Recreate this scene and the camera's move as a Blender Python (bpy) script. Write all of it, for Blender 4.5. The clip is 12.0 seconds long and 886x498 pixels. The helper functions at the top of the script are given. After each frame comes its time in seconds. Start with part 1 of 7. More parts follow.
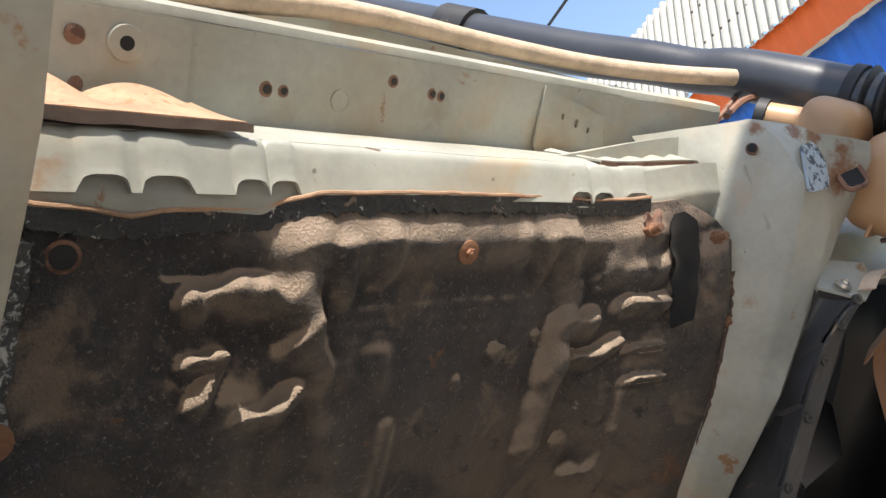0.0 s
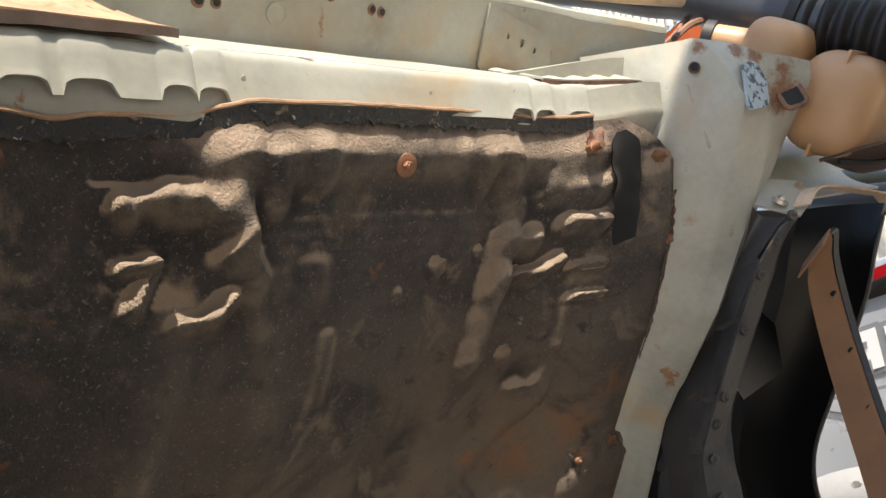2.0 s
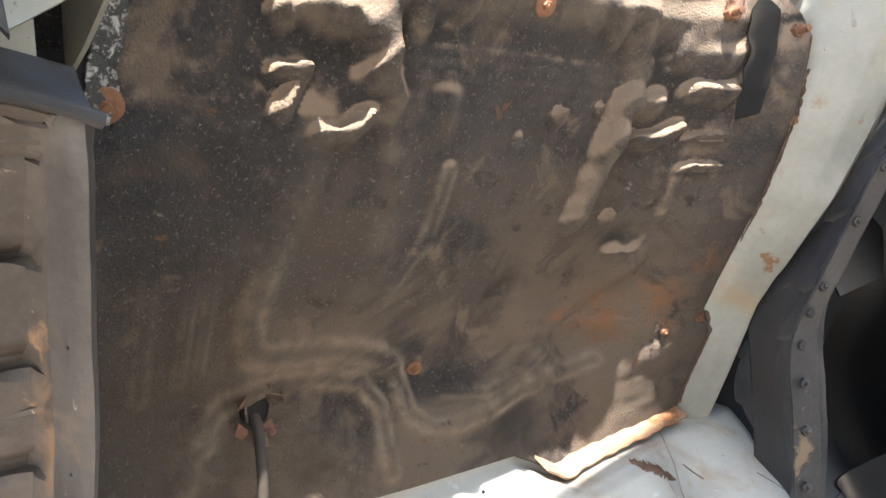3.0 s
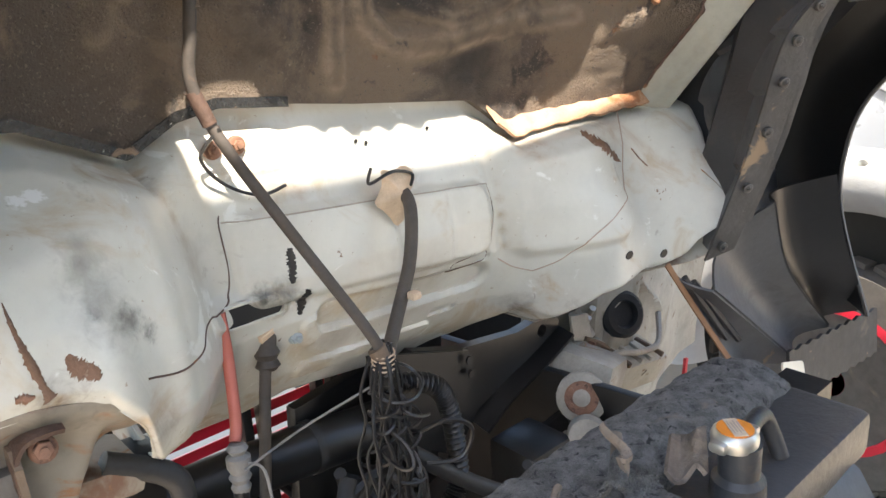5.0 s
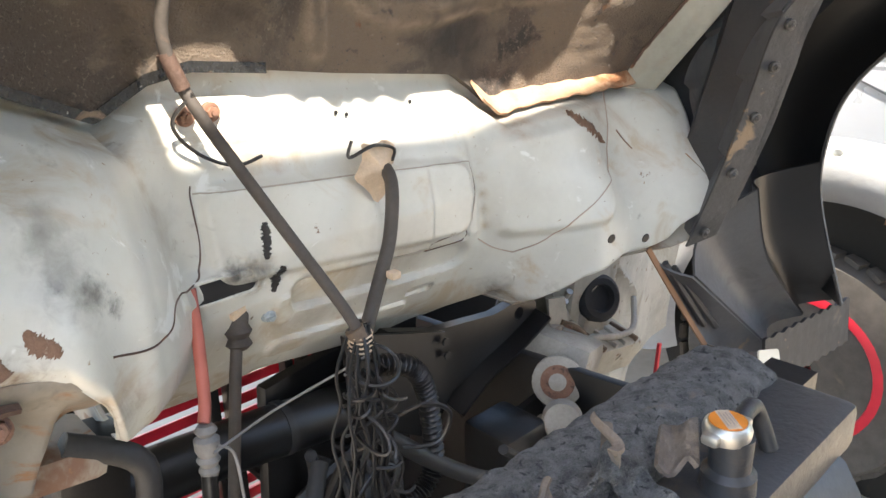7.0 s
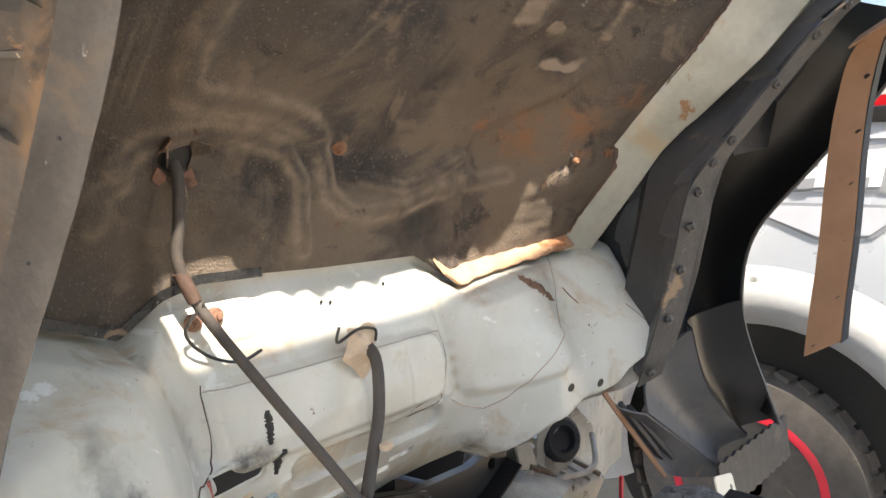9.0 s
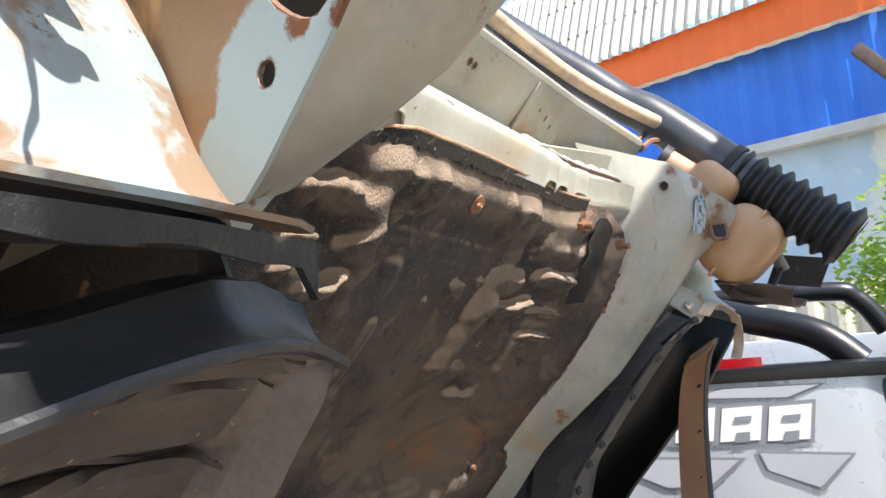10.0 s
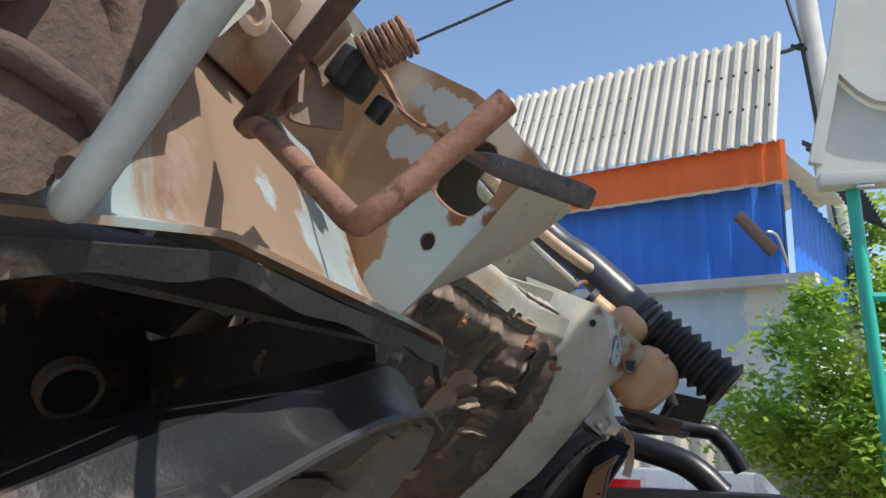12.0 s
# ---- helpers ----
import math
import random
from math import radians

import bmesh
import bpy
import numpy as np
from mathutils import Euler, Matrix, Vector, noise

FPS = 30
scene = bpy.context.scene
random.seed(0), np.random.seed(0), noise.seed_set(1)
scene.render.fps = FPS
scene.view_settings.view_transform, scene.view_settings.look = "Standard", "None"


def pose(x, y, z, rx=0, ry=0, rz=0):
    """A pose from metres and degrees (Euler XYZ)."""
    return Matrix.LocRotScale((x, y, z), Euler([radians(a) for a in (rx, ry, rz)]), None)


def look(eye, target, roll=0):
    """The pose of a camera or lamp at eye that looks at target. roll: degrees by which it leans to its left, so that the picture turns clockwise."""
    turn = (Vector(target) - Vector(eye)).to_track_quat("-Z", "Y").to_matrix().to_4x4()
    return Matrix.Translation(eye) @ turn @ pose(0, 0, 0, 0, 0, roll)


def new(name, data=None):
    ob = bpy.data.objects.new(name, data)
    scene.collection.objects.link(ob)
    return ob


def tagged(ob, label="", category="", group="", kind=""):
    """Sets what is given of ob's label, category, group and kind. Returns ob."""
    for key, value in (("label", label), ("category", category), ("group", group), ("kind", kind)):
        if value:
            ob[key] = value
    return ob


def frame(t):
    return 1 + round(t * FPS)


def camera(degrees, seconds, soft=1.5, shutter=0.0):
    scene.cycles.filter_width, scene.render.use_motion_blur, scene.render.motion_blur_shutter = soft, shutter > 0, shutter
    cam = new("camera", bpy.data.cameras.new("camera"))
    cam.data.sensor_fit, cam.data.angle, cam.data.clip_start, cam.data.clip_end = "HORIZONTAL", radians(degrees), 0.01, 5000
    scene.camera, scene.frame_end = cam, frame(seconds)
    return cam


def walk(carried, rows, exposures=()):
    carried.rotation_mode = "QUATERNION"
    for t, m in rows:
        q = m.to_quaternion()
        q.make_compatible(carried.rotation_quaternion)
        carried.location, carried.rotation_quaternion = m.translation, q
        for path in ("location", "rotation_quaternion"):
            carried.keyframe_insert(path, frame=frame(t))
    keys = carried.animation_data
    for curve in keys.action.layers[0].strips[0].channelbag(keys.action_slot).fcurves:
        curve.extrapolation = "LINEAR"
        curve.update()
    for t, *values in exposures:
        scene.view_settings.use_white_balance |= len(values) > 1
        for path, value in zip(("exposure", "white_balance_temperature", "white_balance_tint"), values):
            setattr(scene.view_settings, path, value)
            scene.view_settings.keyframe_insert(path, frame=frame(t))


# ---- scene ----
cam = camera(60.6, 12.0)
PATH = [
    (0, (-0.5905, -0.0115, 1.5600), (0.8291, 1.3117, 2.0450), -21.4),
    (0.5, (-0.5348, -0.0431, 1.5260), (0.9746, 1.2018, 1.9410), -23.9),
    (1, (-0.5167, -0.0661, 1.4860), (1.0145, 1.1841, 1.7900), -23.6),
    (1.5, (-0.5376, -0.0431, 1.4850), (0.9775, 1.2393, 1.7330), -23.2),
    (2, (-0.5753, -0.0332, 1.5070), (0.8702, 1.3082, 1.8410), -22.0),
    (2.5, (-0.6242, -0.0277, 1.5080), (0.6869, 1.4379, 1.8750), -19.4),
    (3, (-0.6417, 0.0031, 1.4560), (0.6271, 1.5430, 1.5980), -14.8),
    (3.5, (-0.6226, 0.0473, 1.3760), (0.7072, 1.5324, 1.2160), -10.6),
    (3.7, (-0.6107, 0.0511, 1.3700), (0.7209, 1.5149, 1.0810), -9.6),
    (5.3, (-0.6298, 0.1363, 1.3210), (0.5772, 1.6036, 0.6990), -1.8),
    (5.5, (-0.6493, 0.1551, 1.3120), (0.4918, 1.6736, 0.6860), -0.7),
    (6, (-0.6624, 0.1775, 1.2940), (0.4067, 1.7294, 0.6250), 0.8),
    (6.5, (-0.6175, 0.1606, 1.2920), (0.5771, 1.6079, 0.6010), -0.1),
    (6.7, (-0.6032, 0.1495, 1.3030), (0.6425, 1.5531, 0.6110), -0.5),
    (8.3, (-0.6977, 0.1365, 1.3620), (0.6882, 1.4868, 0.8550), -3.8),
    (8.5, (-0.6956, 0.1345, 1.3630), (0.7075, 1.4708, 0.8680), -3.6),
    (9, (-0.7193, 0.1142, 1.4070), (0.7731, 1.4034, 1.0710), -4.8),
    (9.5, (-0.783, 0.108, 1.536), (0.867, 1.239, 1.504), -6.6),
    (10, (-0.895, 0.107, 1.606), (0.871, 1.028, 1.784), -6.4),
    (10.5, (-1.022, 0.144, 1.653), (0.832, 0.825, 1.974), -2.8),
    (11, (-1.1290, 0.1665, 1.6570), (0.7206, 0.7631, 2.1290), 1.0),
    (11.5, (-1.1742, 0.1643, 1.6460), (0.6478, 0.8001, 2.1700), 1.9),
    (12, (-1.1972, 0.1448, 1.6050), (0.6545, 0.7811, 2.0160), 1.3),
]
EXPOSURES = [(0, 1.1, 6600, 10), (0.5, 1.05, 6600, 10), (1.0, 1.0, 7000, 10), (2.0, 1.25, 7000, 10), (2.5, 1.75, 6800, 10), (3.0, 2.4, 6500, 10), (3.5, 2.5, 6800, 10), (5.5, 2.3, 7000, 10), (6.5, 2.4, 7000, 10), (8.5, 2.25, 7100, 10), (9.0, 2.25, 7100, 10), (9.5, 2.25, 7000, 10), (10.0, 1.45, 6500, 10), (10.5, 0.85, 6400, 10), (11.0, 0.55, 6300, 10), (12.0, 0.4, 6300, 10)]
walk(cam, [(t, look(eye, target, roll)) for t, eye, target, roll in PATH], EXPOSURES)

# ---- world, sun, exposure ----
SUN = Vector((-0.35, -1.0, 1.43)).normalized()
world = bpy.data.worlds.new("world")
scene.world = world
world.use_nodes = True
wn = world.node_tree
wn.nodes.clear()
sky = wn.nodes.new("ShaderNodeTexSky")
sky.sky_type = "NISHITA"
sky.sun_disc = False
sky.sun_elevation = math.asin(SUN.z)
sky.sun_rotation = math.atan2(SUN.x, SUN.y)
bg = wn.nodes.new("ShaderNodeBackground")
bg.inputs["Strength"].default_value = 0.15
wo = wn.nodes.new("ShaderNodeOutputWorld")
wn.links.new(sky.outputs[0], bg.inputs[0])
wn.links.new(bg.outputs[0], wo.inputs[0])
lamp = bpy.data.lights.new("sun", "SUN")
lamp.energy, lamp.angle, lamp.color = 4.0, radians(0.6), (1.0, 0.94, 0.86)
sun = new("sun", lamp)
sun.matrix_world = look(SUN * 20, (0, 0, 0))


# ---- materials ----
def surface(name, base, rough=0.5, metal=0.0, vary=0.15, scale=6.0, spots=(), marks=(), bump=0.1, bump_scale=60.0, coat=0.0, rnd=0.0, lit_dust=None, relief=0.002, worn=(), film=()):
    """A base colour with broad and fine variation, spots (colour, scale, cut, soft, roughness) and marks (colour, centre, radius, rag)."""
    m = bpy.data.materials.new(name)
    m.use_nodes = True
    nt = m.node_tree
    N, L = nt.nodes, nt.links
    p = N["Principled BSDF"]
    co = N.new("ShaderNodeTexCoord").outputs["Object"]

    def nz(sc, det=5.0, dist=0.0):
        n = N.new("ShaderNodeTexNoise")
        n.inputs["Scale"].default_value, n.inputs["Detail"].default_value, n.inputs["Distortion"].default_value = sc, det, dist
        n.inputs["Roughness"].default_value = 0.62
        L.new(co, n.inputs["Vector"])
        return n.outputs["Fac"]

    def ramp(src, lo, hi):
        r = N.new("ShaderNodeMapRange")
        r.inputs["From Min"].default_value, r.inputs["From Max"].default_value = lo, hi
        r.interpolation_type = "SMOOTHSTEP"
        L.new(src, r.inputs["Value"])
        return r.outputs["Result"]

    def mix(fac, a, b, mode="MIX"):
        n = N.new("ShaderNodeMix")
        n.data_type, n.blend_type = "RGBA", mode
        if hasattr(fac, "is_output"):
            L.new(fac, n.inputs[0])
        else:
            n.inputs[0].default_value = fac
        for s, v in ((n.inputs[6], a), (n.inputs[7], b)):
            if hasattr(v, "is_output"):
                L.new(v, s)
            else:
                s.default_value = (*v, 1)
        return n.outputs[2]

    def stain(col, marks):
        for c, centre, rad, rag, *soft in marks:
            soft = soft[0] if soft else 0.25
            d = N.new("ShaderNodeVectorMath")
            d.operation = "DISTANCE"
            L.new(co, d.inputs[0])
            d.inputs[1].default_value = centre
            a = N.new("ShaderNodeMath")
            a.operation = "MULTIPLY_ADD"
            L.new(nz(2.2 / max(rad, 0.01), 8, 0.5), a.inputs[0])
            a.inputs[1].default_value = rag * rad * 2
            L.new(d.outputs["Value"], a.inputs[2])
            f = ramp(a.outputs[0], rad * (1 + rag) * 1.06, rad * (1 + rag) * (1.06 - soft))
            col = mix(f, col, c)
        return col

    lo = tuple(c * (1 - vary) for c in base)
    hi = tuple(min(1, c * (1 + vary)) for c in base)
    col = mix(ramp(nz(scale, 6), 0.3, 0.7), lo, hi)
    col = mix(0.35 * min(1, vary * 3), col, mix(ramp(nz(scale * 14, 4), 0.3, 0.7), lo, hi))
    if rnd:
        oi = N.new("ShaderNodeObjectInfo")
        col = mix(ramp(oi.outputs["Random"], 0, 1), col, mix(1.0, col, tuple([1 - rnd] * 3), "MULTIPLY"))
    r0 = N.new("ShaderNodeMapRange")
    r0.inputs["To Min"].default_value, r0.inputs["To Max"].default_value = max(0.03, rough - 0.1), min(1, rough + 0.12)
    L.new(nz(scale * 3, 4), r0.inputs["Value"])
    rgh = r0.outputs["Result"]
    col = stain(col, film)
    for c, sc, cut, soft, rr in spots:
        f = ramp(nz(sc, 8, 0.6), cut, cut + soft)
        col = mix(f, col, c)
        k = N.new("ShaderNodeMix")
        L.new(f, k.inputs[0]), L.new(rgh, k.inputs[2])
        k.inputs[3].default_value = rr
        rgh = k.outputs[0]
    col = stain(col, marks)
    if lit_dust:
        # loose dust on the least overhanging faces, which also paints in their sunlit brightness
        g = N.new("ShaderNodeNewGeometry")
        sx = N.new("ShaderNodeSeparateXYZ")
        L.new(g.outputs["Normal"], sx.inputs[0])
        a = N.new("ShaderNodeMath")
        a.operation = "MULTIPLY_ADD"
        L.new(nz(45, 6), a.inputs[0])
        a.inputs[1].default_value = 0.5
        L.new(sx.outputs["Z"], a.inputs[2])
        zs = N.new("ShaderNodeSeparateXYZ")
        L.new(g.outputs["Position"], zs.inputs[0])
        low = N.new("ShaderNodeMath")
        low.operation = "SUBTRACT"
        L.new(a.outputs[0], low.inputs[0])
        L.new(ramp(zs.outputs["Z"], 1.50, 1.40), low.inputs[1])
        col = mix(ramp(low.outputs[0], -0.28, 0.05), col, lit_dust)
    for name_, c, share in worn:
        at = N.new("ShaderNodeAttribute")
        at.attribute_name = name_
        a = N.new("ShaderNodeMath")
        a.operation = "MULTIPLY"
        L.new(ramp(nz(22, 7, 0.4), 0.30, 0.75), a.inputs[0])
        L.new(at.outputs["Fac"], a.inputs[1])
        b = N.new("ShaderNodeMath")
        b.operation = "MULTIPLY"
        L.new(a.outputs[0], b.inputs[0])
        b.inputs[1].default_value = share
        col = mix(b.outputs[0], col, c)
    L.new(col, p.inputs["Base Color"])
    L.new(rgh, p.inputs["Roughness"])
    p.inputs["Metallic"].default_value = metal
    p.inputs["Coat Weight"].default_value = coat
    if bump:
        b = N.new("ShaderNodeBump")
        b.inputs["Strength"].default_value, b.inputs["Distance"].default_value = min(1, bump * 3), relief
        L.new(nz(bump_scale, 6), b.inputs["Height"])
        L.new(b.outputs[0], p.inputs["Normal"])
    return m


RUST = (0.16, 0.065, 0.03)
DUST = (0.36, 0.24, 0.15)
PAINT = (0.60, 0.62, 0.55)
M = {}
OX = (0.21, 0.10, 0.05)
CM = [(OX, (0.612, 0.31, 1.715), 0.034, 0.8, 0.35), (OX, (0.625, 0.305, 1.755), 0.022, 0.9, 0.4), (OX, (0.63, 0.31, 1.68), 0.020, 0.9, 0.4), (OX, (0.56, 0.33, 1.80), 0.016, 1.0, 0.4), (OX, (0.585, 0.32, 1.785), 0.018, 1.0, 0.4), (OX, (0.52, 0.36, 1.825), 0.014, 1.0, 0.5),
      (OX, (-0.231, 0.535, 1.99), 0.012, 0.9, 0.5), (OX, (-0.235, 0.56, 1.965), 0.012, 0.9, 0.5), (OX, (-0.233, 0.58, 1.945), 0.010, 0.9, 0.5), ((0.30, 0.24, 0.17), (0.33, 0.56, 1.90), 0.05, 0.8, 0.9), ((0.30, 0.24, 0.17), (-0.12, 0.57, 1.94), 0.04, 0.9, 0.9), ((0.24, 0.19, 0.13), (0.10, 0.56, 1.96), 0.03, 0.9, 0.9), ((0.33, 0.27, 0.19), (0.0, 0.58, 1.93), 0.12, 0.7, 0.95),
      ((0.34, 0.20, 0.11), (-0.45, 0.50, 1.86), 0.05, 0.9, 0.6), ((0.34, 0.20, 0.11), (-0.40, 0.50, 1.84), 0.03, 1.0, 0.6), ((0.26, 0.17, 0.10), (-0.38, 0.56, 1.97), 0.03, 0.9, 0.8), ((0.26, 0.17, 0.10), (-0.31, 0.57, 1.955), 0.03, 0.9, 0.8)]
CM += [((0.34, 0.24, 0.15), (0.50, 0.475 + 0.085 * k, 1.60 - 0.08 * k), 0.014, 1.1, 0.6) for k in range(5)]
M["paint"] = surface("cab_paint", (0.375, 0.37, 0.315), 0.42, vary=0.2, spots=(((0.28, 0.20, 0.13), 130, 0.67, 0.05, 0.8), ((0.20, 0.10, 0.06), 7.5, 0.69, 0.025, 0.85), ((0.16, 0.09, 0.06), 70, 0.71, 0.03, 0.85), ((0.42, 0.33, 0.22), 5, 0.50, 0.22, 0.8), ((0.3, 0.17, 0.09), 13, 0.65, 0.05, 0.85), ((0.12, 0.08, 0.06), 27, 0.69, 0.04, 0.85)), bump=0.05, marks=CM)
BRN, BLK = (0.18, 0.10, 0.065), (0.035, 0.035, 0.034)
TAN = (0.36, 0.28, 0.19)
FM = [(TAN, (-0.30 - 0.3 * (z - 1.05), 0.85 + 0.1 * (z - 1.0), z), 0.017, 0.7, 0.95) for z in (1.19, 1.165, 1.14, 1.115, 1.09, 1.065, 1.04)]
FM += [(TAN, (0.172 + 0.1 * (1.05 - z), 0.885, z), 0.012, 0.6, 0.95) for z in (1.10, 1.075, 1.05, 1.025, 1.0, 0.975)]
FM += [(TAN, (0.24 + 0.05 * k, 0.86 - 0.015 * k, 0.905 + 0.018 * k), 0.020, 0.9, 0.9) for k in range(5)]
# grime low down; the grey-brown marks also paint in shade of recess and valley
FM += [((0.11, 0.085, 0.065), (0.235, 0.92, 0.85), 0.045, 0.7, 0.9), ((0.11, 0.085, 0.065), (0.30, 0.85, 0.855), 0.03, 0.9, 0.9), ((0.33, 0.30, 0.25), (0.0, 0.90, 0.935), 0.12, 0.6, 0.9), ((0.33, 0.30, 0.25), (-0.12, 0.92, 0.91), 0.08, 0.6, 0.9), ((0.30, 0.27, 0.22), (-0.30, 0.85, 1.10), 0.05, 0.6, 0.9)]
FM += [((0.20, 0.115, 0.065), (-0.425, 0.785, 0.975), 0.035, 0.8, 0.7), ((0.15, 0.10, 0.07), (-0.40, 0.83, 0.90), 0.05, 0.8, 0.8), ((0.15, 0.10, 0.07), (-0.50, 0.735, 1.045), 0.03, 1.0, 0.7), ((0.15, 0.10, 0.07), (-0.57, 0.735, 1.045), 0.03, 1.0, 0.7)]
FM += [(BLK, (-0.45, 0.775, 1.142), 0.012, 0.5, 0.8), (BLK, (-0.453, 0.76, 1.100), 0.012, 0.5, 0.8), (BLK, (-0.212, 0.878, 1.012), 0.032, 0.7, 0.9), (BLK, (-0.179, 0.88, 0.998), 0.016, 0.5, 0.8), (BLK, (-0.240, 0.875, 1.018), 0.024, 0.7, 0.8),
       (BLK, (-0.425, 0.765, 1.085), 0.022, 0.8, 0.8), (BLK, (-0.408, 0.775, 1.065), 0.014, 0.8, 0.8), ((0.78, 0.78, 0.76), (-0.462, 0.825, 1.199), 0.010, 0.8), ((0.78, 0.78, 0.76), (-0.478, 0.822, 1.194), 0.009, 0.8),
       ((0.30, 0.13, 0.06), (0.515, 0.72, 1.0), 0.008, 0.9), ((0.30, 0.13, 0.06), (0.505, 0.72, 0.975), 0.007, 0.9)]
FM += [((0.30, 0.285, 0.25), (-0.450 + 0.010 * math.sin(k * 2.3), 0.780 - 0.0022 * k, 1.155 - 0.0125 * k), 0.030 + 0.006 * (k % 2), 0.9, 1.0) for k in range(8)]
FSP = ((DUST, 4, 0.55, 0.16, 0.8), ((0.34, 0.27, 0.19), 130, 0.66, 0.06, 0.8), ((0.47, 0.40, 0.30), 9, 0.53, 0.14, 0.8), ((0.22, 0.19, 0.155), 6.5, 0.64, 0.10, 0.8), ((0.68, 0.68, 0.64), 16, 0.62, 0.06, 0.4), ((0.20, 0.12, 0.075), 21, 0.70, 0.03, 0.8), ((0.14, 0.09, 0.06), 48, 0.70, 0.03, 0.8))
M["floor"] = surface("floor_paint", (0.54, 0.53, 0.475), 0.34, vary=0.10, spots=FSP, bump=0.05, marks=FM)
# floor paint with dirt spots, base darkened to paint in the underside's shade
M["floor_dark"] = surface("floor_paint_dark", (0.34, 0.31, 0.26), 0.5, vary=0.15, spots=((BRN, 9, 0.52, 0.16, 0.8), ((0.08, 0.06, 0.05), 15, 0.62, 0.08, 0.8)), bump=0.1)
# rusty corner paint; the last two black marks paint in shade under the lip
M["floor_rust"] = surface("floor_paint_rusty", (0.25, 0.22, 0.18), 0.5, vary=0.15, spots=((BRN, 9, 0.56, 0.12, 0.8), ((0.30, 0.15, 0.07), 14, 0.58, 0.08, 0.85), ((0.05, 0.04, 0.035), 12, 0.60, 0.10, 0.8)), bump=0.12,
                          marks=(((0.32, 0.15, 0.07), (-0.445, 0.79, 1.01), 0.035, 0.7, 0.6), ((0.045, 0.036, 0.032), (-0.52, 0.76, 1.03), 0.05, 0.7, 0.8), ((0.045, 0.036, 0.032), (-0.47, 0.76, 1.03), 0.03, 0.7, 0.8)))
M["flake"] = surface("flaked_brown_primer", (0.17, 0.095, 0.06), 0.75, vary=0.3, scale=60, spots=(((0.30, 0.22, 0.16), 90, 0.58, 0.08, 0.8),), bump=0.3)
M["wing"] = surface("dusty_wing_paint", (0.40, 0.38, 0.325), 0.6, vary=0.2, scale=9, spots=(((0.20, 0.16, 0.115), 5, 0.50, 0.25, 0.8), ((0.17, 0.10, 0.06), 22, 0.62, 0.08, 0.8), ((0.07, 0.055, 0.045), 30, 0.66, 0.06, 0.8)), bump=0.15)
M["grip"] = surface("cracked_rubber", (0.075, 0.07, 0.068), 0.6, vary=0.3, scale=30, spots=(((0.025, 0.025, 0.025), 38, 0.58, 0.05, 0.6), ((0.2, 0.17, 0.15), 16, 0.62, 0.1, 0.8)), bump=0.5, bump_scale=150)
M["steel_rust"] = surface("dark_rusty_steel", (0.10, 0.06, 0.045), 0.6, 0.2, 0.3, 40, spots=(((0.24, 0.12, 0.07), 30, 0.6, 0.08, 0.8),), bump=0.3, bump_scale=220)
M["arch"] = surface("arch_paint", (0.29, 0.345, 0.345), 0.42, vary=0.10, spots=(((0.23, 0.155, 0.10), 6, 0.48, 0.08, 0.8), ((0.27, 0.20, 0.145), 11, 0.56, 0.10, 0.8), ((0.18, 0.10, 0.06), 16, 0.60, 0.10, 0.8), ((0.16, 0.09, 0.055), 40, 0.66, 0.05, 0.8)), bump=0.05,
                    marks=(((0.29, 0.345, 0.345), (-0.688, 0.415, 1.735), 0.030, 0.7, 0.3), ((0.29, 0.345, 0.345), (-0.64, 0.41, 1.70), 0.040, 0.7, 0.3), ((0.29, 0.345, 0.345), (-0.765, 0.43, 1.745), 0.018, 0.8, 0.3)))
PBR, GRY = (0.25, 0.14, 0.068), (0.33, 0.34, 0.33)
PALE = (0.33, 0.39, 0.385)
M["plate"] = surface("plate_paint", PBR, 0.5, vary=0.18, scale=8, bump=0.05, spots=(((0.20, 0.125, 0.075), 9, 0.54, 0.16, 0.8), ((0.40, 0.24, 0.11), 11, 0.57, 0.12, 0.7), ((0.16, 0.08, 0.045), 34, 0.66, 0.05, 0.8)),
                     marks=((PALE, (-0.566, 0.370, 1.738), 0.056, 0.30, 0.08), (PALE, (-0.558, 0.412, 1.706), 0.036, 0.35, 0.10), (PALE, (-0.575, 0.325, 1.765), 0.018, 0.4, 0.15), ((0.42, 0.36, 0.27), (-0.560, 0.400, 1.908), 0.032, 0.4, 0.6), ((0.42, 0.36, 0.27), (-0.578, 0.30, 1.835), 0.03, 0.4, 0.5),
                            (GRY, (-0.567, 0.366, 1.880), 0.0175, 0.45, 0.07), (GRY, (-0.572, 0.345, 1.869), 0.0145, 0.45, 0.07), (GRY, (-0.563, 0.384, 1.896), 0.012, 0.4, 0.07), (GRY, (-0.559, 0.406, 1.852), 0.0165, 0.45, 0.07), (GRY, (-0.563, 0.386, 1.841), 0.015, 0.45, 0.07),
                            (RUST, (-0.571, 0.345, 1.772), 0.012, 0.5), (RUST, (-0.565, 0.375, 1.752), 0.010, 0.4), (RUST, (-0.577, 0.313, 1.765), 0.010, 0.5)))
FILM, ORG = (0.225, 0.165, 0.115), (0.33, 0.14, 0.055)
PF = [(FILM, (0.12, 0.86, 1.32), 0.52, 0.5, 0.9), (FILM, (-0.15, 0.92, 1.34), 0.34, 0.5, 0.9), (FILM, (0.36, 0.76, 1.36), 0.34, 0.6, 0.9), ((0.13, 0.10, 0.076), (-0.34, 0.88, 1.38), 0.40, 0.6, 0.9)]
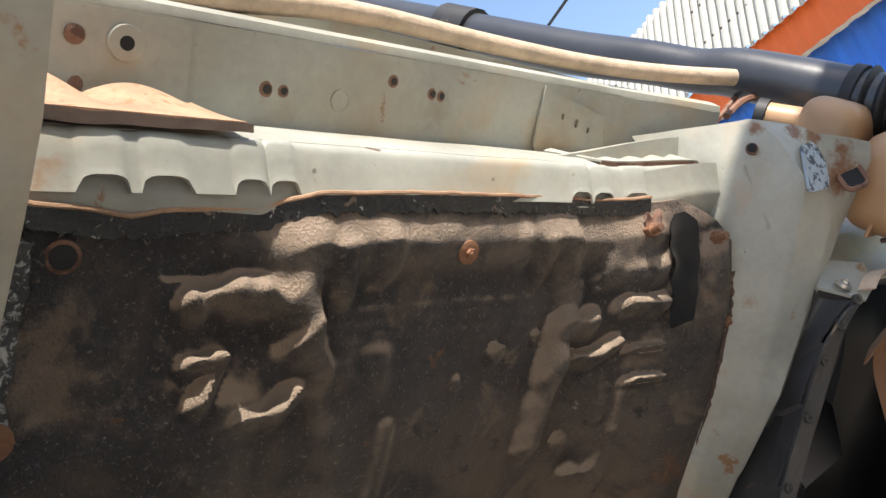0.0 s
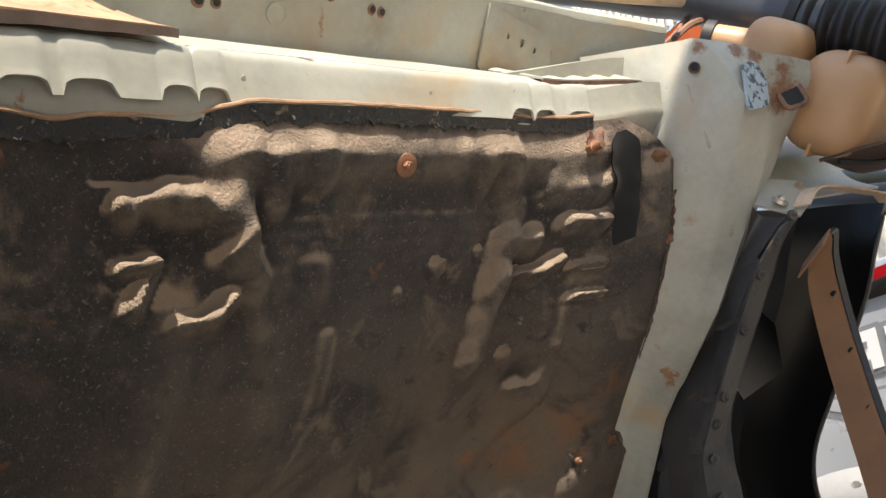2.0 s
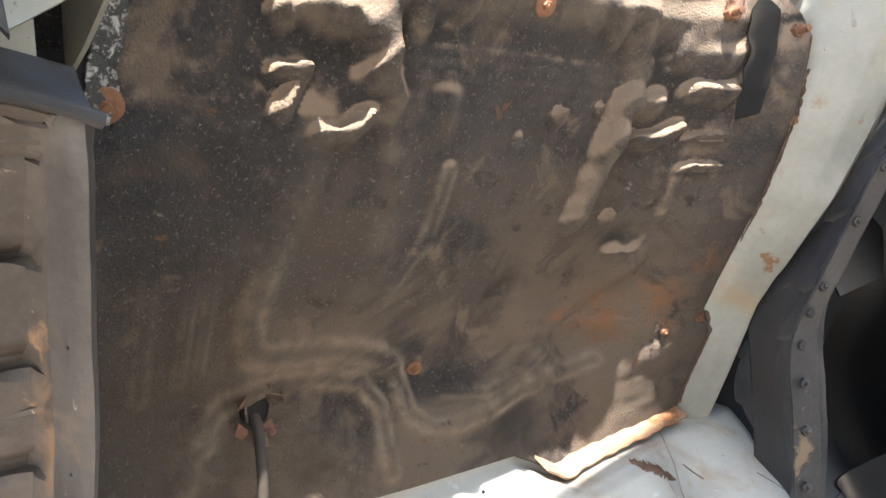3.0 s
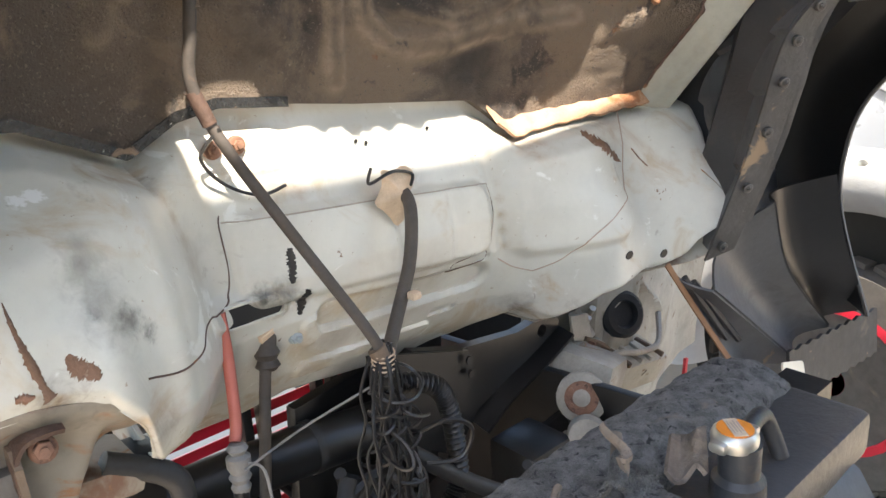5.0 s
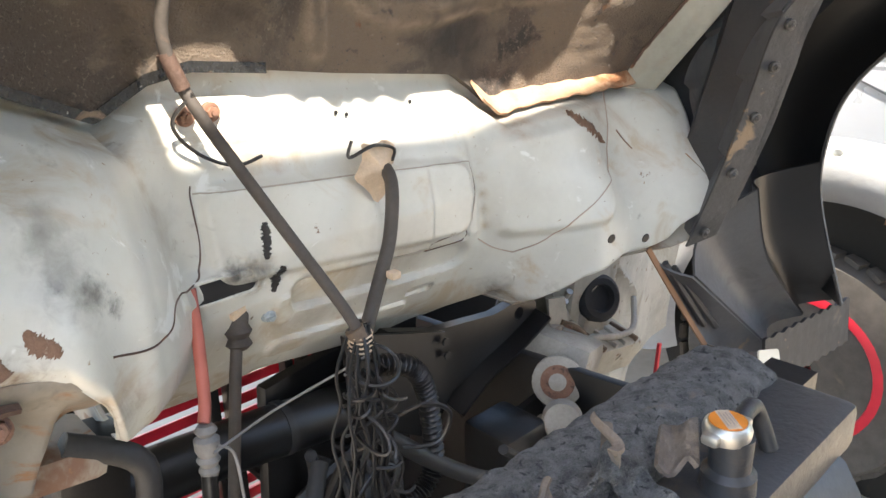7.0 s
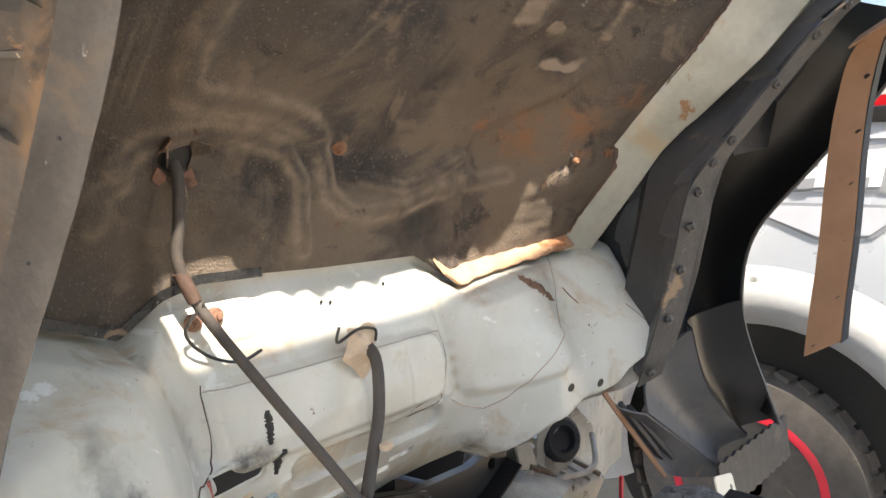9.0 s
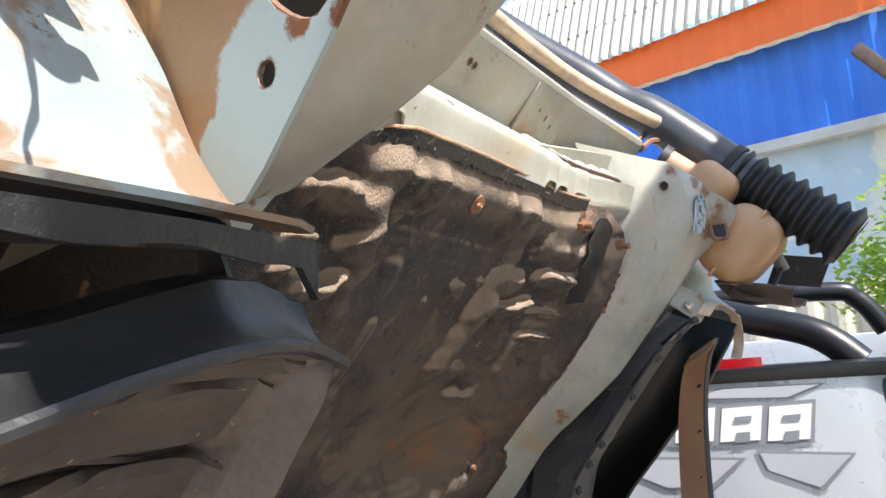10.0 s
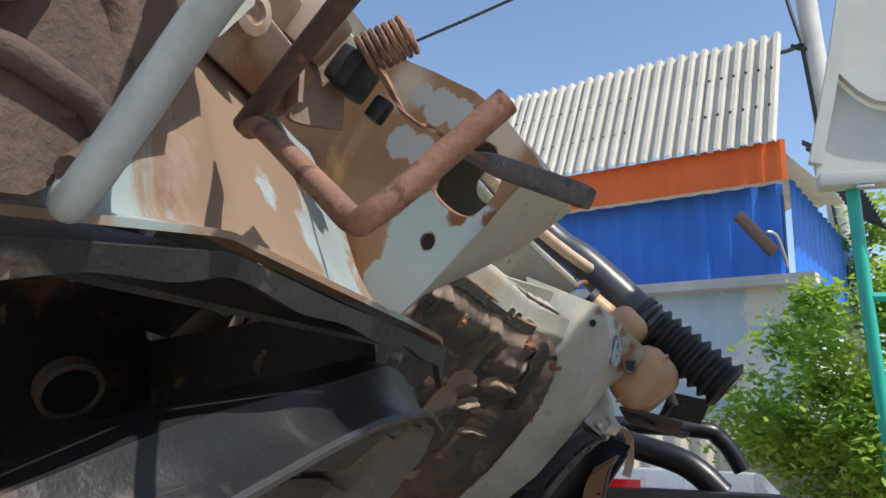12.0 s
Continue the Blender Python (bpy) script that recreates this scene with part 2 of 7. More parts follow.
# first two marks put the shade of the pressed-in hollows into the colour
PM = [((0.045, 0.038, 0.034), (0.12, 0.82, 1.48), 0.055, 0.6, 0.7), ((0.05, 0.04, 0.034), (0.30, 0.74, 1.49), 0.05, 0.7, 0.7),
      ((0.05, 0.042, 0.036), (-0.19, 0.92, 1.31), 0.055, 0.5, 0.8), ((0.05, 0.042, 0.036), (0.16, 0.91, 1.245), 0.10, 0.6, 0.7), (ORG, (0.30, 0.80, 1.36), 0.075, 1.1, 0.7), (ORG, (0.38, 0.73, 1.36), 0.060, 1.1, 0.6), (ORG, (0.24, 0.84, 1.39), 0.020, 0.9, 0.6), (ORG, (0.44, 0.66, 1.40), 0.045, 1.1, 0.6), (ORG, (0.40, 0.73, 1.28), 0.035, 1.1, 0.6),
      ((0.34, 0.33, 0.32), (-0.010, 0.86, 1.445), 0.022, 1.1, 0.4), ((0.34, 0.33, 0.32), (0.02, 0.84, 1.47), 0.014, 1.1, 0.4), ((0.40, 0.39, 0.37), (0.27, 0.80, 1.385), 0.016, 1.2, 0.4), ((0.60, 0.45, 0.36), (0.361, 0.76, 1.323), 0.006, 0.8, 0.5), ((0.60, 0.42, 0.32), (0.452, 0.66, 1.372), 0.006, 0.8, 0.5)]
M["felt"] = surface("insulation_felt", (0.045, 0.043, 0.044), 0.78, vary=0.45, scale=9, bump=1.0, bump_scale=300, relief=0.006, film=PF,
                    spots=(((0.105, 0.083, 0.067), 7, 0.50, 0.12, 0.9), ((0.034, 0.029, 0.028), 4.2, 0.55, 0.12, 0.6), ((0.045, 0.037, 0.033), 16, 0.585, 0.09, 0.7), ((0.20, 0.15, 0.112), 11, 0.57, 0.12, 0.9), ((0.19, 0.10, 0.055), 13, 0.655, 0.06, 0.9), ((0.31, 0.26, 0.21), 30, 0.67, 0.08, 0.9), ((0.36, 0.33, 0.29), 85, 0.71, 0.03, 0.9), ((0.19, 0.155, 0.125), 240, 0.575, 0.08, 0.9), ((0.026, 0.024, 0.024), 200, 0.60, 0.14, 0.45)), marks=PM, lit_dust=(0.37, 0.275, 0.20), worn=(("caked", (0.24, 0.188, 0.14), 0.8), ("crest", (0.34, 0.265, 0.195), 0.9),))
M["felt_pale"] = surface("dusty_felt", (0.20, 0.155, 0.12), 0.9, vary=0.3, scale=20, spots=(((0.09, 0.075, 0.065), 14, 0.54, 0.12, 0.9),), bump=0.6, bump_scale=420)
M["sand"] = surface("rusty_sand", (0.42, 0.26, 0.16), 0.9, vary=0.25, scale=20, spots=(((0.30, 0.13, 0.06), 12, 0.55, 0.1, 0.9),), bump=0.4, bump_scale=200)
M["tape"] = surface("bitumen_tape", (0.014, 0.014, 0.014), 0.22, vary=0.4, scale=40, spots=(((0.28, 0.27, 0.25), 140, 0.64, 0.05, 0.4), ((0.42, 0.41, 0.39), 45, 0.68, 0.03, 0.4), ((0.22, 0.15, 0.10), 25, 0.62, 0.05, 0.7)), bump=0.5, bump_scale=160)
M["tape_flaked"] = surface("flaking_bitumen", (0.045, 0.045, 0.043), 0.5, vary=0.4, scale=40, spots=(((0.34, 0.33, 0.31), 170, 0.52, 0.10, 0.8), ((0.50, 0.48, 0.45), 80, 0.58, 0.08, 0.8), ((0.03, 0.03, 0.03), 28, 0.55, 0.10, 0.7)), bump=0.5, bump_scale=160)
M["rust"] = surface("rusty_steel", (0.22, 0.115, 0.075), 0.7, 0.1, 0.3, 30, spots=(((0.11, 0.06, 0.045), 45, 0.54, 0.08, 0.8), ((0.32, 0.19, 0.14), 70, 0.60, 0.08, 0.6)), bump=0.12, bump_scale=220)
M["lip"] = surface("worn_black_edge", (0.022, 0.022, 0.022), 0.42, vary=0.4, scale=25, spots=(((0.20, 0.155, 0.115), 17, 0.58, 0.10, 0.8), ((0.14, 0.08, 0.05), 30, 0.64, 0.06, 0.8), ((0.33, 0.32, 0.30), 120, 0.70, 0.03, 0.7)), bump=0.3, bump_scale=160)
M["copper"] = surface("rusty_bolt", (0.30, 0.155, 0.09), 0.5, 0.5, 0.3, 60, bump=0.3, bump_scale=200)
M["plastic"] = surface("liner_plastic", (0.035, 0.035, 0.037), 0.42, vary=0.2, scale=9, spots=(((0.15, 0.11, 0.075), 9, 0.60, 0.12, 0.8),), bump=0.15, bump_scale=120)
M["plastic_dirty"] = surface("liner_plastic_muddy", (0.080, 0.068, 0.059), 0.6, vary=0.35, scale=8, spots=(((0.18, 0.115, 0.070), 6, 0.53, 0.14, 0.85), ((0.045, 0.038, 0.034), 12, 0.57, 0.10, 0.6), ((0.34, 0.27, 0.20), 110, 0.67, 0.04, 0.8), ((0.26, 0.155, 0.09), 20, 0.63, 0.07, 0.9), ((0.50, 0.40, 0.30), 60, 0.70, 0.03, 0.9)), bump=0.2)
M["panel_grey"] = surface("weathered_grey_plastic", (0.072, 0.072, 0.075), 0.45, vary=0.2, scale=10, spots=(((0.06, 0.06, 0.06), 7, 0.58, 0.1, 0.6), ((0.22, 0.16, 0.11), 10, 0.64, 0.08, 0.8)), bump=0.15)
M["strap"] = surface("worn_black_strap", (0.048, 0.047, 0.047), 0.5, vary=0.3, scale=14, spots=(((0.24, 0.17, 0.11), 13, 0.60, 0.06, 0.85), ((0.03, 0.03, 0.03), 9, 0.58, 0.1, 0.5), ((0.34, 0.32, 0.30), 70, 0.69, 0.03, 0.7)), bump=0.25)
M["strip"] = surface("worn_strip", (0.068, 0.062, 0.058), 0.45, vary=0.35, scale=12, spots=(((0.15, 0.115, 0.085), 9, 0.60, 0.12, 0.8), ((0.04, 0.04, 0.04), 13, 0.62, 0.08, 0.6), ((0.30, 0.28, 0.26), 60, 0.70, 0.03, 0.6)), bump=0.2)
M["bracket"] = surface("caked_brown_metal", (0.095, 0.066, 0.052), 0.9, vary=0.25, scale=14, spots=(((0.15, 0.10, 0.07), 18, 0.56, 0.12, 0.95), ((0.05, 0.036, 0.03), 24, 0.6, 0.08, 0.95)), bump=0.6, bump_scale=150)
M["liner_grey"] = surface("liner_clean_grey", (0.017, 0.018, 0.0195), 0.33, vary=0.15, spots=(((0.022, 0.021, 0.02), 6, 0.50, 0.16, 0.5), ((0.085, 0.062, 0.045), 9, 0.58, 0.12, 0.7), ((0.03, 0.027, 0.024), 22, 0.60, 0.10, 0.6), ((0.2, 0.18, 0.16), 50, 0.69, 0.03, 0.8)), bump=0.15)
M["flap"] = surface("brown_rubber", (0.24, 0.125, 0.065), 0.8, vary=0.15, spots=(((0.06, 0.05, 0.045), 14, 0.66, 0.08, 0.8),), bump=0.15)
M["rubber"] = surface("black_rubber", (0.018, 0.018, 0.019), 0.6, vary=0.3, scale=15, spots=(((0.17, 0.13, 0.10), 30, 0.66, 0.05, 0.8), ((0.10, 0.085, 0.07), 18, 0.64, 0.12, 0.8),), bump=0.15)
M["gloss"] = surface("black_gloss", (0.006, 0.006, 0.0065), 0.36, vary=0.3, bump=0.05)
M["pipe"] = surface("intake_plastic", (0.045, 0.048, 0.055), 0.33, vary=0.15, scale=5, spots=(((0.16, 0.15, 0.14), 10, 0.66, 0.12, 0.6),), bump=0.04)
M["bottle"] = surface("bottle_plastic", (0.50, 0.30, 0.16), 0.45, vary=0.1, spots=(((0.28, 0.15, 0.07), 9, 0.6, 0.1, 0.7),), bump=0.03)
M["grey_tube"] = surface("grey_painted_tube", (0.30, 0.345, 0.36), 0.30, 0.0, 0.2, 20, spots=(((0.24, 0.21, 0.18), 14, 0.60, 0.12, 0.7), ((0.46, 0.48, 0.48), 40, 0.66, 0.05, 0.4)), bump=0.05)
M["grey_metal"] = surface("dusty_brown_metal", (0.20, 0.14, 0.105), 0.75, vary=0.2, scale=10, bump=0.3, bump_scale=120)
M["boot_grey"] = surface("dusty_grey_rubber", (0.21, 0.20, 0.19), 0.7, vary=0.2, scale=20, spots=(((0.10, 0.085, 0.07), 18, 0.58, 0.1, 0.8),), bump=0.15)
M["alloy"] = surface("cast_alloy", (0.34, 0.315, 0.275), 0.55, 0.25, 0.25, 12, spots=(((0.25, 0.15, 0.08), 12, 0.6, 0.1, 0.8),), bump=0.15)
M["red"] = surface("red_bumper", (0.62, 0.022, 0.045), 0.35, vary=0.1, bump=0.02)
M["black"] = surface("black_steel", (0.008, 0.008, 0.0085), 0.42, vary=0.3, spots=(((0.04, 0.03, 0.022), 10, 0.64, 0.12, 0.8),), bump=0.1)
M["foam"] = surface("black_foam", (0.17, 0.163, 0.153), 0.95, vary=0.6, scale=60, spots=(((0.30, 0.235, 0.17), 7, 0.60, 0.10, 0.85), ((0.15, 0.145, 0.135), 160, 0.56, 0.14, 0.7), ((0.02, 0.02, 0.02), 110, 0.55, 0.12, 0.7)), bump=1.0, bump_scale=300, relief=0.010)
M["arm_steel"] = surface("worn_grey_steel", (0.13, 0.125, 0.118), 0.5, 0.2, 0.25, 18, spots=(((0.22, 0.13, 0.08), 12, 0.60, 0.10, 0.8),), bump=0.15)
M["cheek"] = surface("dusty_rusty_plate", (0.13, 0.092, 0.064), 0.8, vary=0.25, scale=14, spots=(((0.15, 0.075, 0.04), 16, 0.56, 0.10, 0.9), ((0.22, 0.19, 0.15), 10, 0.62, 0.10, 0.7)), bump=0.3)
M["hose_red"] = surface("red_hose", (0.42, 0.12, 0.09), 0.55, vary=0.1, scale=20, bump=0.1)
M["sleeve"] = surface("loom_sleeve", (0.060, 0.050, 0.043), 0.7, vary=0.25, scale=20, spots=(((0.2, 0.12, 0.07), 10, 0.6, 0.12, 0.8),), bump=0.15)
M["wire"] = surface("wire", (0.022, 0.021, 0.021), 0.38, vary=0.3, scale=30, bump=0.0)
M["putty"] = surface("sealing_putty", (0.55, 0.42, 0.30), 0.85, vary=0.2, scale=30, bump=0.4, bump_scale=90)
M["ground"] = surface("ground_concrete", (0.44, 0.37, 0.29), 0.9, vary=0.2, scale=1.2, bump=0.3, bump_scale=40)
M["roof"] = surface("roof_sheet", (0.52, 0.495, 0.42), 0.5, vary=0.08, scale=3, spots=(((0.40, 0.33, 0.25), 5, 0.64, 0.12, 0.8),), bump=0.02)
M["awning"] = surface("dark_tarp", (0.06, 0.065, 0.068), 0.7, vary=0.3, scale=3, bump=0.2, bump_scale=30)
M["orange"] = surface("orange_sheet", (0.72, 0.13, 0.015), 0.5, vary=0.06, scale=2, bump=0.02)
M["blue"] = surface("blue_sheet", (0.018, 0.145, 0.60), 0.4, vary=0.1, scale=2, bump=0.02)
M["oldwall"] = surface("weathered_wall", (0.42, 0.52, 0.60), 0.85, vary=0.12, scale=1.5, spots=(((0.62, 0.62, 0.58), 2.0, 0.5, 0.08, 0.9), ((0.40, 0.20, 0.11), 6, 0.68, 0.03, 0.9)), bump=0.2)
M["fence"] = surface("cream_sheet", (0.62, 0.58, 0.48), 0.6, vary=0.08, scale=2, bump=0.03)
M["canopy"] = surface("canopy_panel", (0.44, 0.45, 0.41), 0.5, vary=0.08, scale=2, bump=0.02)
M["teal"] = surface("teal_paint", (0.02, 0.36, 0.27), 0.4, vary=0.08, bump=0.02)
M["pole"] = surface("concrete_pole", (0.46, 0.46, 0.44), 0.85, vary=0.1, scale=4, bump=0.1)
def leafmat():
    m = surface("leaf", (0.24, 0.38, 0.065), 0.45, vary=0.4, scale=3, bump=0.0)
    nt = m.node_tree
    p = nt.nodes["Principled BSDF"]
    t = nt.nodes.new("ShaderNodeBsdfTranslucent")
    t.inputs["Color"].default_value = (0.40, 0.56, 0.07, 1)
    mx = nt.nodes.new("ShaderNodeMixShader")
    mx.inputs[0].default_value = 0.45
    nt.links.new(p.outputs[0], mx.inputs[1])
    nt.links.new(t.outputs[0], mx.inputs[2])
    nt.links.new(mx.outputs[0], nt.nodes["Material Output"].inputs["Surface"])
    return m


M["leaf"] = leafmat()
M["bark"] = surface("bark", (0.16, 0.11, 0.07), 0.9, vary=0.3, scale=12, bump=0.4)
M["silver"] = surface("silver_paint", (0.50, 0.53, 0.58), 0.28, 0.3, 0.04, 2, bump=0.0, coat=0.4)
M["sticker_dark"] = surface("decal_grey", (0.22, 0.23, 0.25), 0.35, vary=0.03, bump=0.0)
M["sticker_white"] = surface("decal_white", (0.80, 0.81, 0.82), 0.35, vary=0.03, bump=0.0)
M["red_lens"] = surface("red_lens", (0.45, 0.01, 0.015), 0.15, vary=0.05, bump=0.0, coat=0.6)
M["flare"] = surface("flare_plastic", (0.33, 0.33, 0.33), 0.6, vary=0.12, scale=5, spots=(((0.42, 0.36, 0.28), 5, 0.6, 0.15, 0.8),), bump=0.15)
M["tyre"] = surface("tyre_rubber", (0.09, 0.08, 0.072), 0.85, vary=0.2, scale=20, spots=(((0.16, 0.13, 0.10), 8, 0.6, 0.15, 0.9),), bump=0.15)
M["steel"] = surface("zinc_steel", (0.55, 0.53, 0.48), 0.35, 0.85, 0.1, 40, bump=0.05)
M["orange_label"] = surface("orange_label", (0.75, 0.24, 0.03), 0.4, vary=0.1, scale=60, bump=0.0)
M["box"] = surface("sun_block_panel", (0.55, 0.55, 0.52), 0.5, vary=0.05, bump=0.0)
M["sticker_old"] = surface("old_sticker", (0.36, 0.42, 0.46), 0.5, vary=0.15, scale=30, spots=(((0.06, 0.07, 0.08), 70, 0.52, 0.05, 0.6), ((0.3, 0.2, 0.12), 25, 0.66, 0.08, 0.8)), bump=0.1)
M["decal_light"] = surface("decal_light_grey", (0.42, 0.43, 0.47), 0.35, vary=0.03, bump=0.0)
M["pk_dark"] = surface("dark_green_grey", (0.05, 0.07, 0.07), 0.3, vary=0.05, bump=0.0)
M["black_mud"] = surface("underseal_mud", (0.016, 0.014, 0.013), 0.5, vary=0.4, scale=12, spots=(((0.15, 0.095, 0.05), 7, 0.55, 0.10, 0.9), ((0.20, 0.125, 0.07), 16, 0.64, 0.06, 0.9), ((0.20, 0.14, 0.09), 24, 0.64, 0.05, 0.9)), bump=0.4, bump_scale=90)
M["steel_dark"] = surface("dark_steel", (0.09, 0.085, 0.08), 0.45, 0.5, 0.2, 30, bump=0.1)
M["sill"] = surface("dusty_brown_paint", (0.36, 0.28, 0.225), 0.6, vary=0.15, scale=7, spots=(((0.22, 0.11, 0.05), 6, 0.55, 0.12, 0.8),), bump=0.1)
M["glass_dark"] = surface("dark_glass", (0.01, 0.012, 0.014), 0.05, vary=0.1, bump=0.0)


# ---- builders ----
def link(name, bm, material, parent=None, label="", smooth=True):
    me = bpy.data.meshes.new(name)
    bmesh.ops.recalc_face_normals(bm, faces=bm.faces)
    bm.to_mesh(me)
    bm.free()
    me.materials.append(M[material] if isinstance(material, str) else material)
    if smooth:
        me.polygons.foreach_set("use_smooth", [True] * len(me.polygons))
        me.set_sharp_from_angle(angle=radians(38))
    ob = new(name, me)
    if parent:
        ob.parent = parent
        ob.matrix_parent_inverse = parent.matrix_world.inverted()
    if label:
        ob["label"] = label
    return ob


def part(name, bm, material, parent, label="", smooth=True):
    return link(name, bm, material, parent, label, smooth)


def thing(name, place, label, category, group="", kind=""):
    ob = new(name)
    ob.location = place
    ob.empty_display_size = 0.05
    ob.matrix_world = Matrix.Translation(place)
    return tagged(ob, label, category, group, kind)


def sm(a, b, x):
    k = min(1.0, max(0.0, (x - a) / (b - a)))
    return k * k * (3 - 2 * k)


def lerp(x, xs, ys):
    return float(np.interp(x, xs, ys))


def spline(pts, n=6):
    """Points along a smooth curve through pts."""
    P = [Vector(p) for p in pts]
    if len(P) < 3:
        return [P[0].lerp(P[-1], i / n) for i in range(n + 1)]
    out = []
    for i in range(len(P) - 1):
        a, b, c, d = P[max(0, i - 1)], P[i], P[i + 1], P[min(len(P) - 1, i + 2)]
        for k in range(n):
            t = k / n
            out.append(0.5 * (2 * b + (c - a) * t + (2 * a - 5 * b + 4 * c - d) * t * t + (3 * b - 3 * c + d - a) * t ** 3))
    return out + [P[-1]]


def tube(pts, r, seg=10, n=6, bm=None, straight=False, ends=True):
    """A tube along a curve; r is a number or a function of 0..1."""
    bm = bm or bmesh.new()
    P = [Vector(p) for p in pts] if straight else spline(pts, n)
    rings, side = [], None
    for i, p in enumerate(P):
        d = (P[min(i + 1, len(P) - 1)] - P[max(i - 1, 0)]).normalized()
        if side is None:
            side = d.orthogonal().normalized()
        side = (side - d * side.dot(d)).normalized()
        up = d.cross(side)
        rr = r(i / (len(P) - 1)) if callable(r) else r
        rings.append([bm.verts.new(p + (side * math.cos(a) + up * math.sin(a)) * rr) for a in (2 * math.pi * k / seg for k in range(seg))])
    for A, B in zip(rings, rings[1:]):
        for k in range(seg):
            bm.faces.new((A[k], A[(k + 1) % seg], B[(k + 1) % seg], B[k]))
    if ends:
        bm.faces.new(rings[0][::-1])
        bm.faces.new(rings[-1])
    return bm


def grid(fn, nu, nv, thick=0.0, bm=None):
    """A sheet fn(u, v) for u, v in 0..1, given thickness along its normals."""
    bm = bm or bmesh.new()
    P = [[Vector(fn(i / nu, j / nv)) for i in range(nu + 1)] for j in range(nv + 1)]
    lay = [[bm.verts.new(p) for p in row] for row in P]
    for j in range(nv):
        for i in range(nu):
            bm.faces.new((lay[j][i], lay[j][i + 1], lay[j + 1][i + 1], lay[j + 1][i]))
    if thick:
        def nrm(i, j):
            a = P[j][min(i + 1, nu)] - P[j][max(i - 1, 0)]
            b = P[min(j + 1, nv)][i] - P[max(j - 1, 0)][i]
            c = a.cross(b)
            return c.normalized() if c.length > 1e-12 else Vector((0, 1, 0))
        bak = [[bm.verts.new(P[j][i] + nrm(i, j) * thick) for i in range(nu + 1)] for j in range(nv + 1)]
        for j in range(nv):
            for i in range(nu):
                bm.faces.new((bak[j][i], bak[j + 1][i], bak[j + 1][i + 1], bak[j][i + 1]))
        rim = [(0, i) for i in range(nu)] + [(j, nu) for j in range(nv)] + [(nv, i) for i in range(nu, 0, -1)] + [(j, 0) for j in range(nv, 0, -1)]
        for (j0, i0), (j1, i1) in zip(rim, rim[1:] + rim[:1]):
            bm.faces.new((lay[j0][i0], bak[j0][i0], bak[j1][i1], lay[j1][i1]))
    return bm


def box(c, s, rot=None, bev=0.0, bm=None, steps=2):
    bm = bm or bmesh.new()
    m = Matrix.Translation(c) @ (rot.to_4x4() if rot else Matrix()) @ Matrix.Diagonal((*s, 1))
    vs = bmesh.ops.create_cube(bm, size=1, matrix=m)["verts"]
    if bev:
        es = list({e for v in vs for e in v.link_edges})
        bmesh.ops.bevel(bm, geom=es, offset=bev, segments=steps, affect="EDGES", profile=0.6 if steps == 2 else 0.5)
    return bm


def cyl(a, b, r, r2=None, seg=16, bm=None):
    a, b = Vector(a), Vector(b)
    r2 = r if r2 is None else r2
    return tube([a, b], lambda t: r + (r2 - r) * t, seg, 1, bm, True)


def disc_ring(c, n, prof, seg=18, bm=None):
    """A turned shape at c about n: prof is a list of (radius, height)."""
    bm = bm or bmesh.new()
    n = Vector(n).normalized()
    s = n.orthogonal().normalized()
    w = n.cross(s)
    rings = [[bm.verts.new(Vector(c) + (s * math.cos(a) + w * math.sin(a)) * r + n * h) for a in (2 * math.pi * k / seg for k in range(seg))] for r, h in prof]
    for A, B in zip(rings, rings[1:]):
        for k in range(seg):
            bm.faces.new((A[k], A[(k + 1) % seg], B[(k + 1) % seg], B[k]))
    bm.faces.new(rings[0][::-1])
    bm.faces.new(rings[-1])
    return bm


def plate(outer, holes, o, u, v, thick, bm=None):
    """A flat plate: outlines in the plane o + a u + b v, thickened against u x v."""
    bm = bm or bmesh.new()
    o, u, v = Vector(o), Vector(u), Vector(v)
    w = u.cross(v).normalized()
    es, faces0 = [], set(bm.faces)
    for loop in [outer, *holes]:
        vs = [bm.verts.new(o + u * a + v * b) for a, b in loop]
        es += [bm.edges.new((p, q)) for p, q in zip(vs, vs[1:] + vs[:1])]
    bmesh.ops.triangle_fill(bm, edges=es, use_beauty=True)
    fs = [f for f in bm.faces if f not in faces0]
    if thick:
        ex = bmesh.ops.extrude_face_region(bm, geom=fs)
        bmesh.ops.translate(bm, vec=-w * thick, verts=[g for g in ex["geom"] if isinstance(g, bmesh.types.BMVert)])
    return bm


def circle(cx, cy, r, n=14):
    return [(cx + r * math.cos(2 * math.pi * k / n), cy + r * math.sin(2 * math.pi * k / n)) for k in range(n)]


def rrect(cx, cy, w, h, r, n=4):
    out = []
    for sx, sy, a0 in ((1, 1, 0), (-1, 1, 90), (-1, -1, 180), (1, -1, 270)):
        for k in range(n + 1):
            a = radians(a0 + 90 * k / n)
            out.append((cx + sx * (w / 2 - r) + r * math.cos(a), cy + sy * (h / 2 - r) + r * math.sin(a)))
    return out


def bolt(parent, c, n, r, material="copper", washer=0.0, name="bolt"):
    """A hexagon head with its washer and a stub of thread."""
    n = Vector(n).normalized()
    c = Vector(c)
    bm = bmesh.new()
    if washer:
        disc_ring(c, n, ((washer, -0.004), (washer, 0.0015), (washer * 0.85, 0.0025), (r, 0.0025)), 18, bm)
    disc_ring(c, n, ((r, 0.0), (r, r * 0.9), (r * 0.85, r * 1.05)), 6, bm)
    disc_ring(c, n, ((r * 0.45, r * 0.9), (r * 0.45, r * 1.5)), 8, bm)
    return part(name, bm, material, parent)


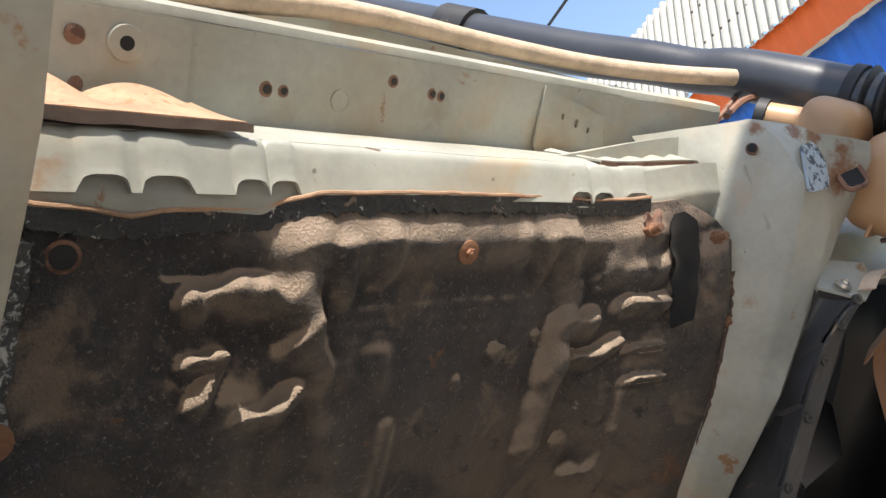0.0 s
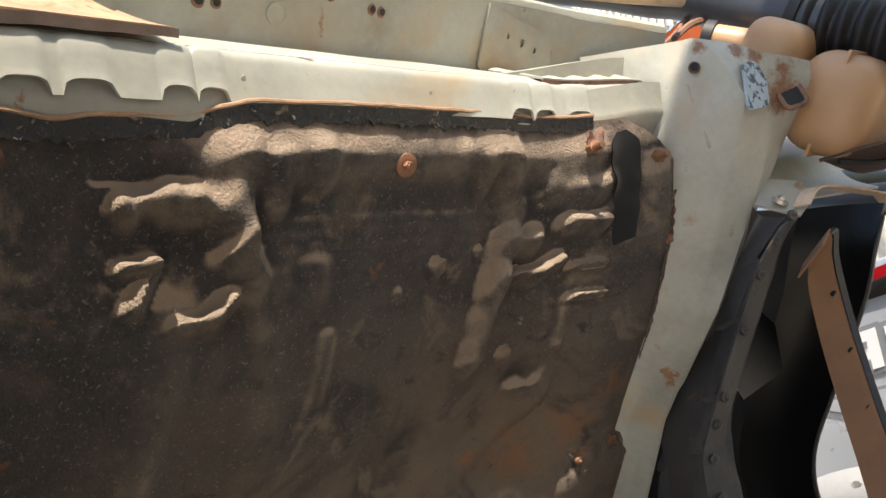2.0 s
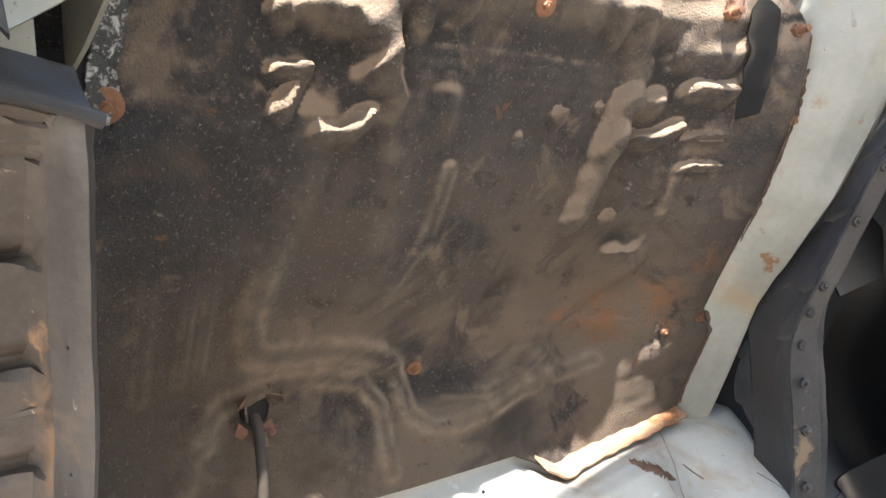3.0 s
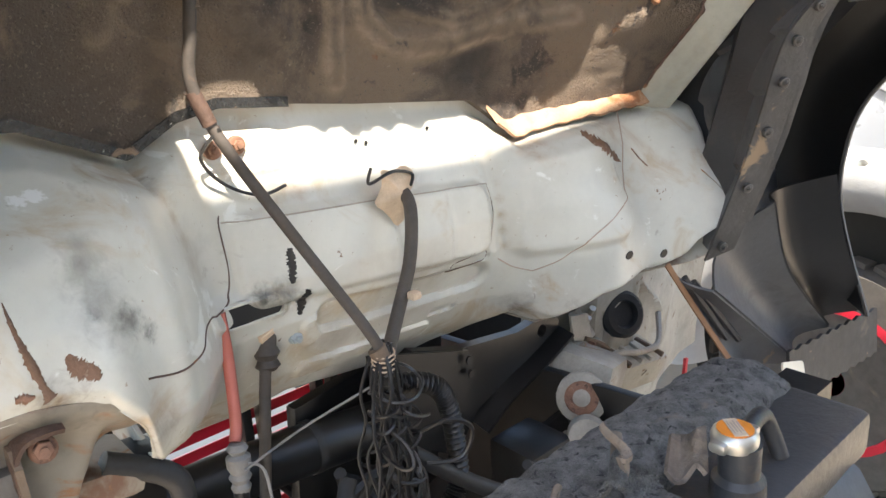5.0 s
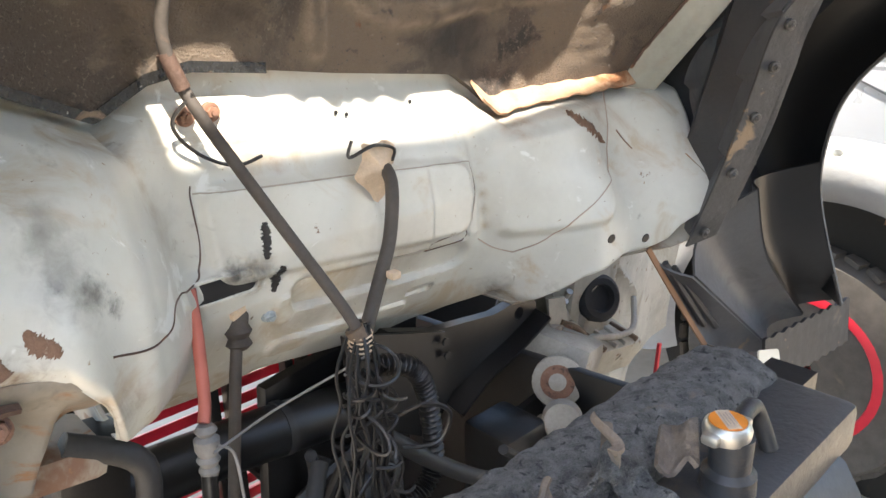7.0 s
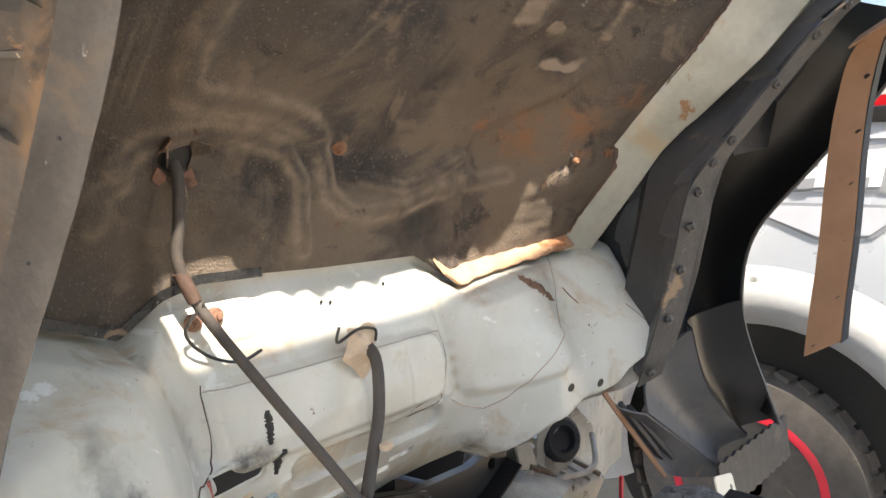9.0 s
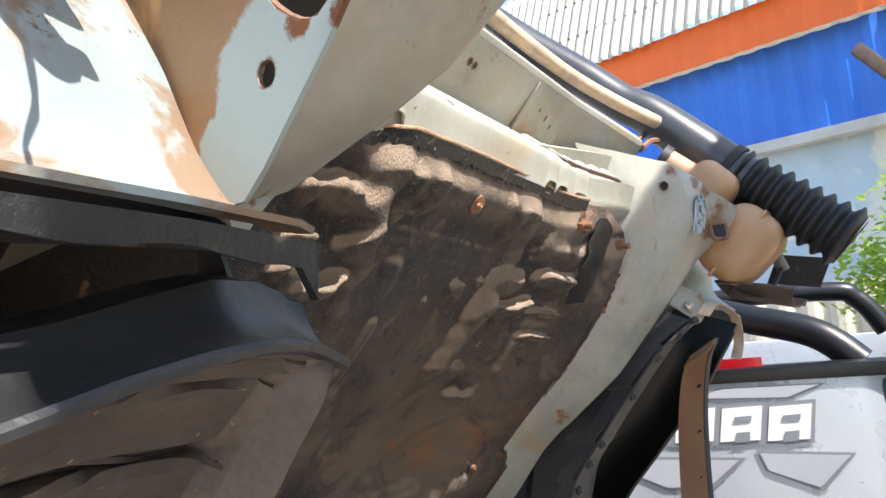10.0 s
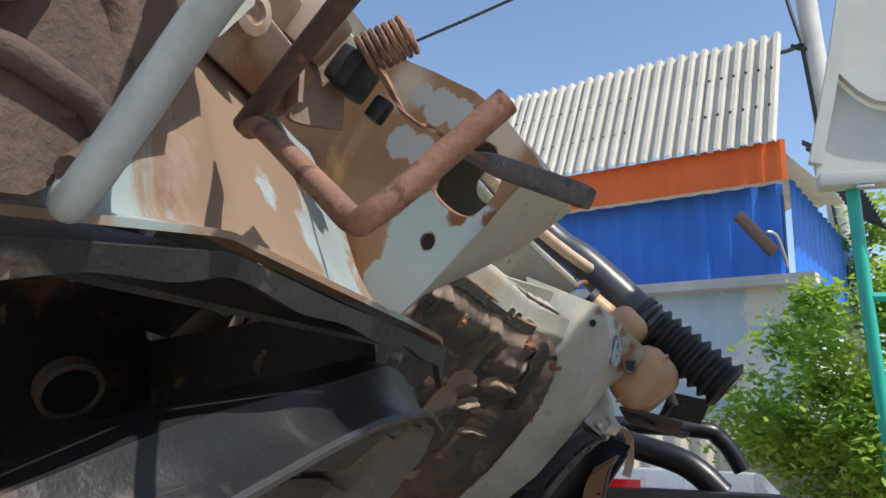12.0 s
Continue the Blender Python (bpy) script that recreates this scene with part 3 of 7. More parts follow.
def hole(parent, c, n, r, name="hole", material="black", rim="rust"):
    """A hole drawn flat: a black disc for its shaded depth and a raised rim."""
    bm = disc_ring(c, n, ((r * 1.25, -0.002), (r * 1.25, 0.0012), (r, 0.0016), (r * 0.9, 0.0008)), 16)
    o = part(name, bm, rim, parent)
    bm = disc_ring(c, n, ((r * 0.92, -0.001), (r * 0.92, 0.0019)), 16)
    part("hole_shade", bm, material, o)
    return o


# ---- setting ----
def corrugated(o, along, up, length, height, pitch, depth, thick=0.004, per=4):
    """A ribbed sheet metal wall standing at o."""
    o, along, up = Vector(o), Vector(along).normalized(), Vector(up).normalized()
    w = along.cross(up).normalized()
    n = int(length / pitch * per)

    def fn(u, v):
        k = round(u * n) % per
        return o + along * (u * length) + up * (v * height) + w * (depth if 0 < k <= per // 2 else 0.0)
    return grid(fn, n, 1, thick)


GROUND = -0.21
bm = grid(lambda u, v: (-300 + 600 * u, -300 + 600 * v, GROUND), 4, 4)
tagged(link("ground", bm, "ground"), "dusty grey-brown yard of worn concrete", "ground", kind="structure")

# a metal shed with a blue front, an orange fascia and a pale roof
SH = Matrix.Translation((7.0, -0.78, 0)) @ Matrix.Rotation(radians(-17), 4, "Z")


def sh(x, y, z):
    return SH @ Vector((x, y, z))


AX, AY, AZ = (SH.to_3x3() @ Vector(v) for v in ((1, 0, 0), (0, 1, 0), (0, 0, 1)))
shed = thing("shed", SH.translation, "corrugated metal shed with blue front and orange fascia", "shed")
part("blue_wall", corrugated(sh(-0.06, 0.06, 2.93), AY, AZ, 9, 1.0, 0.24, -0.03), "blue", shed, "blue ribbed sheet wall", False)
part("side_wall", corrugated(sh(4.0, -0.03, 2.98), -AX, AZ, 4.0, 1.0, 0.30, 0.03), "blue", shed, smooth=False)
part("fascia", corrugated(sh(-0.30, -0.04, 3.90), AY, AZ, 9.2, 0.42, 0.18, -0.015), "orange", shed, "orange ribbed fascia", False)
# upright parapet of ribbed sheets, each lapped over the next
for k in range(8):
    o = part("parapet_sheet", corrugated(sh(-0.40 - 0.012 * (k % 2), 0.02 + 0.78 * k, 4.27 + 0.012 * (k % 3)), AY, AZ + AX * 0.45, 0.80, 1.58, 0.130, -0.055, 0.004, 6), "roof", shed, "pale weathered corrugated sheet", False)
    for h in (0.46, 0.96):
        for q in range(6):
            part("fixing", box(sh(-0.463 + 0.45 * h, 0.09 + 0.78 * k + 0.13 * q, 4.27 + h), (0.02, 0.028, 0.028), SH.to_3x3(), 0.004), "bracket", o)
part("roof", corrugated(sh(-0.20, 0.06, 4.30), AY, AX + AZ * 0.1, 9.2, 4.4, 0.25, 0.04), "roof", shed, "low roof behind the parapet", False)
bm = corrugated(sh(-0.3, -0.2, 4.28), AX, -AY * 0.8 - AZ * 0.55, 3.4, 0.45, 0.2, 0.03)
part("side_awning", bm, "awning", shed, "dark sagging sheet at the gable", False)
part("lintel", box(sh(-0.06, 4.4, 2.93), (0.25, 9.2, 0.10), SH.to_3x3()), "pole", shed)
part("lower_wall", box(sh(0.12, 4.4, 1.45), (0.2, 9.0, 2.9), SH.to_3x3()), "oldwall", shed, "weathered wall with peeling pale blue paint")
part("door_frame", box(sh(-0.02, 0.12, 3.4), (0.1, 0.10, 0.84), SH.to_3x3()), "rubber", shed)
fl = thing("floodlight", (6.6, -0.4, 3.2), "small dull brown-grey floodlight on a bent arm", "lamp")
part("lamp_body", box((6.6, -0.40, 3.34), (0.10, 0.11, 0.50), Euler((radians(-38), 0, 0)).to_matrix(), 0.012), "bracket", fl)
part("arm", tube([(6.62, -0.50, 3.36), (6.7, -0.60, 3.32), (6.9, -0.70, 3.05)], 0.015, 8), "steel", fl)
bm = corrugated((5.6, -4, GROUND), (0.0, 1, 0), (0, 0, 1), 9, 1.55 - GROUND, 0.2, 0.03)
tagged(link("fence", bm, "fence", smooth=False), "cream corrugated sheet fence", "fence", kind="structure")

# bush
def leafy(name, centre, radii, count, label, seed, size=0.09):
    rng = random.Random(seed)
    t = thing(name, (centre[0], centre[1], 0), label, "bush")
    bm = bmesh.new()
    for k in range(7):
        a = rng.uniform(0, 6.28)
        top = Vector(centre) + Vector((math.cos(a) * radii[0] * 0.5, math.sin(a) * radii[1] * 0.5, rng.uniform(-0.1, 0.5) * radii[2]))
        tube([(centre[0] + rng.uniform(-.1, .1), centre[1] + rng.uniform(-.1, .1), 0), (centre[0] + math.cos(a) * .2, centre[1] + math.sin(a) * .2, centre[2] * 0.5), top], lambda q: 0.035 * (1 - 0.75 * q), 6, 4, bm)
    part("trunk", bm, "bark", t)
    vs, fs = [], []
    clumps = []
    for k in range(60):
        d = Vector((rng.gauss(0, 1), rng.gauss(0, 1), rng.gauss(0, 1))).normalized()
        q = rng.uniform(0.55, 1.08)
        clumps.append((Vector(centre) + Vector((d.x * radii[0], d.y * radii[1], d.z * radii[2])) * q, rng.uniform(0.16, 0.34)))
    for k in range(count):
        c, r = rng.choice(clumps)
        p = c + Vector((rng.gauss(0, r * .5), rng.gauss(0, r * .5), rng.gauss(0, r * .42)))
        if p.z < 0.05:
            continue
        n = Vector((rng.gauss(0, .6), rng.gauss(0, .6), 1)).normalized()
        s = n.orthogonal().normalized()
        s.rotate(Matrix.Rotation(rng.uniform(0, 6.28), 3, n))
        w = n.cross(s)
        L0 = size * rng.uniform(0.6, 1.2)
        b = len(vs)
        vs += [p - s * L0 * .5, p + w * L0 * .28, p + s * L0 * .5 - n * L0 * .12, p - w * L0 * .28]
        fs.append((b, b + 1, b + 2, b + 3))
    me = bpy.data.meshes.new("crown")
    me.from_pydata(vs, [], fs)
    me.materials.append(M["leaf"])
    ob = new("crown", me)
    ob.parent, ob.matrix_parent_inverse = t, t.matrix_world.inverted()
    return t


leafy("bush", (4.7, -1.15, 1.35), (0.75, 1.0, 1.25), 30000, "dense bright green leafy bush beside the shed", 4, 0.078)
leafy("tree", (10.5, -3.2, 3.0), (1.5, 1.6, 1.9), 9000, "green tree behind the shed", 9, 0.14)

# utility pole and wires
def off(p):
    e = Vector((-1.15, 0.16, 1.65))
    return e + (Vector(p) - e) * 1.6


up = thing("utility_pole", (13.4, -3, GROUND), "leaning grey concrete utility pole", "pole")
part("shaft", tube([off((8.0, -1.64, 0.4)), off((8.0, -1.40, 3.4)), off((8.0, -1.15, 7.5))], lambda q: 0.24 - 0.065 * q, 10, 2, None, True), "pole", up)
part("insulator", cyl(off((7.95, -1.25, 5.8)), off((7.95, -1.0, 5.9)), 0.048), "rubber", up)
tagged(link("overhead_wire", tube([(10.57, 0.6, 9.40), (10.57, 3.03, 8.62), (10.45, 4.74, 8.02), (10.0, 12.0, 5.6)], 0.028, 6, 8), "rubber"), "long thin black overhead wire", "wire")
for a, b, sag in (((7.95, -1.1, 5.9), (7.9, -0.82, 5.81), 0.02), ((8.0, -0.92, 7.0), (7.9, -1.12, 5.88), 0.05), ((7.95, -1.12, 5.88), (7.9, -1.35, 3.4), 0.0)):
    a, b = off(a), off(b)
    tagged(link("overhead_wire", tube([a, (a + b) / 2 - Vector((0, 0, 1.6 * sag)), b], 0.04, 6, 10), "rubber"), "thin black overhead wire at the pole", "wire")

# pale canopy of a parked vehicle with a teal post
cn = thing("canopy", (4.0, -1.1, GROUND), "pale grey canopy panel of a parked truck on a teal post", "canopy")
CZ = plate([(-0.60, 3.20), (-0.615, 3.06), (-1.6, 3.02), (-1.9, 5.0), (-0.95, 4.9), (-0.84, 4.33)], [], (4.05, 0, 0), (0, 1, 0), (0, 0, 1), -0.03)
part("panel", CZ, "canopy", cn, "", False)
part("beam", tube([(4.0, -0.60, 3.20), (4.0, -0.74, 3.80), (4.0, -0.86, 4.4), (4.0, -0.98, 5.0)], 0.055, 4, 3), "canopy", cn)
part("beam", tube([(4.0, -1.3, 3.55), (4.0, -0.98, 3.62), (4.0, -0.80, 3.82)], 0.045, 4, 3), "canopy", cn)
part("sill", box((3.95, -1.1, 3.06), (0.16, 1.0, 0.09), None, 0.012), "canopy", cn)
part("hinge", box((3.9, -0.85, 3.0), (0.06, 0.10, 0.02), None, 0.004), "steel", cn)
part("post", tube([(4.0, -0.80, 3.02), (4.0, -0.82, 2.4), (4.0, -0.87, 1.3), (4.0, -0.92, GROUND)], 0.04, 10, 4), "teal", cn, "teal painted post")
part("rail", tube([(4.0, -0.82, 2.33), (4.0, -1.9, 2.30)], 0.03, 8, 2), "teal", cn)

# unseen cargo box added behind, placed so its shadow bounds the sunlit floor strip
cb = thing("sun_block_box", (0, -2.0, 0), "plain pale box, unseen, added to block the sun", "truck body")
part("front_panel", box((0.02, -0.62, 2.025), (1.76, 0.05, 2.51)), "box", cb)
part("side_panel", box((0.9, -2.2, 2.03), (0.05, 3.1, 2.52)), "box", cb)
part("side_panel", box((-0.835, -2.2, 2.03), (0.05, 3.1, 2.52)), "box", cb)
part("roof_panel", box((0.02, -2.195, 3.285), (1.76, 3.2, 0.05)), "box", cb)
# added post, its height set only to shade the near floor corner
part("corner_post", box((-0.958, -0.62, 1.925), (0.195, 0.05, 2.31), None, 0.01), "box", cb)
part("post_stay", box((-0.88, -0.62, 1.0), (0.06, 0.04, 0.06)), "black", cb)
part("deck", box((0.02, -2.2, 0.72), (1.76, 3.2, 0.1)), "black", cb)
for x in (-0.7, 0.7):
    part("wheel", cyl((x - 0.1, -2.6, 0.14), (x + 0.1, -2.6, 0.14), 0.35, seg=28), "tyre", cb)
part("frame", box((0, -2.0, 0.55), (0.8, 3.4, 0.24)), "black", cb)
# box turned slightly to set the slope of its shadow edge
PIV = Vector((-0.84, -0.62, 0))
cb.matrix_world = Matrix.Translation(PIV) @ Matrix.Rotation(radians(-3.5), 4, "Z") @ Matrix.Translation(-PIV) @ cb.matrix_world


# ---- the tilted cab ----
PZ = (1.0, 1.12, 1.25, 1.38, 1.45, 1.52, 1.58, 1.647, 1.70, 1.75, 1.80, 1.9)
PY = (0.935, 0.930, 0.925, 0.895, 0.822, 0.748, 0.692, 0.634, 0.590, 0.552, 0.508, 0.44)
BX = (-0.6, -0.504, -0.45, -0.346, -0.289, -0.24, -0.135, -0.05, 0.154, 0.19, 0.228, 0.332, 0.5)
BZ = (1.26, 1.253, 1.248, 1.200, 1.232, 1.241, 1.230, 1.219, 1.198, 1.175, 1.147, 1.159, 1.172)


def ypad(x, z):
    far = lerp(z, (1.12, 1.3, 1.45, 1.6, 1.72, 1.8), (0.03, 0.15, 0.14, 0.13, 0.10, 0.05))
    back = 0.022 * sm(-0.16, -0.22, x) * sm(1.64, 1.76, z)
    return lerp(z + 0.085 * x, PZ, PY) - far * sm(0.22, 0.5, x) - 0.035 * sm(-0.36, -0.52, x) + back


FLZ = (0.70, 0.76, 0.82, 0.88, 0.93, 0.97, 1.03, 1.1, 1.2, 1.3)
FLY = (1.10, 1.05, 0.995, 0.94, 0.91, 0.89, 0.886, 0.90, 0.935, 0.95)


def yris(x, z):
    y = lerp(z, FLZ, FLY)
    y -= 0.06 * sm(0.12, 0.36, x) + 0.05 * sm(0.2, 0.36, x) * sm(1.08, 0.94, z)
    y -= sm(0.40, 0.53, x) * lerp(z, (0.93, 1.0, 1.15, 1.3), (0.12, 0.11, 0.03, 0.0))
    y -= sm(0.16, 0.34, x) * lerp(z, (0.76, 0.82, 0.88, 0.93, 0.97), (0.16, 0.105, 0.05, 0.02, 0))
    y -= (0.10 * sm(-0.26, -0.38, x) + 0.45 * min(0.16, max(0.0, -0.36 - x))) * (0.25 + 0.75 * sm(1.27, 1.15, z)) * sm(0.86, 0.93, z)
    return y


cab = thing("truck_cab", (0, 0.9, 0.9), "pale green-white light truck cab tilted forward", "truck cab")

# floor panel: the upright toe board with its pressed steps
RBX = (-0.62, -0.52, -0.46, -0.43, -0.408, -0.385, -0.30, -0.225, -0.165, 0.006, 0.095, 0.17, 0.211, 0.235, 0.27, 0.318, 0.434, 0.476, 0.512, 0.56)
RBZ = (1.045, 1.045, 1.025, 0.985, 0.90, 0.83, 0.80, 0.797, 0.812, 0.775, 0.766, 0.775, 0.808, 0.832, 0.815, 0.860, 0.885, 0.902, 0.93, 0.97)
# pressed fields of the toe board: middle, half sizes, height, tilt, corner softness
PRESS = ((-0.055, 1.045, 0.208, 0.060, 0.010, -0.085, 0.03), (0.285, 1.035, 0.105, 0.085, 0.012, 0.10, 0.05), (0.0, 0.945, 0.165, 0.028, -0.013, -0.10, 0.03), (0.02, 1.04, 0.05, 0.062, 0.004, -0.085, 0.02), (-0.255, 1.010, 0.060, 0.020, 0.007, -0.15, 0.02), (0.11, 0.966, 0.040, 0.010, -0.004, 0.08, 0.008),
         (0.09, 0.884, 0.030, 0.007, -0.006, -0.12, 0.007), (-0.232, 1.185, 0.075, 0.030, 0.004, -0.06, 0.02), (-0.05, 0.865, 0.13, 0.020, 0.008, -0.10, 0.02), (-0.165, 0.945, 0.018, 0.026, 0.006, 0.0, 0.015))


def press(x, z):
    d = 0.0
    for cx, cz, w, h, a, tilt, r in PRESS:
        e = math.hypot(max(0, abs(x - cx) - w + r), max(0, abs(z - cz - tilt * (x - cx)) - h + r))
        d += a * sm(r, r * 0.62, e)
    # valleys: beside the far field, and at the foot of the near corner
    d -= 0.009 * math.exp(-((x - 0.170 - 0.10 * (1.05 - z)) / 0.011) ** 2) * sm(0.94, 0.97, z) * sm(1.14, 1.10, z)
    d -= 0.014 * math.exp(-((x + 0.300 + 0.30 * (z - 1.05)) / 0.022) ** 2) * sm(1.0, 1.04, z)
    d += 0.016 * math.exp(-((x + 0.448) / 0.03) ** 2) * sm(1.13, 1.05, z)
    return d


def toe(u, v):
    x = -0.62 + 1.18 * u
    zb = lerp(x, RBX, RBZ)
    z = 1.29 + (zb - 1.29) * v
    x += (lerp(z, (0.944, 1.013, 1.09, 1.15, 1.29), (0.50, 0.535, 0.590, 0.615, 0.62)) - 0.56) * sm(0.42, 0.56, x)
    y = yris(x, z) - press(x, z)
    zp = lerp(x, BX, BZ)
    k = sm(zp - 0.035, zp - 0.005, z)
    y = y * (1 - k) + max(y, ypad(x, z) + 0.016) * k
    y += 0.08 * sm(1.13, 1.20, z) * sm(0.44, 0.50, x)
    y += (0.010 + 0.025 * sm(-0.42, -0.36, x)) * sm(zb + 0.028, zb, z) ** 2 + 0.018 * sm(0.97, 1.0, u) ** 2
    return x, y + 0.0012 * noise.noise((x * 22, z * 22, 5)), z


part("toe_board", grid(toe, 340, 150, 0.004), "floor", cab, "pale painted floor panel with stains")
part("toe_end", grid(lambda u, v: Vector(toe(1.0, 0.25 + 0.75 * u)) + Vector((0.01 * v, 0.16 * v, 0.0)), 40, 6, 0.004), "floor", cab)


def under(u, v):
    x = -0.42 + 0.96 * u
    zb = lerp(x, RBX, RBZ)
    y = yris(x, zb) + 0.036
    return x, y + 0.50 * v, zb - 0.004 - 0.16 * v * v + 0.2 * v


part("floor_underside", grid(under, 60, 10, 0.004), "floor_dark", cab)


def corner_low(u, v):
    x = -0.63 + (0.205 - 0.055 * v) * u
    zb = lerp(x, RBX, RBZ)
    y = yris(x, zb) - press(x, zb) + 0.008 + 0.030 * sm(0.0, 0.5, v) + 0.05 * sm(0.86, 1.0, u) * (0.3 + v)
    return x, y + 0.004 * noise.noise((x * 16, v * 3, 2)), zb + 0.006 - 0.105 * v + 0.010 * math.sin(u * 5) * v


part("corner_box", grid(corner_low, 40, 24, 0.004), "floor_rust", cab, "dusty rusty lower corner of the floor")


# rear cross rail under the back wall
def zr(x):
    return 1.800 - 0.085 * x


def yr(x):
    return 0.505 - 0.045 * x - 0.05 * sm(0.3, 0.48, x)


ARCS = ((-0.372, -0.335), (-0.325, -0.285), (-0.245, -0.215), (-0.212, -0.183), (0.205, 0.245), (0.25, 0.29), (0.315, 0.365))


def cut(x):
    return max(0.012 * math.sqrt(max(0.0, 1 - ((2 * x - a - b) / (b - a)) ** 4)) if a < x < b else 0.0 for a, b in ARCS)


def railsheet(prof, x0, x1, n, th, wob=0.0, lower=None, far=1.0):
    def fn(u, v):
        x = x0 + (x1 - x0) * u
        k = v * (len(prof) - 1)
        i = min(int(k), len(prof) - 2)
        dy = prof[i][0] + (prof[i + 1][0] - prof[i][0]) * (k - i)
        dz = prof[i][1] + (prof[i + 1][1] - prof[i][1]) * (k - i)
        if lower:
            e = lower(x)
            dz += e * (1 - v)
            dy -= 0.6 * e * (1 - v)
        end = sm(0.44, 0.62, x) if far == 0 else 0.0
        return x, yr(x) + 0.05 * sm(0.3, 0.48, x) * (1 - far) - 0.07 * end + dy + wob * noise.noise((x * 9, dz * 9, 0)), zr(x) + dz - 0.06 * end
    return grid(fn, n, (len(prof) - 1) * 2, th)


part("rail_flange", railsheet(((0.045, -0.03), (0.0055, 0.002), (0.002, 0.016), (-0.009, 0.044)), -0.5, 0.49, 60, 0.002), "paint", cab, "pale lower flange")
part("cross_rail", railsheet(((0, 0.004), (-0.003, 0.014), (-0.013, 0.042), (-0.014, 0.048), (-0.011, 0.054)), -0.5, 0.49, 300, 0.003, 0.002, cut, 0.4), "paint", cab, "pale pressed cross rail with scalloped lower edge")
part("rail_ledge", railsheet(((-0.012, 0.053), (0.006, 0.073), (0.06, 0.115), (0.088, 0.132)), -0.5, 0.455, 60, 0.003, 0.002, None, 0.4), "paint", cab, "sunlit ledge")
part("rear_plate", railsheet(((0.115, 0.098), (0.087, 0.128), (0.075, 0.145), (0.016, 0.205)), -0.5, 0.60, 60, 0.003, 0.002, None, 0.0), "paint", cab, "pale plate with rusty slots")
part("top_flange", railsheet(((0.016, 0.205), (0.012, 0.211), (0.022, 0.225), (0.066, 0.262)), -0.5, 0.60, 30, 0.003, 0.0, None, 0.0), "paint", cab)
# back wall, side walls and roof close the cab
B0, BD = Vector((0, 0.57, 2.062)), Vector((0, 0.74, 0.67))
part("back_wall", grid(lambda u, v: B0 + Vector((-0.55 + 1.15 * u, 0, -0.085 * (-0.55 + 1.15 * u))) + BD * 1.5 * v, 8, 8, 0.02), "paint", cab)
# the rest of the shell, tipped forward
SP = [(0.78, 2.10), (1.62, 2.99), (1.74, 2.98), (2.36, 2.32), (2.30, 2.12), (1.75, 1.10), (1.35, 1.05), (1.0, 1.30)]
for x in (-0.50, 0.54):
    part("side_wall", plate(SP, [[(1.20, 2.30), (1.62, 2.74), (2.05, 2.28), (1.72, 1.90)]], (x, 0, 0), (0, 1, 0), (0, 0, 1), 0.03), "paint", cab, "pale cab side with door opening", False)
part("roof_skin", grid(lambda u, v: (-0.50 + 1.04 * u, 1.70 + 0.66 * v + 0.02 * math.sin(v * 3.1), 2.99 - 0.68 * v + 0.03 * math.sin(v * 3.1)), 8, 8, 0.02), "paint", cab)
part("windscreen", grid(lambda u, v: (-0.49 + 1.02 * u, 2.33 - 0.32 * v, 2.22 - 0.56 * v), 6, 6, 0.006), "glass_dark", cab, "dark windscreen")
part("front_skin", grid(lambda u, v: (-0.50 + 1.04 * u, 2.02 - 0.30 * v, 1.67 - 0.58 * v), 8, 6, 0.01), "paint", cab)
part("inner_panel", grid(lambda u, v: (-0.62 + 1.2 * u, ypad(-0.62 + 1.2 * u, 1.12 + 0.75 * v) + 0.075, 1.12 + 0.75 * v), 30, 20, 0.01), "paint", cab)


# side members
MZ = (1.06, 1.25, 1.324, 1.37, 1.465, 1.586, 1.66, 1.727, 1.80, 1.90)
MX = ((0.484,) * 10, (0.496,) * 10, (0.515, 0.515, 0.517, 0.52, 0.518, 0.525, 0.53, 0.532, 0.53, 0.525), (0.54, 0.54, 0.54, 0.545, 0.535, 0.565, 0.60, 0.60, 0.59, 0.57), (0.56, 0.56, 0.555, 0.555, 0.545, 0.60, 0.67, 0.655, 0.65, 0.62),
      (0.57, 0.57, 0.565, 0.565, 0.56, 0.62, 0.69, 0.665, 0.66, 0.63))
MY = ((0.975, 0.825, 0.770, 0.725, 0.65, 0.55, 0.50, 0.475, 0.48, 0.52), (0.94, 0.79, 0.735, 0.69, 0.60, 0.495, 0.45, 0.425, 0.43, 0.47), (0.92, 0.765, 0.71, 0.66, 0.545, 0.44, 0.385, 0.337, 0.345, 0.40),
      (0.90, 0.74, 0.68, 0.63, 0.51, 0.41, 0.362, 0.333, 0.315, 0.36), (0.91, 0.75, 0.69, 0.635, 0.515, 0.415, 0.368, 0.285, 0.25, 0.30), (1.0, 0.84, 0.78, 0.73, 0.60, 0.50, 0.44, 0.33, 0.30, 0.33))


def member_far(u, v):
    k = u * 5
    i, f = min(int(k), 4), k - min(int(k), 4)
    zt = lerp(k, range(6), (1.905, 1.88, 1.842, 1.792, 1.752, 1.742))
    z = zt + (1.06 - zt) * v
    x = lerp(z, MZ, MX[i]) * (1 - f) + lerp(z, MZ, MX[i + 1]) * f
    y = lerp(z, MZ, MY[i]) * (1 - f) + lerp(z, MZ, MY[i + 1]) * f
    return x, y + 0.004 * sm(1.372, 1.366, z), z


part("side_member", grid(member_far, 40, 120, -0.004), "paint", cab, "pale box-section side member with rusty edges")


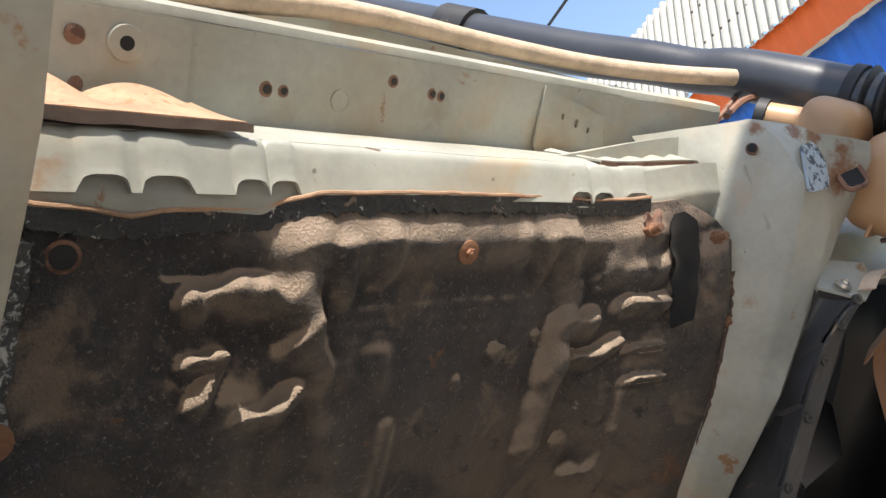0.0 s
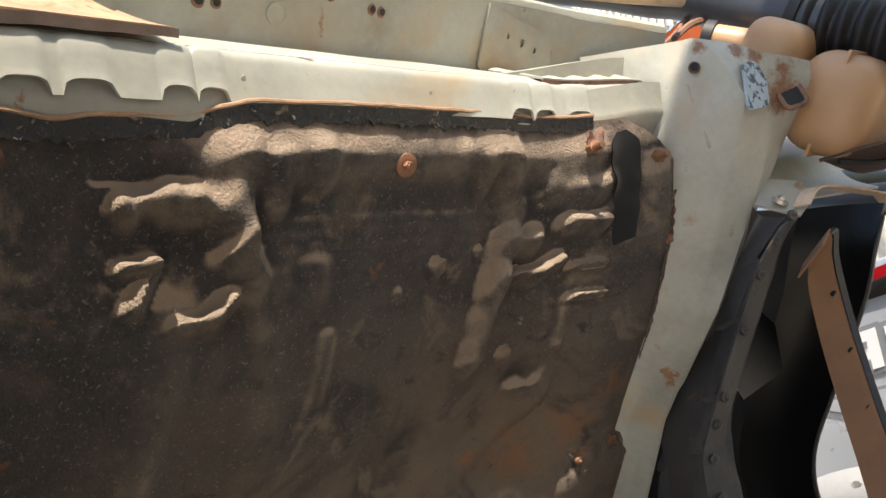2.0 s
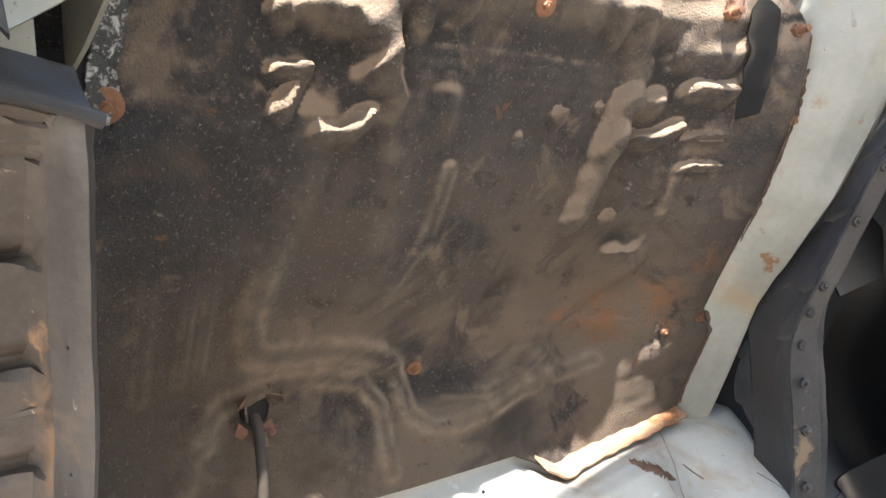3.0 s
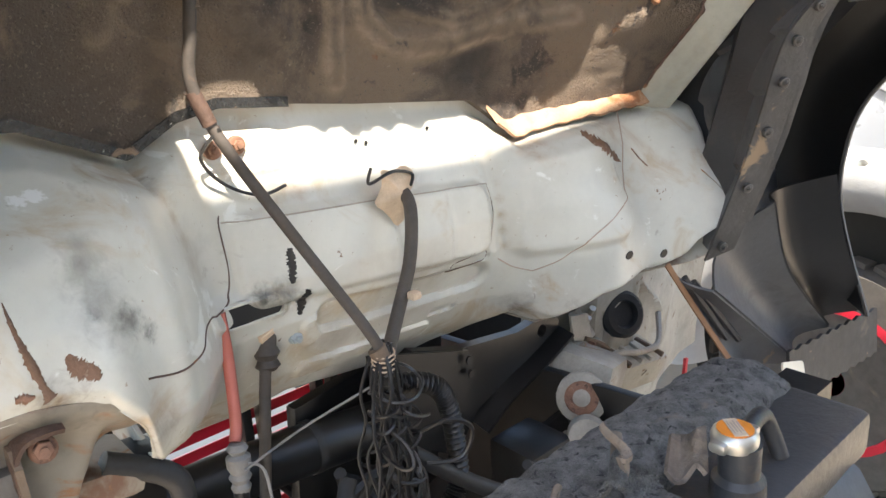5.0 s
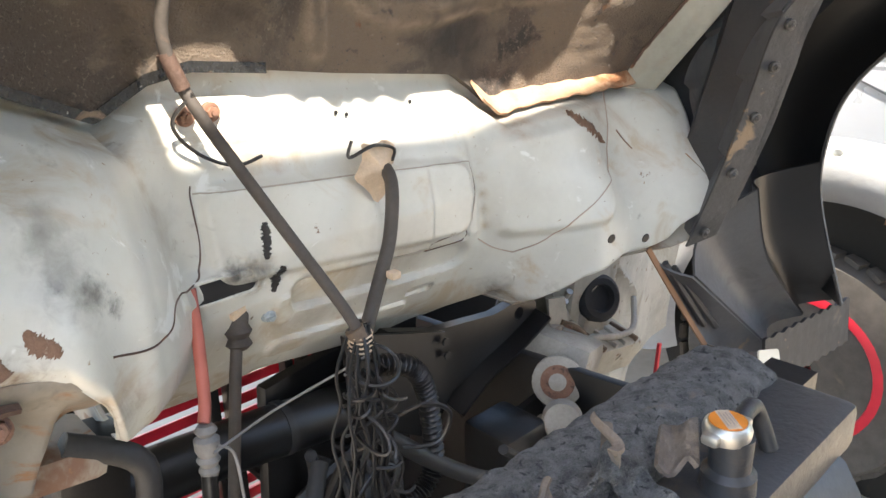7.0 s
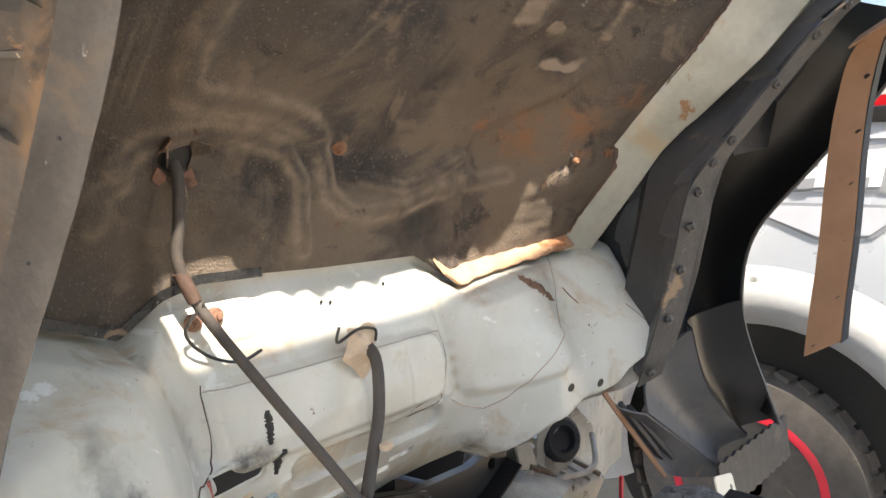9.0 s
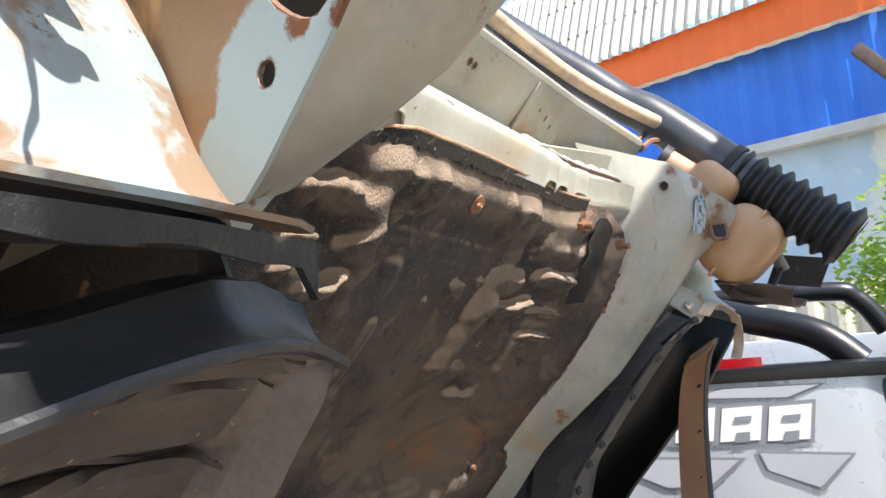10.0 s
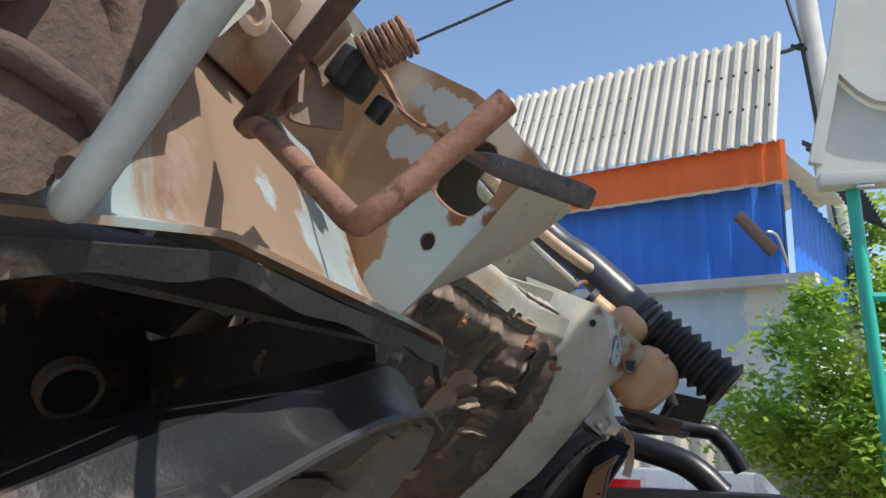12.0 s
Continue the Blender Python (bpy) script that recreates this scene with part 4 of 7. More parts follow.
def member_near(u, v):
    z = 1.78 - 0.60 * v
    k = u * 3
    yi = ypad(-0.5, z)
    xs = (-0.495, -0.505, -0.52, -0.548)
    ys = (yi + 0.02, yi - 0.03, yi - 0.13, yi - 0.15)
    return lerp(k, range(4), xs), lerp(k, range(4), ys), z


# near corner plate with its square opening, seen from outside and in
O = Vector((-0.640, 0.0, 0.0))


def px(y):
    return -0.640 + 0.2 * y


outl = [(0.60, 1.95), (0.62, 1.84), (0.54, 1.80), (0.47, 1.73), (0.43, 1.685), (0.405, 1.685), (0.385, 1.70), (0.325, 1.755), (0.30, 1.782), (0.285, 1.795), (0.268, 1.808),
        (0.275, 1.822), (0.30, 1.858), (0.33, 1.888), (0.37, 1.915), (0.42, 1.945), (0.5, 1.97)]
sq = [(0.372, 1.800), (0.365, 1.818), (0.345, 1.832), (0.32, 1.84), (0.308, 1.832), (0.300, 1.805), (0.312, 1.782), (0.330, 1.770), (0.345, 1.772), (0.362, 1.785)]
bm = plate(outl, [sq, circle(0.375, 1.752, 0.008)], O, (0.2, 1, 0), (0, 0, 1), 0.004)
cp = part("corner_plate", bm, "plate", cab, "brown dirty plate, pale towards its tip, square opening with rusty rim", False)
inl = [(0.60, 1.95), (0.62, 1.70), (0.546, 1.70), (0.45, 1.708), (0.365, 1.740), (0.31, 1.765), (0.262, 1.800), (0.272, 1.83), (0.31, 1.87), (0.37, 1.92), (0.45, 1.955)]
part("corner_plate_inner", plate(inl, [circle(0.34, 1.83, 0.02)], (-0.47, 0, 0), (0, 1, 0), (0, 0, 1), -0.004), "paint", cab, "pale inner face of the corner box", False)
E1 = [Vector((px(a), a, b)) for a, b in ((0.43, 1.687), (0.385, 1.702), (0.325, 1.757), (0.268, 1.810), (0.275, 1.825), (0.33, 1.89), (0.42, 1.945))]
E2 = [Vector((-0.468, a, b)) for a, b in ((0.45, 1.708), (0.365, 1.740), (0.31, 1.765), (0.262, 1.800), (0.272, 1.83), (0.31, 1.87), (0.45, 1.955))]
part("plate_edge", grid(lambda u, v: E1[round(u * 6)].lerp(E2[round(u * 6)], v), 6, 3, 0.003), "paint", cab)
SK = [Vector(p) for p in ((-0.468, 0.46, 1.75), (-0.468, 0.455, 1.712), (-0.53, 0.436, 1.665), (-0.548, 0.432, 1.655), (-0.548, 0.44, 1.74), (-0.53, 0.445, 1.75))]
part("corner_skirt", grid(lambda u, v: SK[0].lerp(SK[4], u).lerp(SK[1].lerp(SK[3], u), v) + Vector((0, 0.006 * math.sin(u * 3), 0)), 10, 8, 0.003), "paint", cab, "pale lower skirt of the corner box")
bm = tube([Vector((px(a) - 0.001, a, b)) for a, b in sq + sq[:2]], 0.003, 6, 2)
part("opening_rim", bm, "rust", cab)
part("side_member", grid(member_near, 12, 40, 0.004), "paint", cab, "pale box-section side member with rusty edges")


# near wheel-arch shell above the liner
LIPX = (-1.3, -1.12, -1.007, -0.878, -0.776, -0.65, -0.558, -0.530)
LIPY = (0.376, 0.372, 0.370, 0.371, 0.364, 0.362, 0.366, 0.392)
LIPZ = (1.600, 1.643, 1.662, 1.683, 1.672, 1.665, 1.658, 1.638)


def arch_near(u, v):
    x = -1.28 + 0.725 * u
    k = v * 6
    y = lerp(x, LIPX, LIPY) - 0.004 + lerp(k, range(7), (0, 0.012, 0.026, 0.040, 0.058, 0.080, 0.115))
    z = lerp(x, LIPX, LIPZ) + 0.004 + lerp(k, range(7), (0, 0.002, 0.006, 0.024, 0.066, 0.120, 0.185))
    y += 0.03 * sm(-0.83, -0.58, x) * sm(0.2, 0.7, v) - 0.016 * sm(-0.82, -0.86, x) * sm(0.3, 0.7, v)
    return x, y + 0.004 * noise.noise((x * 8, z * 8, 0)), z


part("wheel_arch_panel", grid(arch_near, 50, 40, 0.004), "arch", cab, "pale panel with brown dirt and worn paint")
def lip(u, v):
    x = -1.28 + 0.722 * u
    return x, lerp(x, LIPX, LIPY) - 0.006 + 0.003 * v, lerp(x, LIPX, LIPZ) - 0.004 - 0.002 * math.sin(x * 60) * v - (0.013 + 0.020 * sm(-0.572, -0.562, x)) * v


bm = grid(lip, 60, 3, 0.006)
part("arch_lip", bm, "lip", cab, "worn black edge lip with tan dirt")

# ---- insulation pad ----
BUMPS = (((-0.240, 1.802), (-0.185, 1.788), 0.020, 0.010), ((-0.185, 1.783), (0.18, 1.760), 0.036, 0.013), ((0.18, 1.760), (0.345, 1.737), 0.036, 0.013), ((-0.178, 1.785), (-0.184, 1.735), 0.023, 0.017), ((-0.186, 1.738), (-0.174, 1.716), 0.019, 0.018),
         ((-0.192, 1.734), (-0.218, 1.748), 0.014, 0.015), ((-0.236, 1.753), (-0.223, 1.750), 0.021, 0.022), ((-0.264, 1.756), (-0.242, 1.755), 0.012, 0.015), ((-0.283, 1.754), (-0.279, 1.746), 0.013, 0.019),
         ((-0.190, 1.699), (-0.172, 1.711), 0.006, 0.010), ((-0.177, 1.700), (-0.163, 1.674), 0.021, 0.024), ((-0.160, 1.668), (-0.150, 1.630), 0.014, 0.008), ((-0.243, 1.651), (-0.206, 1.649), 0.009, 0.015), ((-0.206, 1.649), (-0.188, 1.662), 0.013, 0.020),
         ((-0.285, 1.707), (-0.258, 1.706), 0.010, 0.016), ((-0.262, 1.702), (-0.279, 1.675), 0.012, 0.016), ((-0.139, 1.765), (-0.137, 1.737), 0.017, 0.017), ((-0.087, 1.772), (-0.085, 1.753), 0.017, 0.016), ((0.121, 1.758), (0.121, 1.740), 0.014, 0.016), ((0.163, 1.745), (0.165, 1.720), 0.013, 0.017),
         ((0.200, 1.745), (0.234, 1.688), 0.027, 0.015), ((0.222, 1.656), (0.275, 1.650), 0.020, 0.018), ((0.222, 1.655), (0.210, 1.610), 0.025, 0.026), ((0.210, 1.610), (0.194, 1.530), 0.022, 0.026), ((0.253, 1.614), (0.285, 1.606), 0.013, 0.019), ((0.285, 1.606), (0.314, 1.613), 0.013, 0.019),
         ((0.322, 1.655), (0.366, 1.640), 0.015, 0.021), ((0.290, 1.705), (0.360, 1.687), 0.024, 0.014), ((0.340, 1.597), (0.376, 1.587), 0.007, 0.014), ((0.342, 1.559), (0.380, 1.549), 0.008, 0.015), ((0.342, 1.556), (0.338, 1.503), 0.008, 0.008), ((0.100, 1.650), (0.101, 1.643), 0.010, 0.017),
         ((0.180, 1.655), (0.181, 1.650), 0.008, 0.009), ((0.040, 1.630), (0.041, 1.624), 0.010, 0.006), ((0.261, 1.522), (0.262, 1.516), 0.009, 0.015), ((0.462, 1.680), (0.478, 1.600), 0.030, 0.024), ((-0.085, 1.675), (-0.078, 1.655), 0.022, 0.008),
         ((-0.24, 1.66), (-0.28, 1.50), 0.030, 0.008), ((-0.13, 1.66), (-0.14, 1.50), 0.040, 0.006), ((0.20, 1.45), (0.35, 1.42), 0.05, -0.016), ((-0.2, 1.33), (-0.15, 1.33), 0.035, 0.012), ((-0.14, 1.36), (-0.13, 1.33), 0.025, -0.008),
         ((0.30, 1.47), (0.32, 1.45), 0.03, 0.016), ((0.29, 1.49), (0.31, 1.485), 0.022, -0.014), ((0.33, 1.36), (0.42, 1.33), 0.022, 0.012), ((0.25, 1.40), (0.33, 1.44), 0.02, 0.010), ((0.10, 1.33), (0.20, 1.36), 0.06, 0.010), ((0.12, 1.50), (0.10, 1.45), 0.05, -0.010), ((0.40, 1.30), (0.30, 1.28), 0.03, 0.005), ((0.43, 1.42), (0.46, 1.36), 0.02, 0.010))
# long pressed beads: lines, half width, height
BEADS = ((((-0.337, 1.384), (-0.303, 1.406), (-0.248, 1.414), (-0.17, 1.405), (-0.111, 1.385), (-0.085, 1.344), (-0.080, 1.251)), 0.016, 0.009), (((-0.276, 1.565), (-0.277, 1.546), (-0.287, 1.491), (-0.276, 1.458), (-0.255, 1.447), (-0.200, 1.441), (-0.147, 1.430), (-0.105, 1.417), (-0.074, 1.402), (-0.056, 1.386), (-0.047, 1.368), (-0.037, 1.32), (0.009, 1.287), (0.103, 1.280), (0.174, 1.293), (0.283, 1.304), (0.308, 1.307)), 0.018, 0.010),
         (((-0.351, 1.570), (-0.357, 1.450)), 0.009, 0.005), (((-0.331, 1.575), (-0.335, 1.450)), 0.008, 0.004), (((-0.397, 1.565), (-0.402, 1.44)), 0.012, 0.005), (((-0.16, 1.717), (0.03, 1.703), (0.216, 1.687)), 0.009, 0.0015), (((-0.156, 1.703), (0.03, 1.690), (0.213, 1.672)), 0.009, 0.0012), (((-0.10, 1.50), (-0.07, 1.54), (-0.06, 1.60)), 0.014, 0.006),
         (((-0.302, 1.812), (-0.300, 1.782), (-0.262, 1.780), (-0.258, 1.81)), 0.008, -0.007), (((0.03, 1.335), (0.10, 1.312), (0.17, 1.32), (0.23, 1.345)), 0.012, 0.006), (((0.215, 1.78), (0.225, 1.70)), 0.006, 0.005), (((-0.33, 1.37), (-0.35, 1.36), (-0.36, 1.33)), 0.018, 0.007))
TX = (-0.56, -0.445, -0.367, -0.331, -0.305, -0.224, -0.189, -0.013, 0.222, 0.339, 0.40, 0.44, 0.5)
TZ = (1.825, 1.825, 1.820, 1.812, 1.815, 1.811, 1.812, 1.803, 1.786, 1.770, 1.762, 1.735, 1.68)


def lump(x, z):
    h = 0.0
    for ((x1, z1), (x2, z2), r, a), (xa, xb, za, zb) in zip(BUMPS, BUMP_BOX):
        if not (xa < x < xb and za < z < zb):
            continue
        dx, dz = x2 - x1, z2 - z1
        L2 = dx * dx + dz * dz
        k = max(0.0, min(1.0, ((x - x1) * dx + (z - z1) * dz) / L2))
        d = math.hypot(x - x1 - k * dx, z - z1 - k * dz) / (r * 1.32)
        if d < 1:
            # each bulge hangs: a long upper slope and a short steep lower one
            zz = z + 0.25 * r * (1 - d * d)
            k = max(0.0, min(1.0, ((x - x1) * dx + (zz - z1) * dz) / L2))
            d = min(1.0, math.hypot(x - x1 - k * dx, zz - z1 - k * dz) / (r * 1.32))
            w = (1 - d * d) ** 2 * a
            h = h + w - (h * w / (abs(a) + 0.01) if h > 0 and w > 0 else 0)
    return h


def reach(pts, r):
    xs, zs = [q[0] for q in pts], [q[1] for q in pts]
    return min(xs) - r, max(xs) + r, min(zs) - r, max(zs) + r


BUMP_BOX = [reach(b[:2], b[2] * 1.32) for b in BUMPS]
BEAD_BITS = [(p1, p2, r, a, reach((p1, p2), r * 1.7)) for line, r, a in BEADS for p1, p2 in zip(line, line[1:])]


def bead(x, z):
    """Height and rubbed crest of the long pressed beads."""
    near = {}
    for (x1, z1), (x2, z2), r, a, (xa, xb, za, zb) in BEAD_BITS:
        if not (xa < x < xb and za < z < zb):
            continue
        k = max(0.0, min(1.0, ((x - x1) * (x2 - x1) + (z - z1) * (z2 - z1)) / ((x2 - x1) ** 2 + (z2 - z1) ** 2)))
        near[r, a] = min(9, near.get((r, a), 9), math.hypot(x - x1 - k * (x2 - x1), z - z1 - k * (z2 - z1)) / r)
    h, top = 0.0, 0.0
    for (r, a), d in near.items():
        h += a * sm(1.4, 0.35, d)
        if a > 0:
            top = max(top, min(1.0, a / 0.009) * math.exp(-((d - 0.65) / 0.4) ** 2))
    if x < -0.2 and z > 1.45:
        h, top = h * sm(1.58, 1.47, z) + (h < 0) * h, top * sm(1.58, 1.47, z)
    return h, top


def padf(u, v, lift=0.0):
    x = -0.51 + 1.0 * u
    zt, zb = lerp(x, TX, TZ), lerp(x, BX, BZ)
    z = zt + (zb - zt) * v
    e = min(1, min(v, 1 - v) * 14, min(u, 1 - u) * 14)
    h = 1.45 * lump(x, z) + bead(x, z)[0] + 0.004 * noise.noise((x * 14, z * 14, 3)) + 0.0018 * noise.noise((x * 50, z * 50, 1)) + 0.010 * noise.noise((x * 4, z * 4, 8))
    return Vector((x, ypad(x, z) - h * e - 0.006 - lift, z))


pad = thing("insulation_pad", (0, 0.75, 1.15), "dark dusty felt insulation pad with pressed bulges", "insulation")
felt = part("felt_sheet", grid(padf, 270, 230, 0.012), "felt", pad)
half = len(felt.data.vertices) // 2
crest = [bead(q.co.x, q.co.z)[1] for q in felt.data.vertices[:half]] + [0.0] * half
# caked tan tint, held to the upper bulges so it also paints their sunlit tone
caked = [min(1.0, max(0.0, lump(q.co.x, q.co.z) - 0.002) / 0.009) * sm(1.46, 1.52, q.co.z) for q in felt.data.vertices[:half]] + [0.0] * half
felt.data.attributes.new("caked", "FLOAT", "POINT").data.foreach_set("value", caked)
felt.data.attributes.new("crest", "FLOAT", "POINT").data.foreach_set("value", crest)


def tape_top(u, v):
    p = padf(0.02 + 0.84 * u, 0.0, 0.002)
    w = 0.016 + 0.005 * noise.noise((u * 30, 0, 5)) + 0.005 * noise.noise((u * 110, 0, 5))
    return p + Vector((0, -0.002 + 0.55 * v * w, 0.004 - w * v))


part("edge_tape", grid(tape_top, 260, 3, 0.003), "tape", pad, "shiny black bitumen edge with torn bits")
part("edge_tape", grid(lambda u, v: padf(0.0 + 0.36 * u, 1.0, 0.003) + Vector((0, 0.0, -0.003 + 0.012 * v)), 60, 3, 0.003), "tape", pad)
part("edge_tape", grid(lambda u, v: padf(0.046 + (0.024 + 0.006 * noise.noise((u * 12, 0, 7))) * v + 0.034 * (1 - u), 0.03 + 0.24 * u + 0.01 * noise.noise((v * 3, u * 9, 0)), 0.004 + 0.003 * noise.noise((u * 30, v * 4, 0))), 60, 4, 0.002), "tape_flaked", pad, "bitumen strip with flaking white specks")
part("edge_bead", tube([padf(0.02 + 0.84 * k / 60, 0.0, 0.002) + Vector((0, -0.003, 0.006 + 0.002 * noise.noise((k * 0.7, 0, 0)))) for k in range(61)], 0.0022, 6, 1, None, True), "sand", pad, "cream dusty edge bead")
part("lower_lip", grid(lambda u, v: padf(0.70 + 0.295 * u, 1.0, 0.0) + Vector((0, -0.030 * v + 0.006, 0.018 * (1 - v) - 0.012 * v + 0.005 * noise.noise((u * 14, 0, 2)))), 60, 6, 0.004), "sand", pad, "tan turned-out lower lip")
part("side_edge", grid(lambda u, v: padf(0.998, 0.08 + 0.90 * u, 0.0) + Vector((0.003 * v, -0.004 * v + 0.003 * noise.noise((u * 60, v, 2)), 0.0)), 120, 3, 0.002), "steel_rust", pad, "rusty torn side edge")



def pad_at(x, z):
    zt, zb = lerp(x, TX, TZ), lerp(x, BX, BZ)
    return padf((x + 0.51), (z - zt) / (zb - zt), 0.002)


PN = Vector((-0.15, -0.75, -0.62))
for x, z, r, wsh in ((0.024, 1.750, 0.006, 0.014), (-0.018, 1.379, 0.006, 0.013), (0.470, 1.326, 0.006, 0.010), (0.482, 1.586, 0.005, 0.008), (-0.442, 1.682, 0.006, 0.016), (0.40, 1.32, 0.004, 0.007)):
    bolt(pad, pad_at(x, z), PN, r, "copper", wsh)
hole(pad, pad_at(-0.385, 1.796), PN, 0.011)
hc = pad_at(-0.262, 1.392)
HN = Vector((0, -0.93, -0.36))
HS, HW = Vector((1, 0, 0)), Vector((0, 0.36, -0.93))
ch_ = part("cable_hole", disc_ring(hc + HN * 0.001, HN, ((0.021, -0.004), (0.020, 0.0015), (0.016, 0.0015)), 14), "black", pad, "torn black opening for the loom")
for k in range(9):
    a = k * 0.7 + 0.3
    d = HS * math.cos(a) * (0.020 + 0.006 * math.sin(k * 2.7)) + HW * math.sin(a) * 0.030
    part("torn_edge", grid(lambda u, v: hc + d * (0.85 + 0.5 * v) + (HS * -math.sin(a) + HW * math.cos(a)) * (u - 0.5) * 0.022 * (1 - 0.5 * v) + HN * (0.003 + 0.012 * v * (k % 3)), 3, 3, 0.002), "rust" if k % 2 else "felt", ch_)
part("black_tear", grid(lambda u, v: pad_at(lerp(u, (0, 0.15, 0.45, 1), (0.390, 0.394, 0.400, 0.402)) + (0.048 - 0.020 * u + 0.008 * noise.noise((u * 6, v, 3))) * (v - 0.5) * min(1, 6 * u + 0.3), 1.745 - 0.14 * u) + Vector((0, -0.003, 0)), 24, 6, 0.002), "black", pad, "smooth black irregular patch")
part("torn_notch", grid(lambda u, v: pad_at(0.332 + 0.026 * u, 1.752 - 0.024 * v + 0.005 * math.sin(u * 9)) + Vector((0, -0.004 - 0.003 * math.sin(u * 7 + v * 5), 0)), 8, 8, 0.002), "rust", pad, "torn edge with rusty backing")
for x, y, z in ((0.342, 0.490, 1.734), (0.452, 0.462, 1.700)):
    o = part("stud", cyl((x, y + 0.02, z), (x - 0.012, y - 0.028, z - 0.006), 0.0055, seg=10), "copper", cab, "rusty threaded stud")
    part("nut", disc_ring((x - 0.004, y - 0.008, z - 0.002), (-0.3, -0.9, -0.2), ((0.010, -0.005), (0.010, 0.006), (0.008, 0.007)), 6), "copper", o)

# ---- cross rail details ----
def rail_pt(x, dy, dz):
    return Vector((x, yr(x) + 0.03 * sm(0.3, 0.48, x) + dy, zr(x) + dz))


PO, PU, PV, PNRM = Vector((0, 0.505 + 0.087 + 0.94 * 0.13, 1.8)), Vector((1, -0.045, -0.085)), Vector((0, -0.94, 1)), Vector((0, -0.73, -0.685))


def on_plate(x, dz, lift=0.0):
    return Vector((x, 0.505 - 0.045 * x + 0.087 - 0.94 * (dz - 0.13), zr(x) + dz)) + PNRM * lift


def on_ledge(x, s, lift=0.0):
    return rail_pt(x, -0.013 + 0.10 * s, 0.053 + 0.078 * s) + Vector((0, -0.58, 0.81)) * lift


for x, dz, w in ((-0.137, 0.164, 0.016), (-0.117, 0.164, 0.013), (0.026, 0.184, 0.014), (0.088, 0.178, 0.014), (0.103, 0.177, 0.014)):
    p = on_plate(x, dz, 0.002)
    o = part("slot_rim", disc_ring(p, PNRM, ((w * .55, -.003), (w * .55, .0008), (w * .42, .0012)), 12), "rust", cab)
    part("slot", disc_ring(p + PNRM * 0.001, PNRM, ((w * .34, 0), (w * .34, 0.0009)), 8), "black", o)
part("ring_mark", disc_ring(on_plate(-0.044, 0.162, 0.002), PNRM, ((0.013, -0.002), (0.013, 0.001), (0.0115, 0.001), (0.011, 0.0004)), 20), "paint", cab)
part("overlay_plate", plate([(-0.50, 0.12), (-0.225, 0.128), (-0.222, 0.198), (-0.228, 0.203), (-0.5, 0.203)], [circle(-0.283, 0.183, 0.007, 12)], PO + PNRM * 0.005, PU, PV, 0.003), "paint", cab, "dusty overlay plate with bolt holes", False)
part("plate_ring", disc_ring(on_plate(-0.283, 0.183, 0.006), PNRM, ((0.018, -.002), (0.017, .001), (0.013, .0018), (0.0072, .0005)), 18), "paint", cab)
# black disc painted in for the shade inside the bolt hole
part("plate_depth", disc_ring(on_plate(-0.283, 0.183, 0.0062), PNRM, ((0.007, 0), (0.007, .0006)), 14), "black", cab)
part("plate_bolt", disc_ring(on_plate(-0.328, 0.184, 0.005), PNRM, ((0.009, -.002), (0.009, .002), (0.006, .003)), 14), "rust", cab)
for k in range(4):
    x = -0.43 + 0.035 * k
    part("dirt_patch", disc_ring(on_plate(x, 0.152, 0.0052), PNRM, ((0.006 + 0.002 * (k % 2), 0), (0.005, .0006)), 10), "rust", cab)


def sandy(u, v):
    x = -0.50 + 0.27 * u
    top = 0.026 * abs(math.sin(u * 9 + 0.6)) * (1 - 0.6 * u) + 0.006
    return on_ledge(x, -0.06 + 0.80 * v, 0.014 + top * v * v)


part("ledge_plate", grid(sandy, 60, 8, 0.003), "sand", cab, "wavy rusty plate full of sand")
part("ledge_lip", grid(lambda u, v: on_ledge(-0.5 + 0.275 * u, -0.06, 0.0145 - 0.013 * v * (1 - 0.4 * u)) + Vector((0, -0.002, 0.003 * noise.noise((u * 9, 0, 0)))), 40, 3, 0.003), "grey_metal", cab, "dark bent lip")
for x, dz, r in ((-0.452, 0.034, 0.007), (-0.455, 0.020, 0.007), (-0.430, 0.042, 0.006), (-0.470, 0.042, 0.006), (-0.425, 0.022, 0.004), (-0.405, 0.036, 0.004), (-0.232, 0.034, 0.007), (-0.47, 0.012, 0.005)):
    part("rust_spot", disc_ring(rail_pt(x, 0.002 - 0.36 * dz, dz), (0.05, -0.87, -0.5), ((r, -0.003), (r, 0.0016), (r * 0.7, 0.002)), 9), "rust", cab)
GU = PU
part("gusset_plate", plate([(0.285, 0.203), (0.425, 0.18), (0.457, 0.112), (0.295, 0.128), (0.283, 0.14)], [circle(0.332, 0.174, 0.0035, 8), circle(0.365, 0.169, 0.005, 8), circle(0.395, 0.163, 0.0035, 8)], PO + PNRM * 0.008, GU, PV, 0.004), "paint", cab, "pale gusset plate with three small holes", False)
part("ledge_strip", grid(lambda u, v: on_ledge(0.28 + 0.21 * u, 0.0 + 0.75 * v * (1 - 0.75 * u), 0.006 + 0.004 * math.sin(u * 30) * v), 40, 4, 0.003), "paint", cab, "pale bent strip on the ledge")
part("ledge_strip_lip", grid(lambda u, v: on_ledge(0.28 + 0.21 * u, -0.01, 0.007 - 0.009 * v), 20, 2, 0.003), "rust", cab)
for x in (-0.165, -0.08, -0.03, 0.07, 0.14):
    part("rivet", disc_ring(rail_pt(x, -0.0095, 0.028), (0, -0.87, -0.5), ((0.003, -0.002), (0.0025, .0015)), 8), "paint", cab)
hole(cab, (0.508, 0.374, 1.798), (-0.8, -0.6, 0), 0.007)
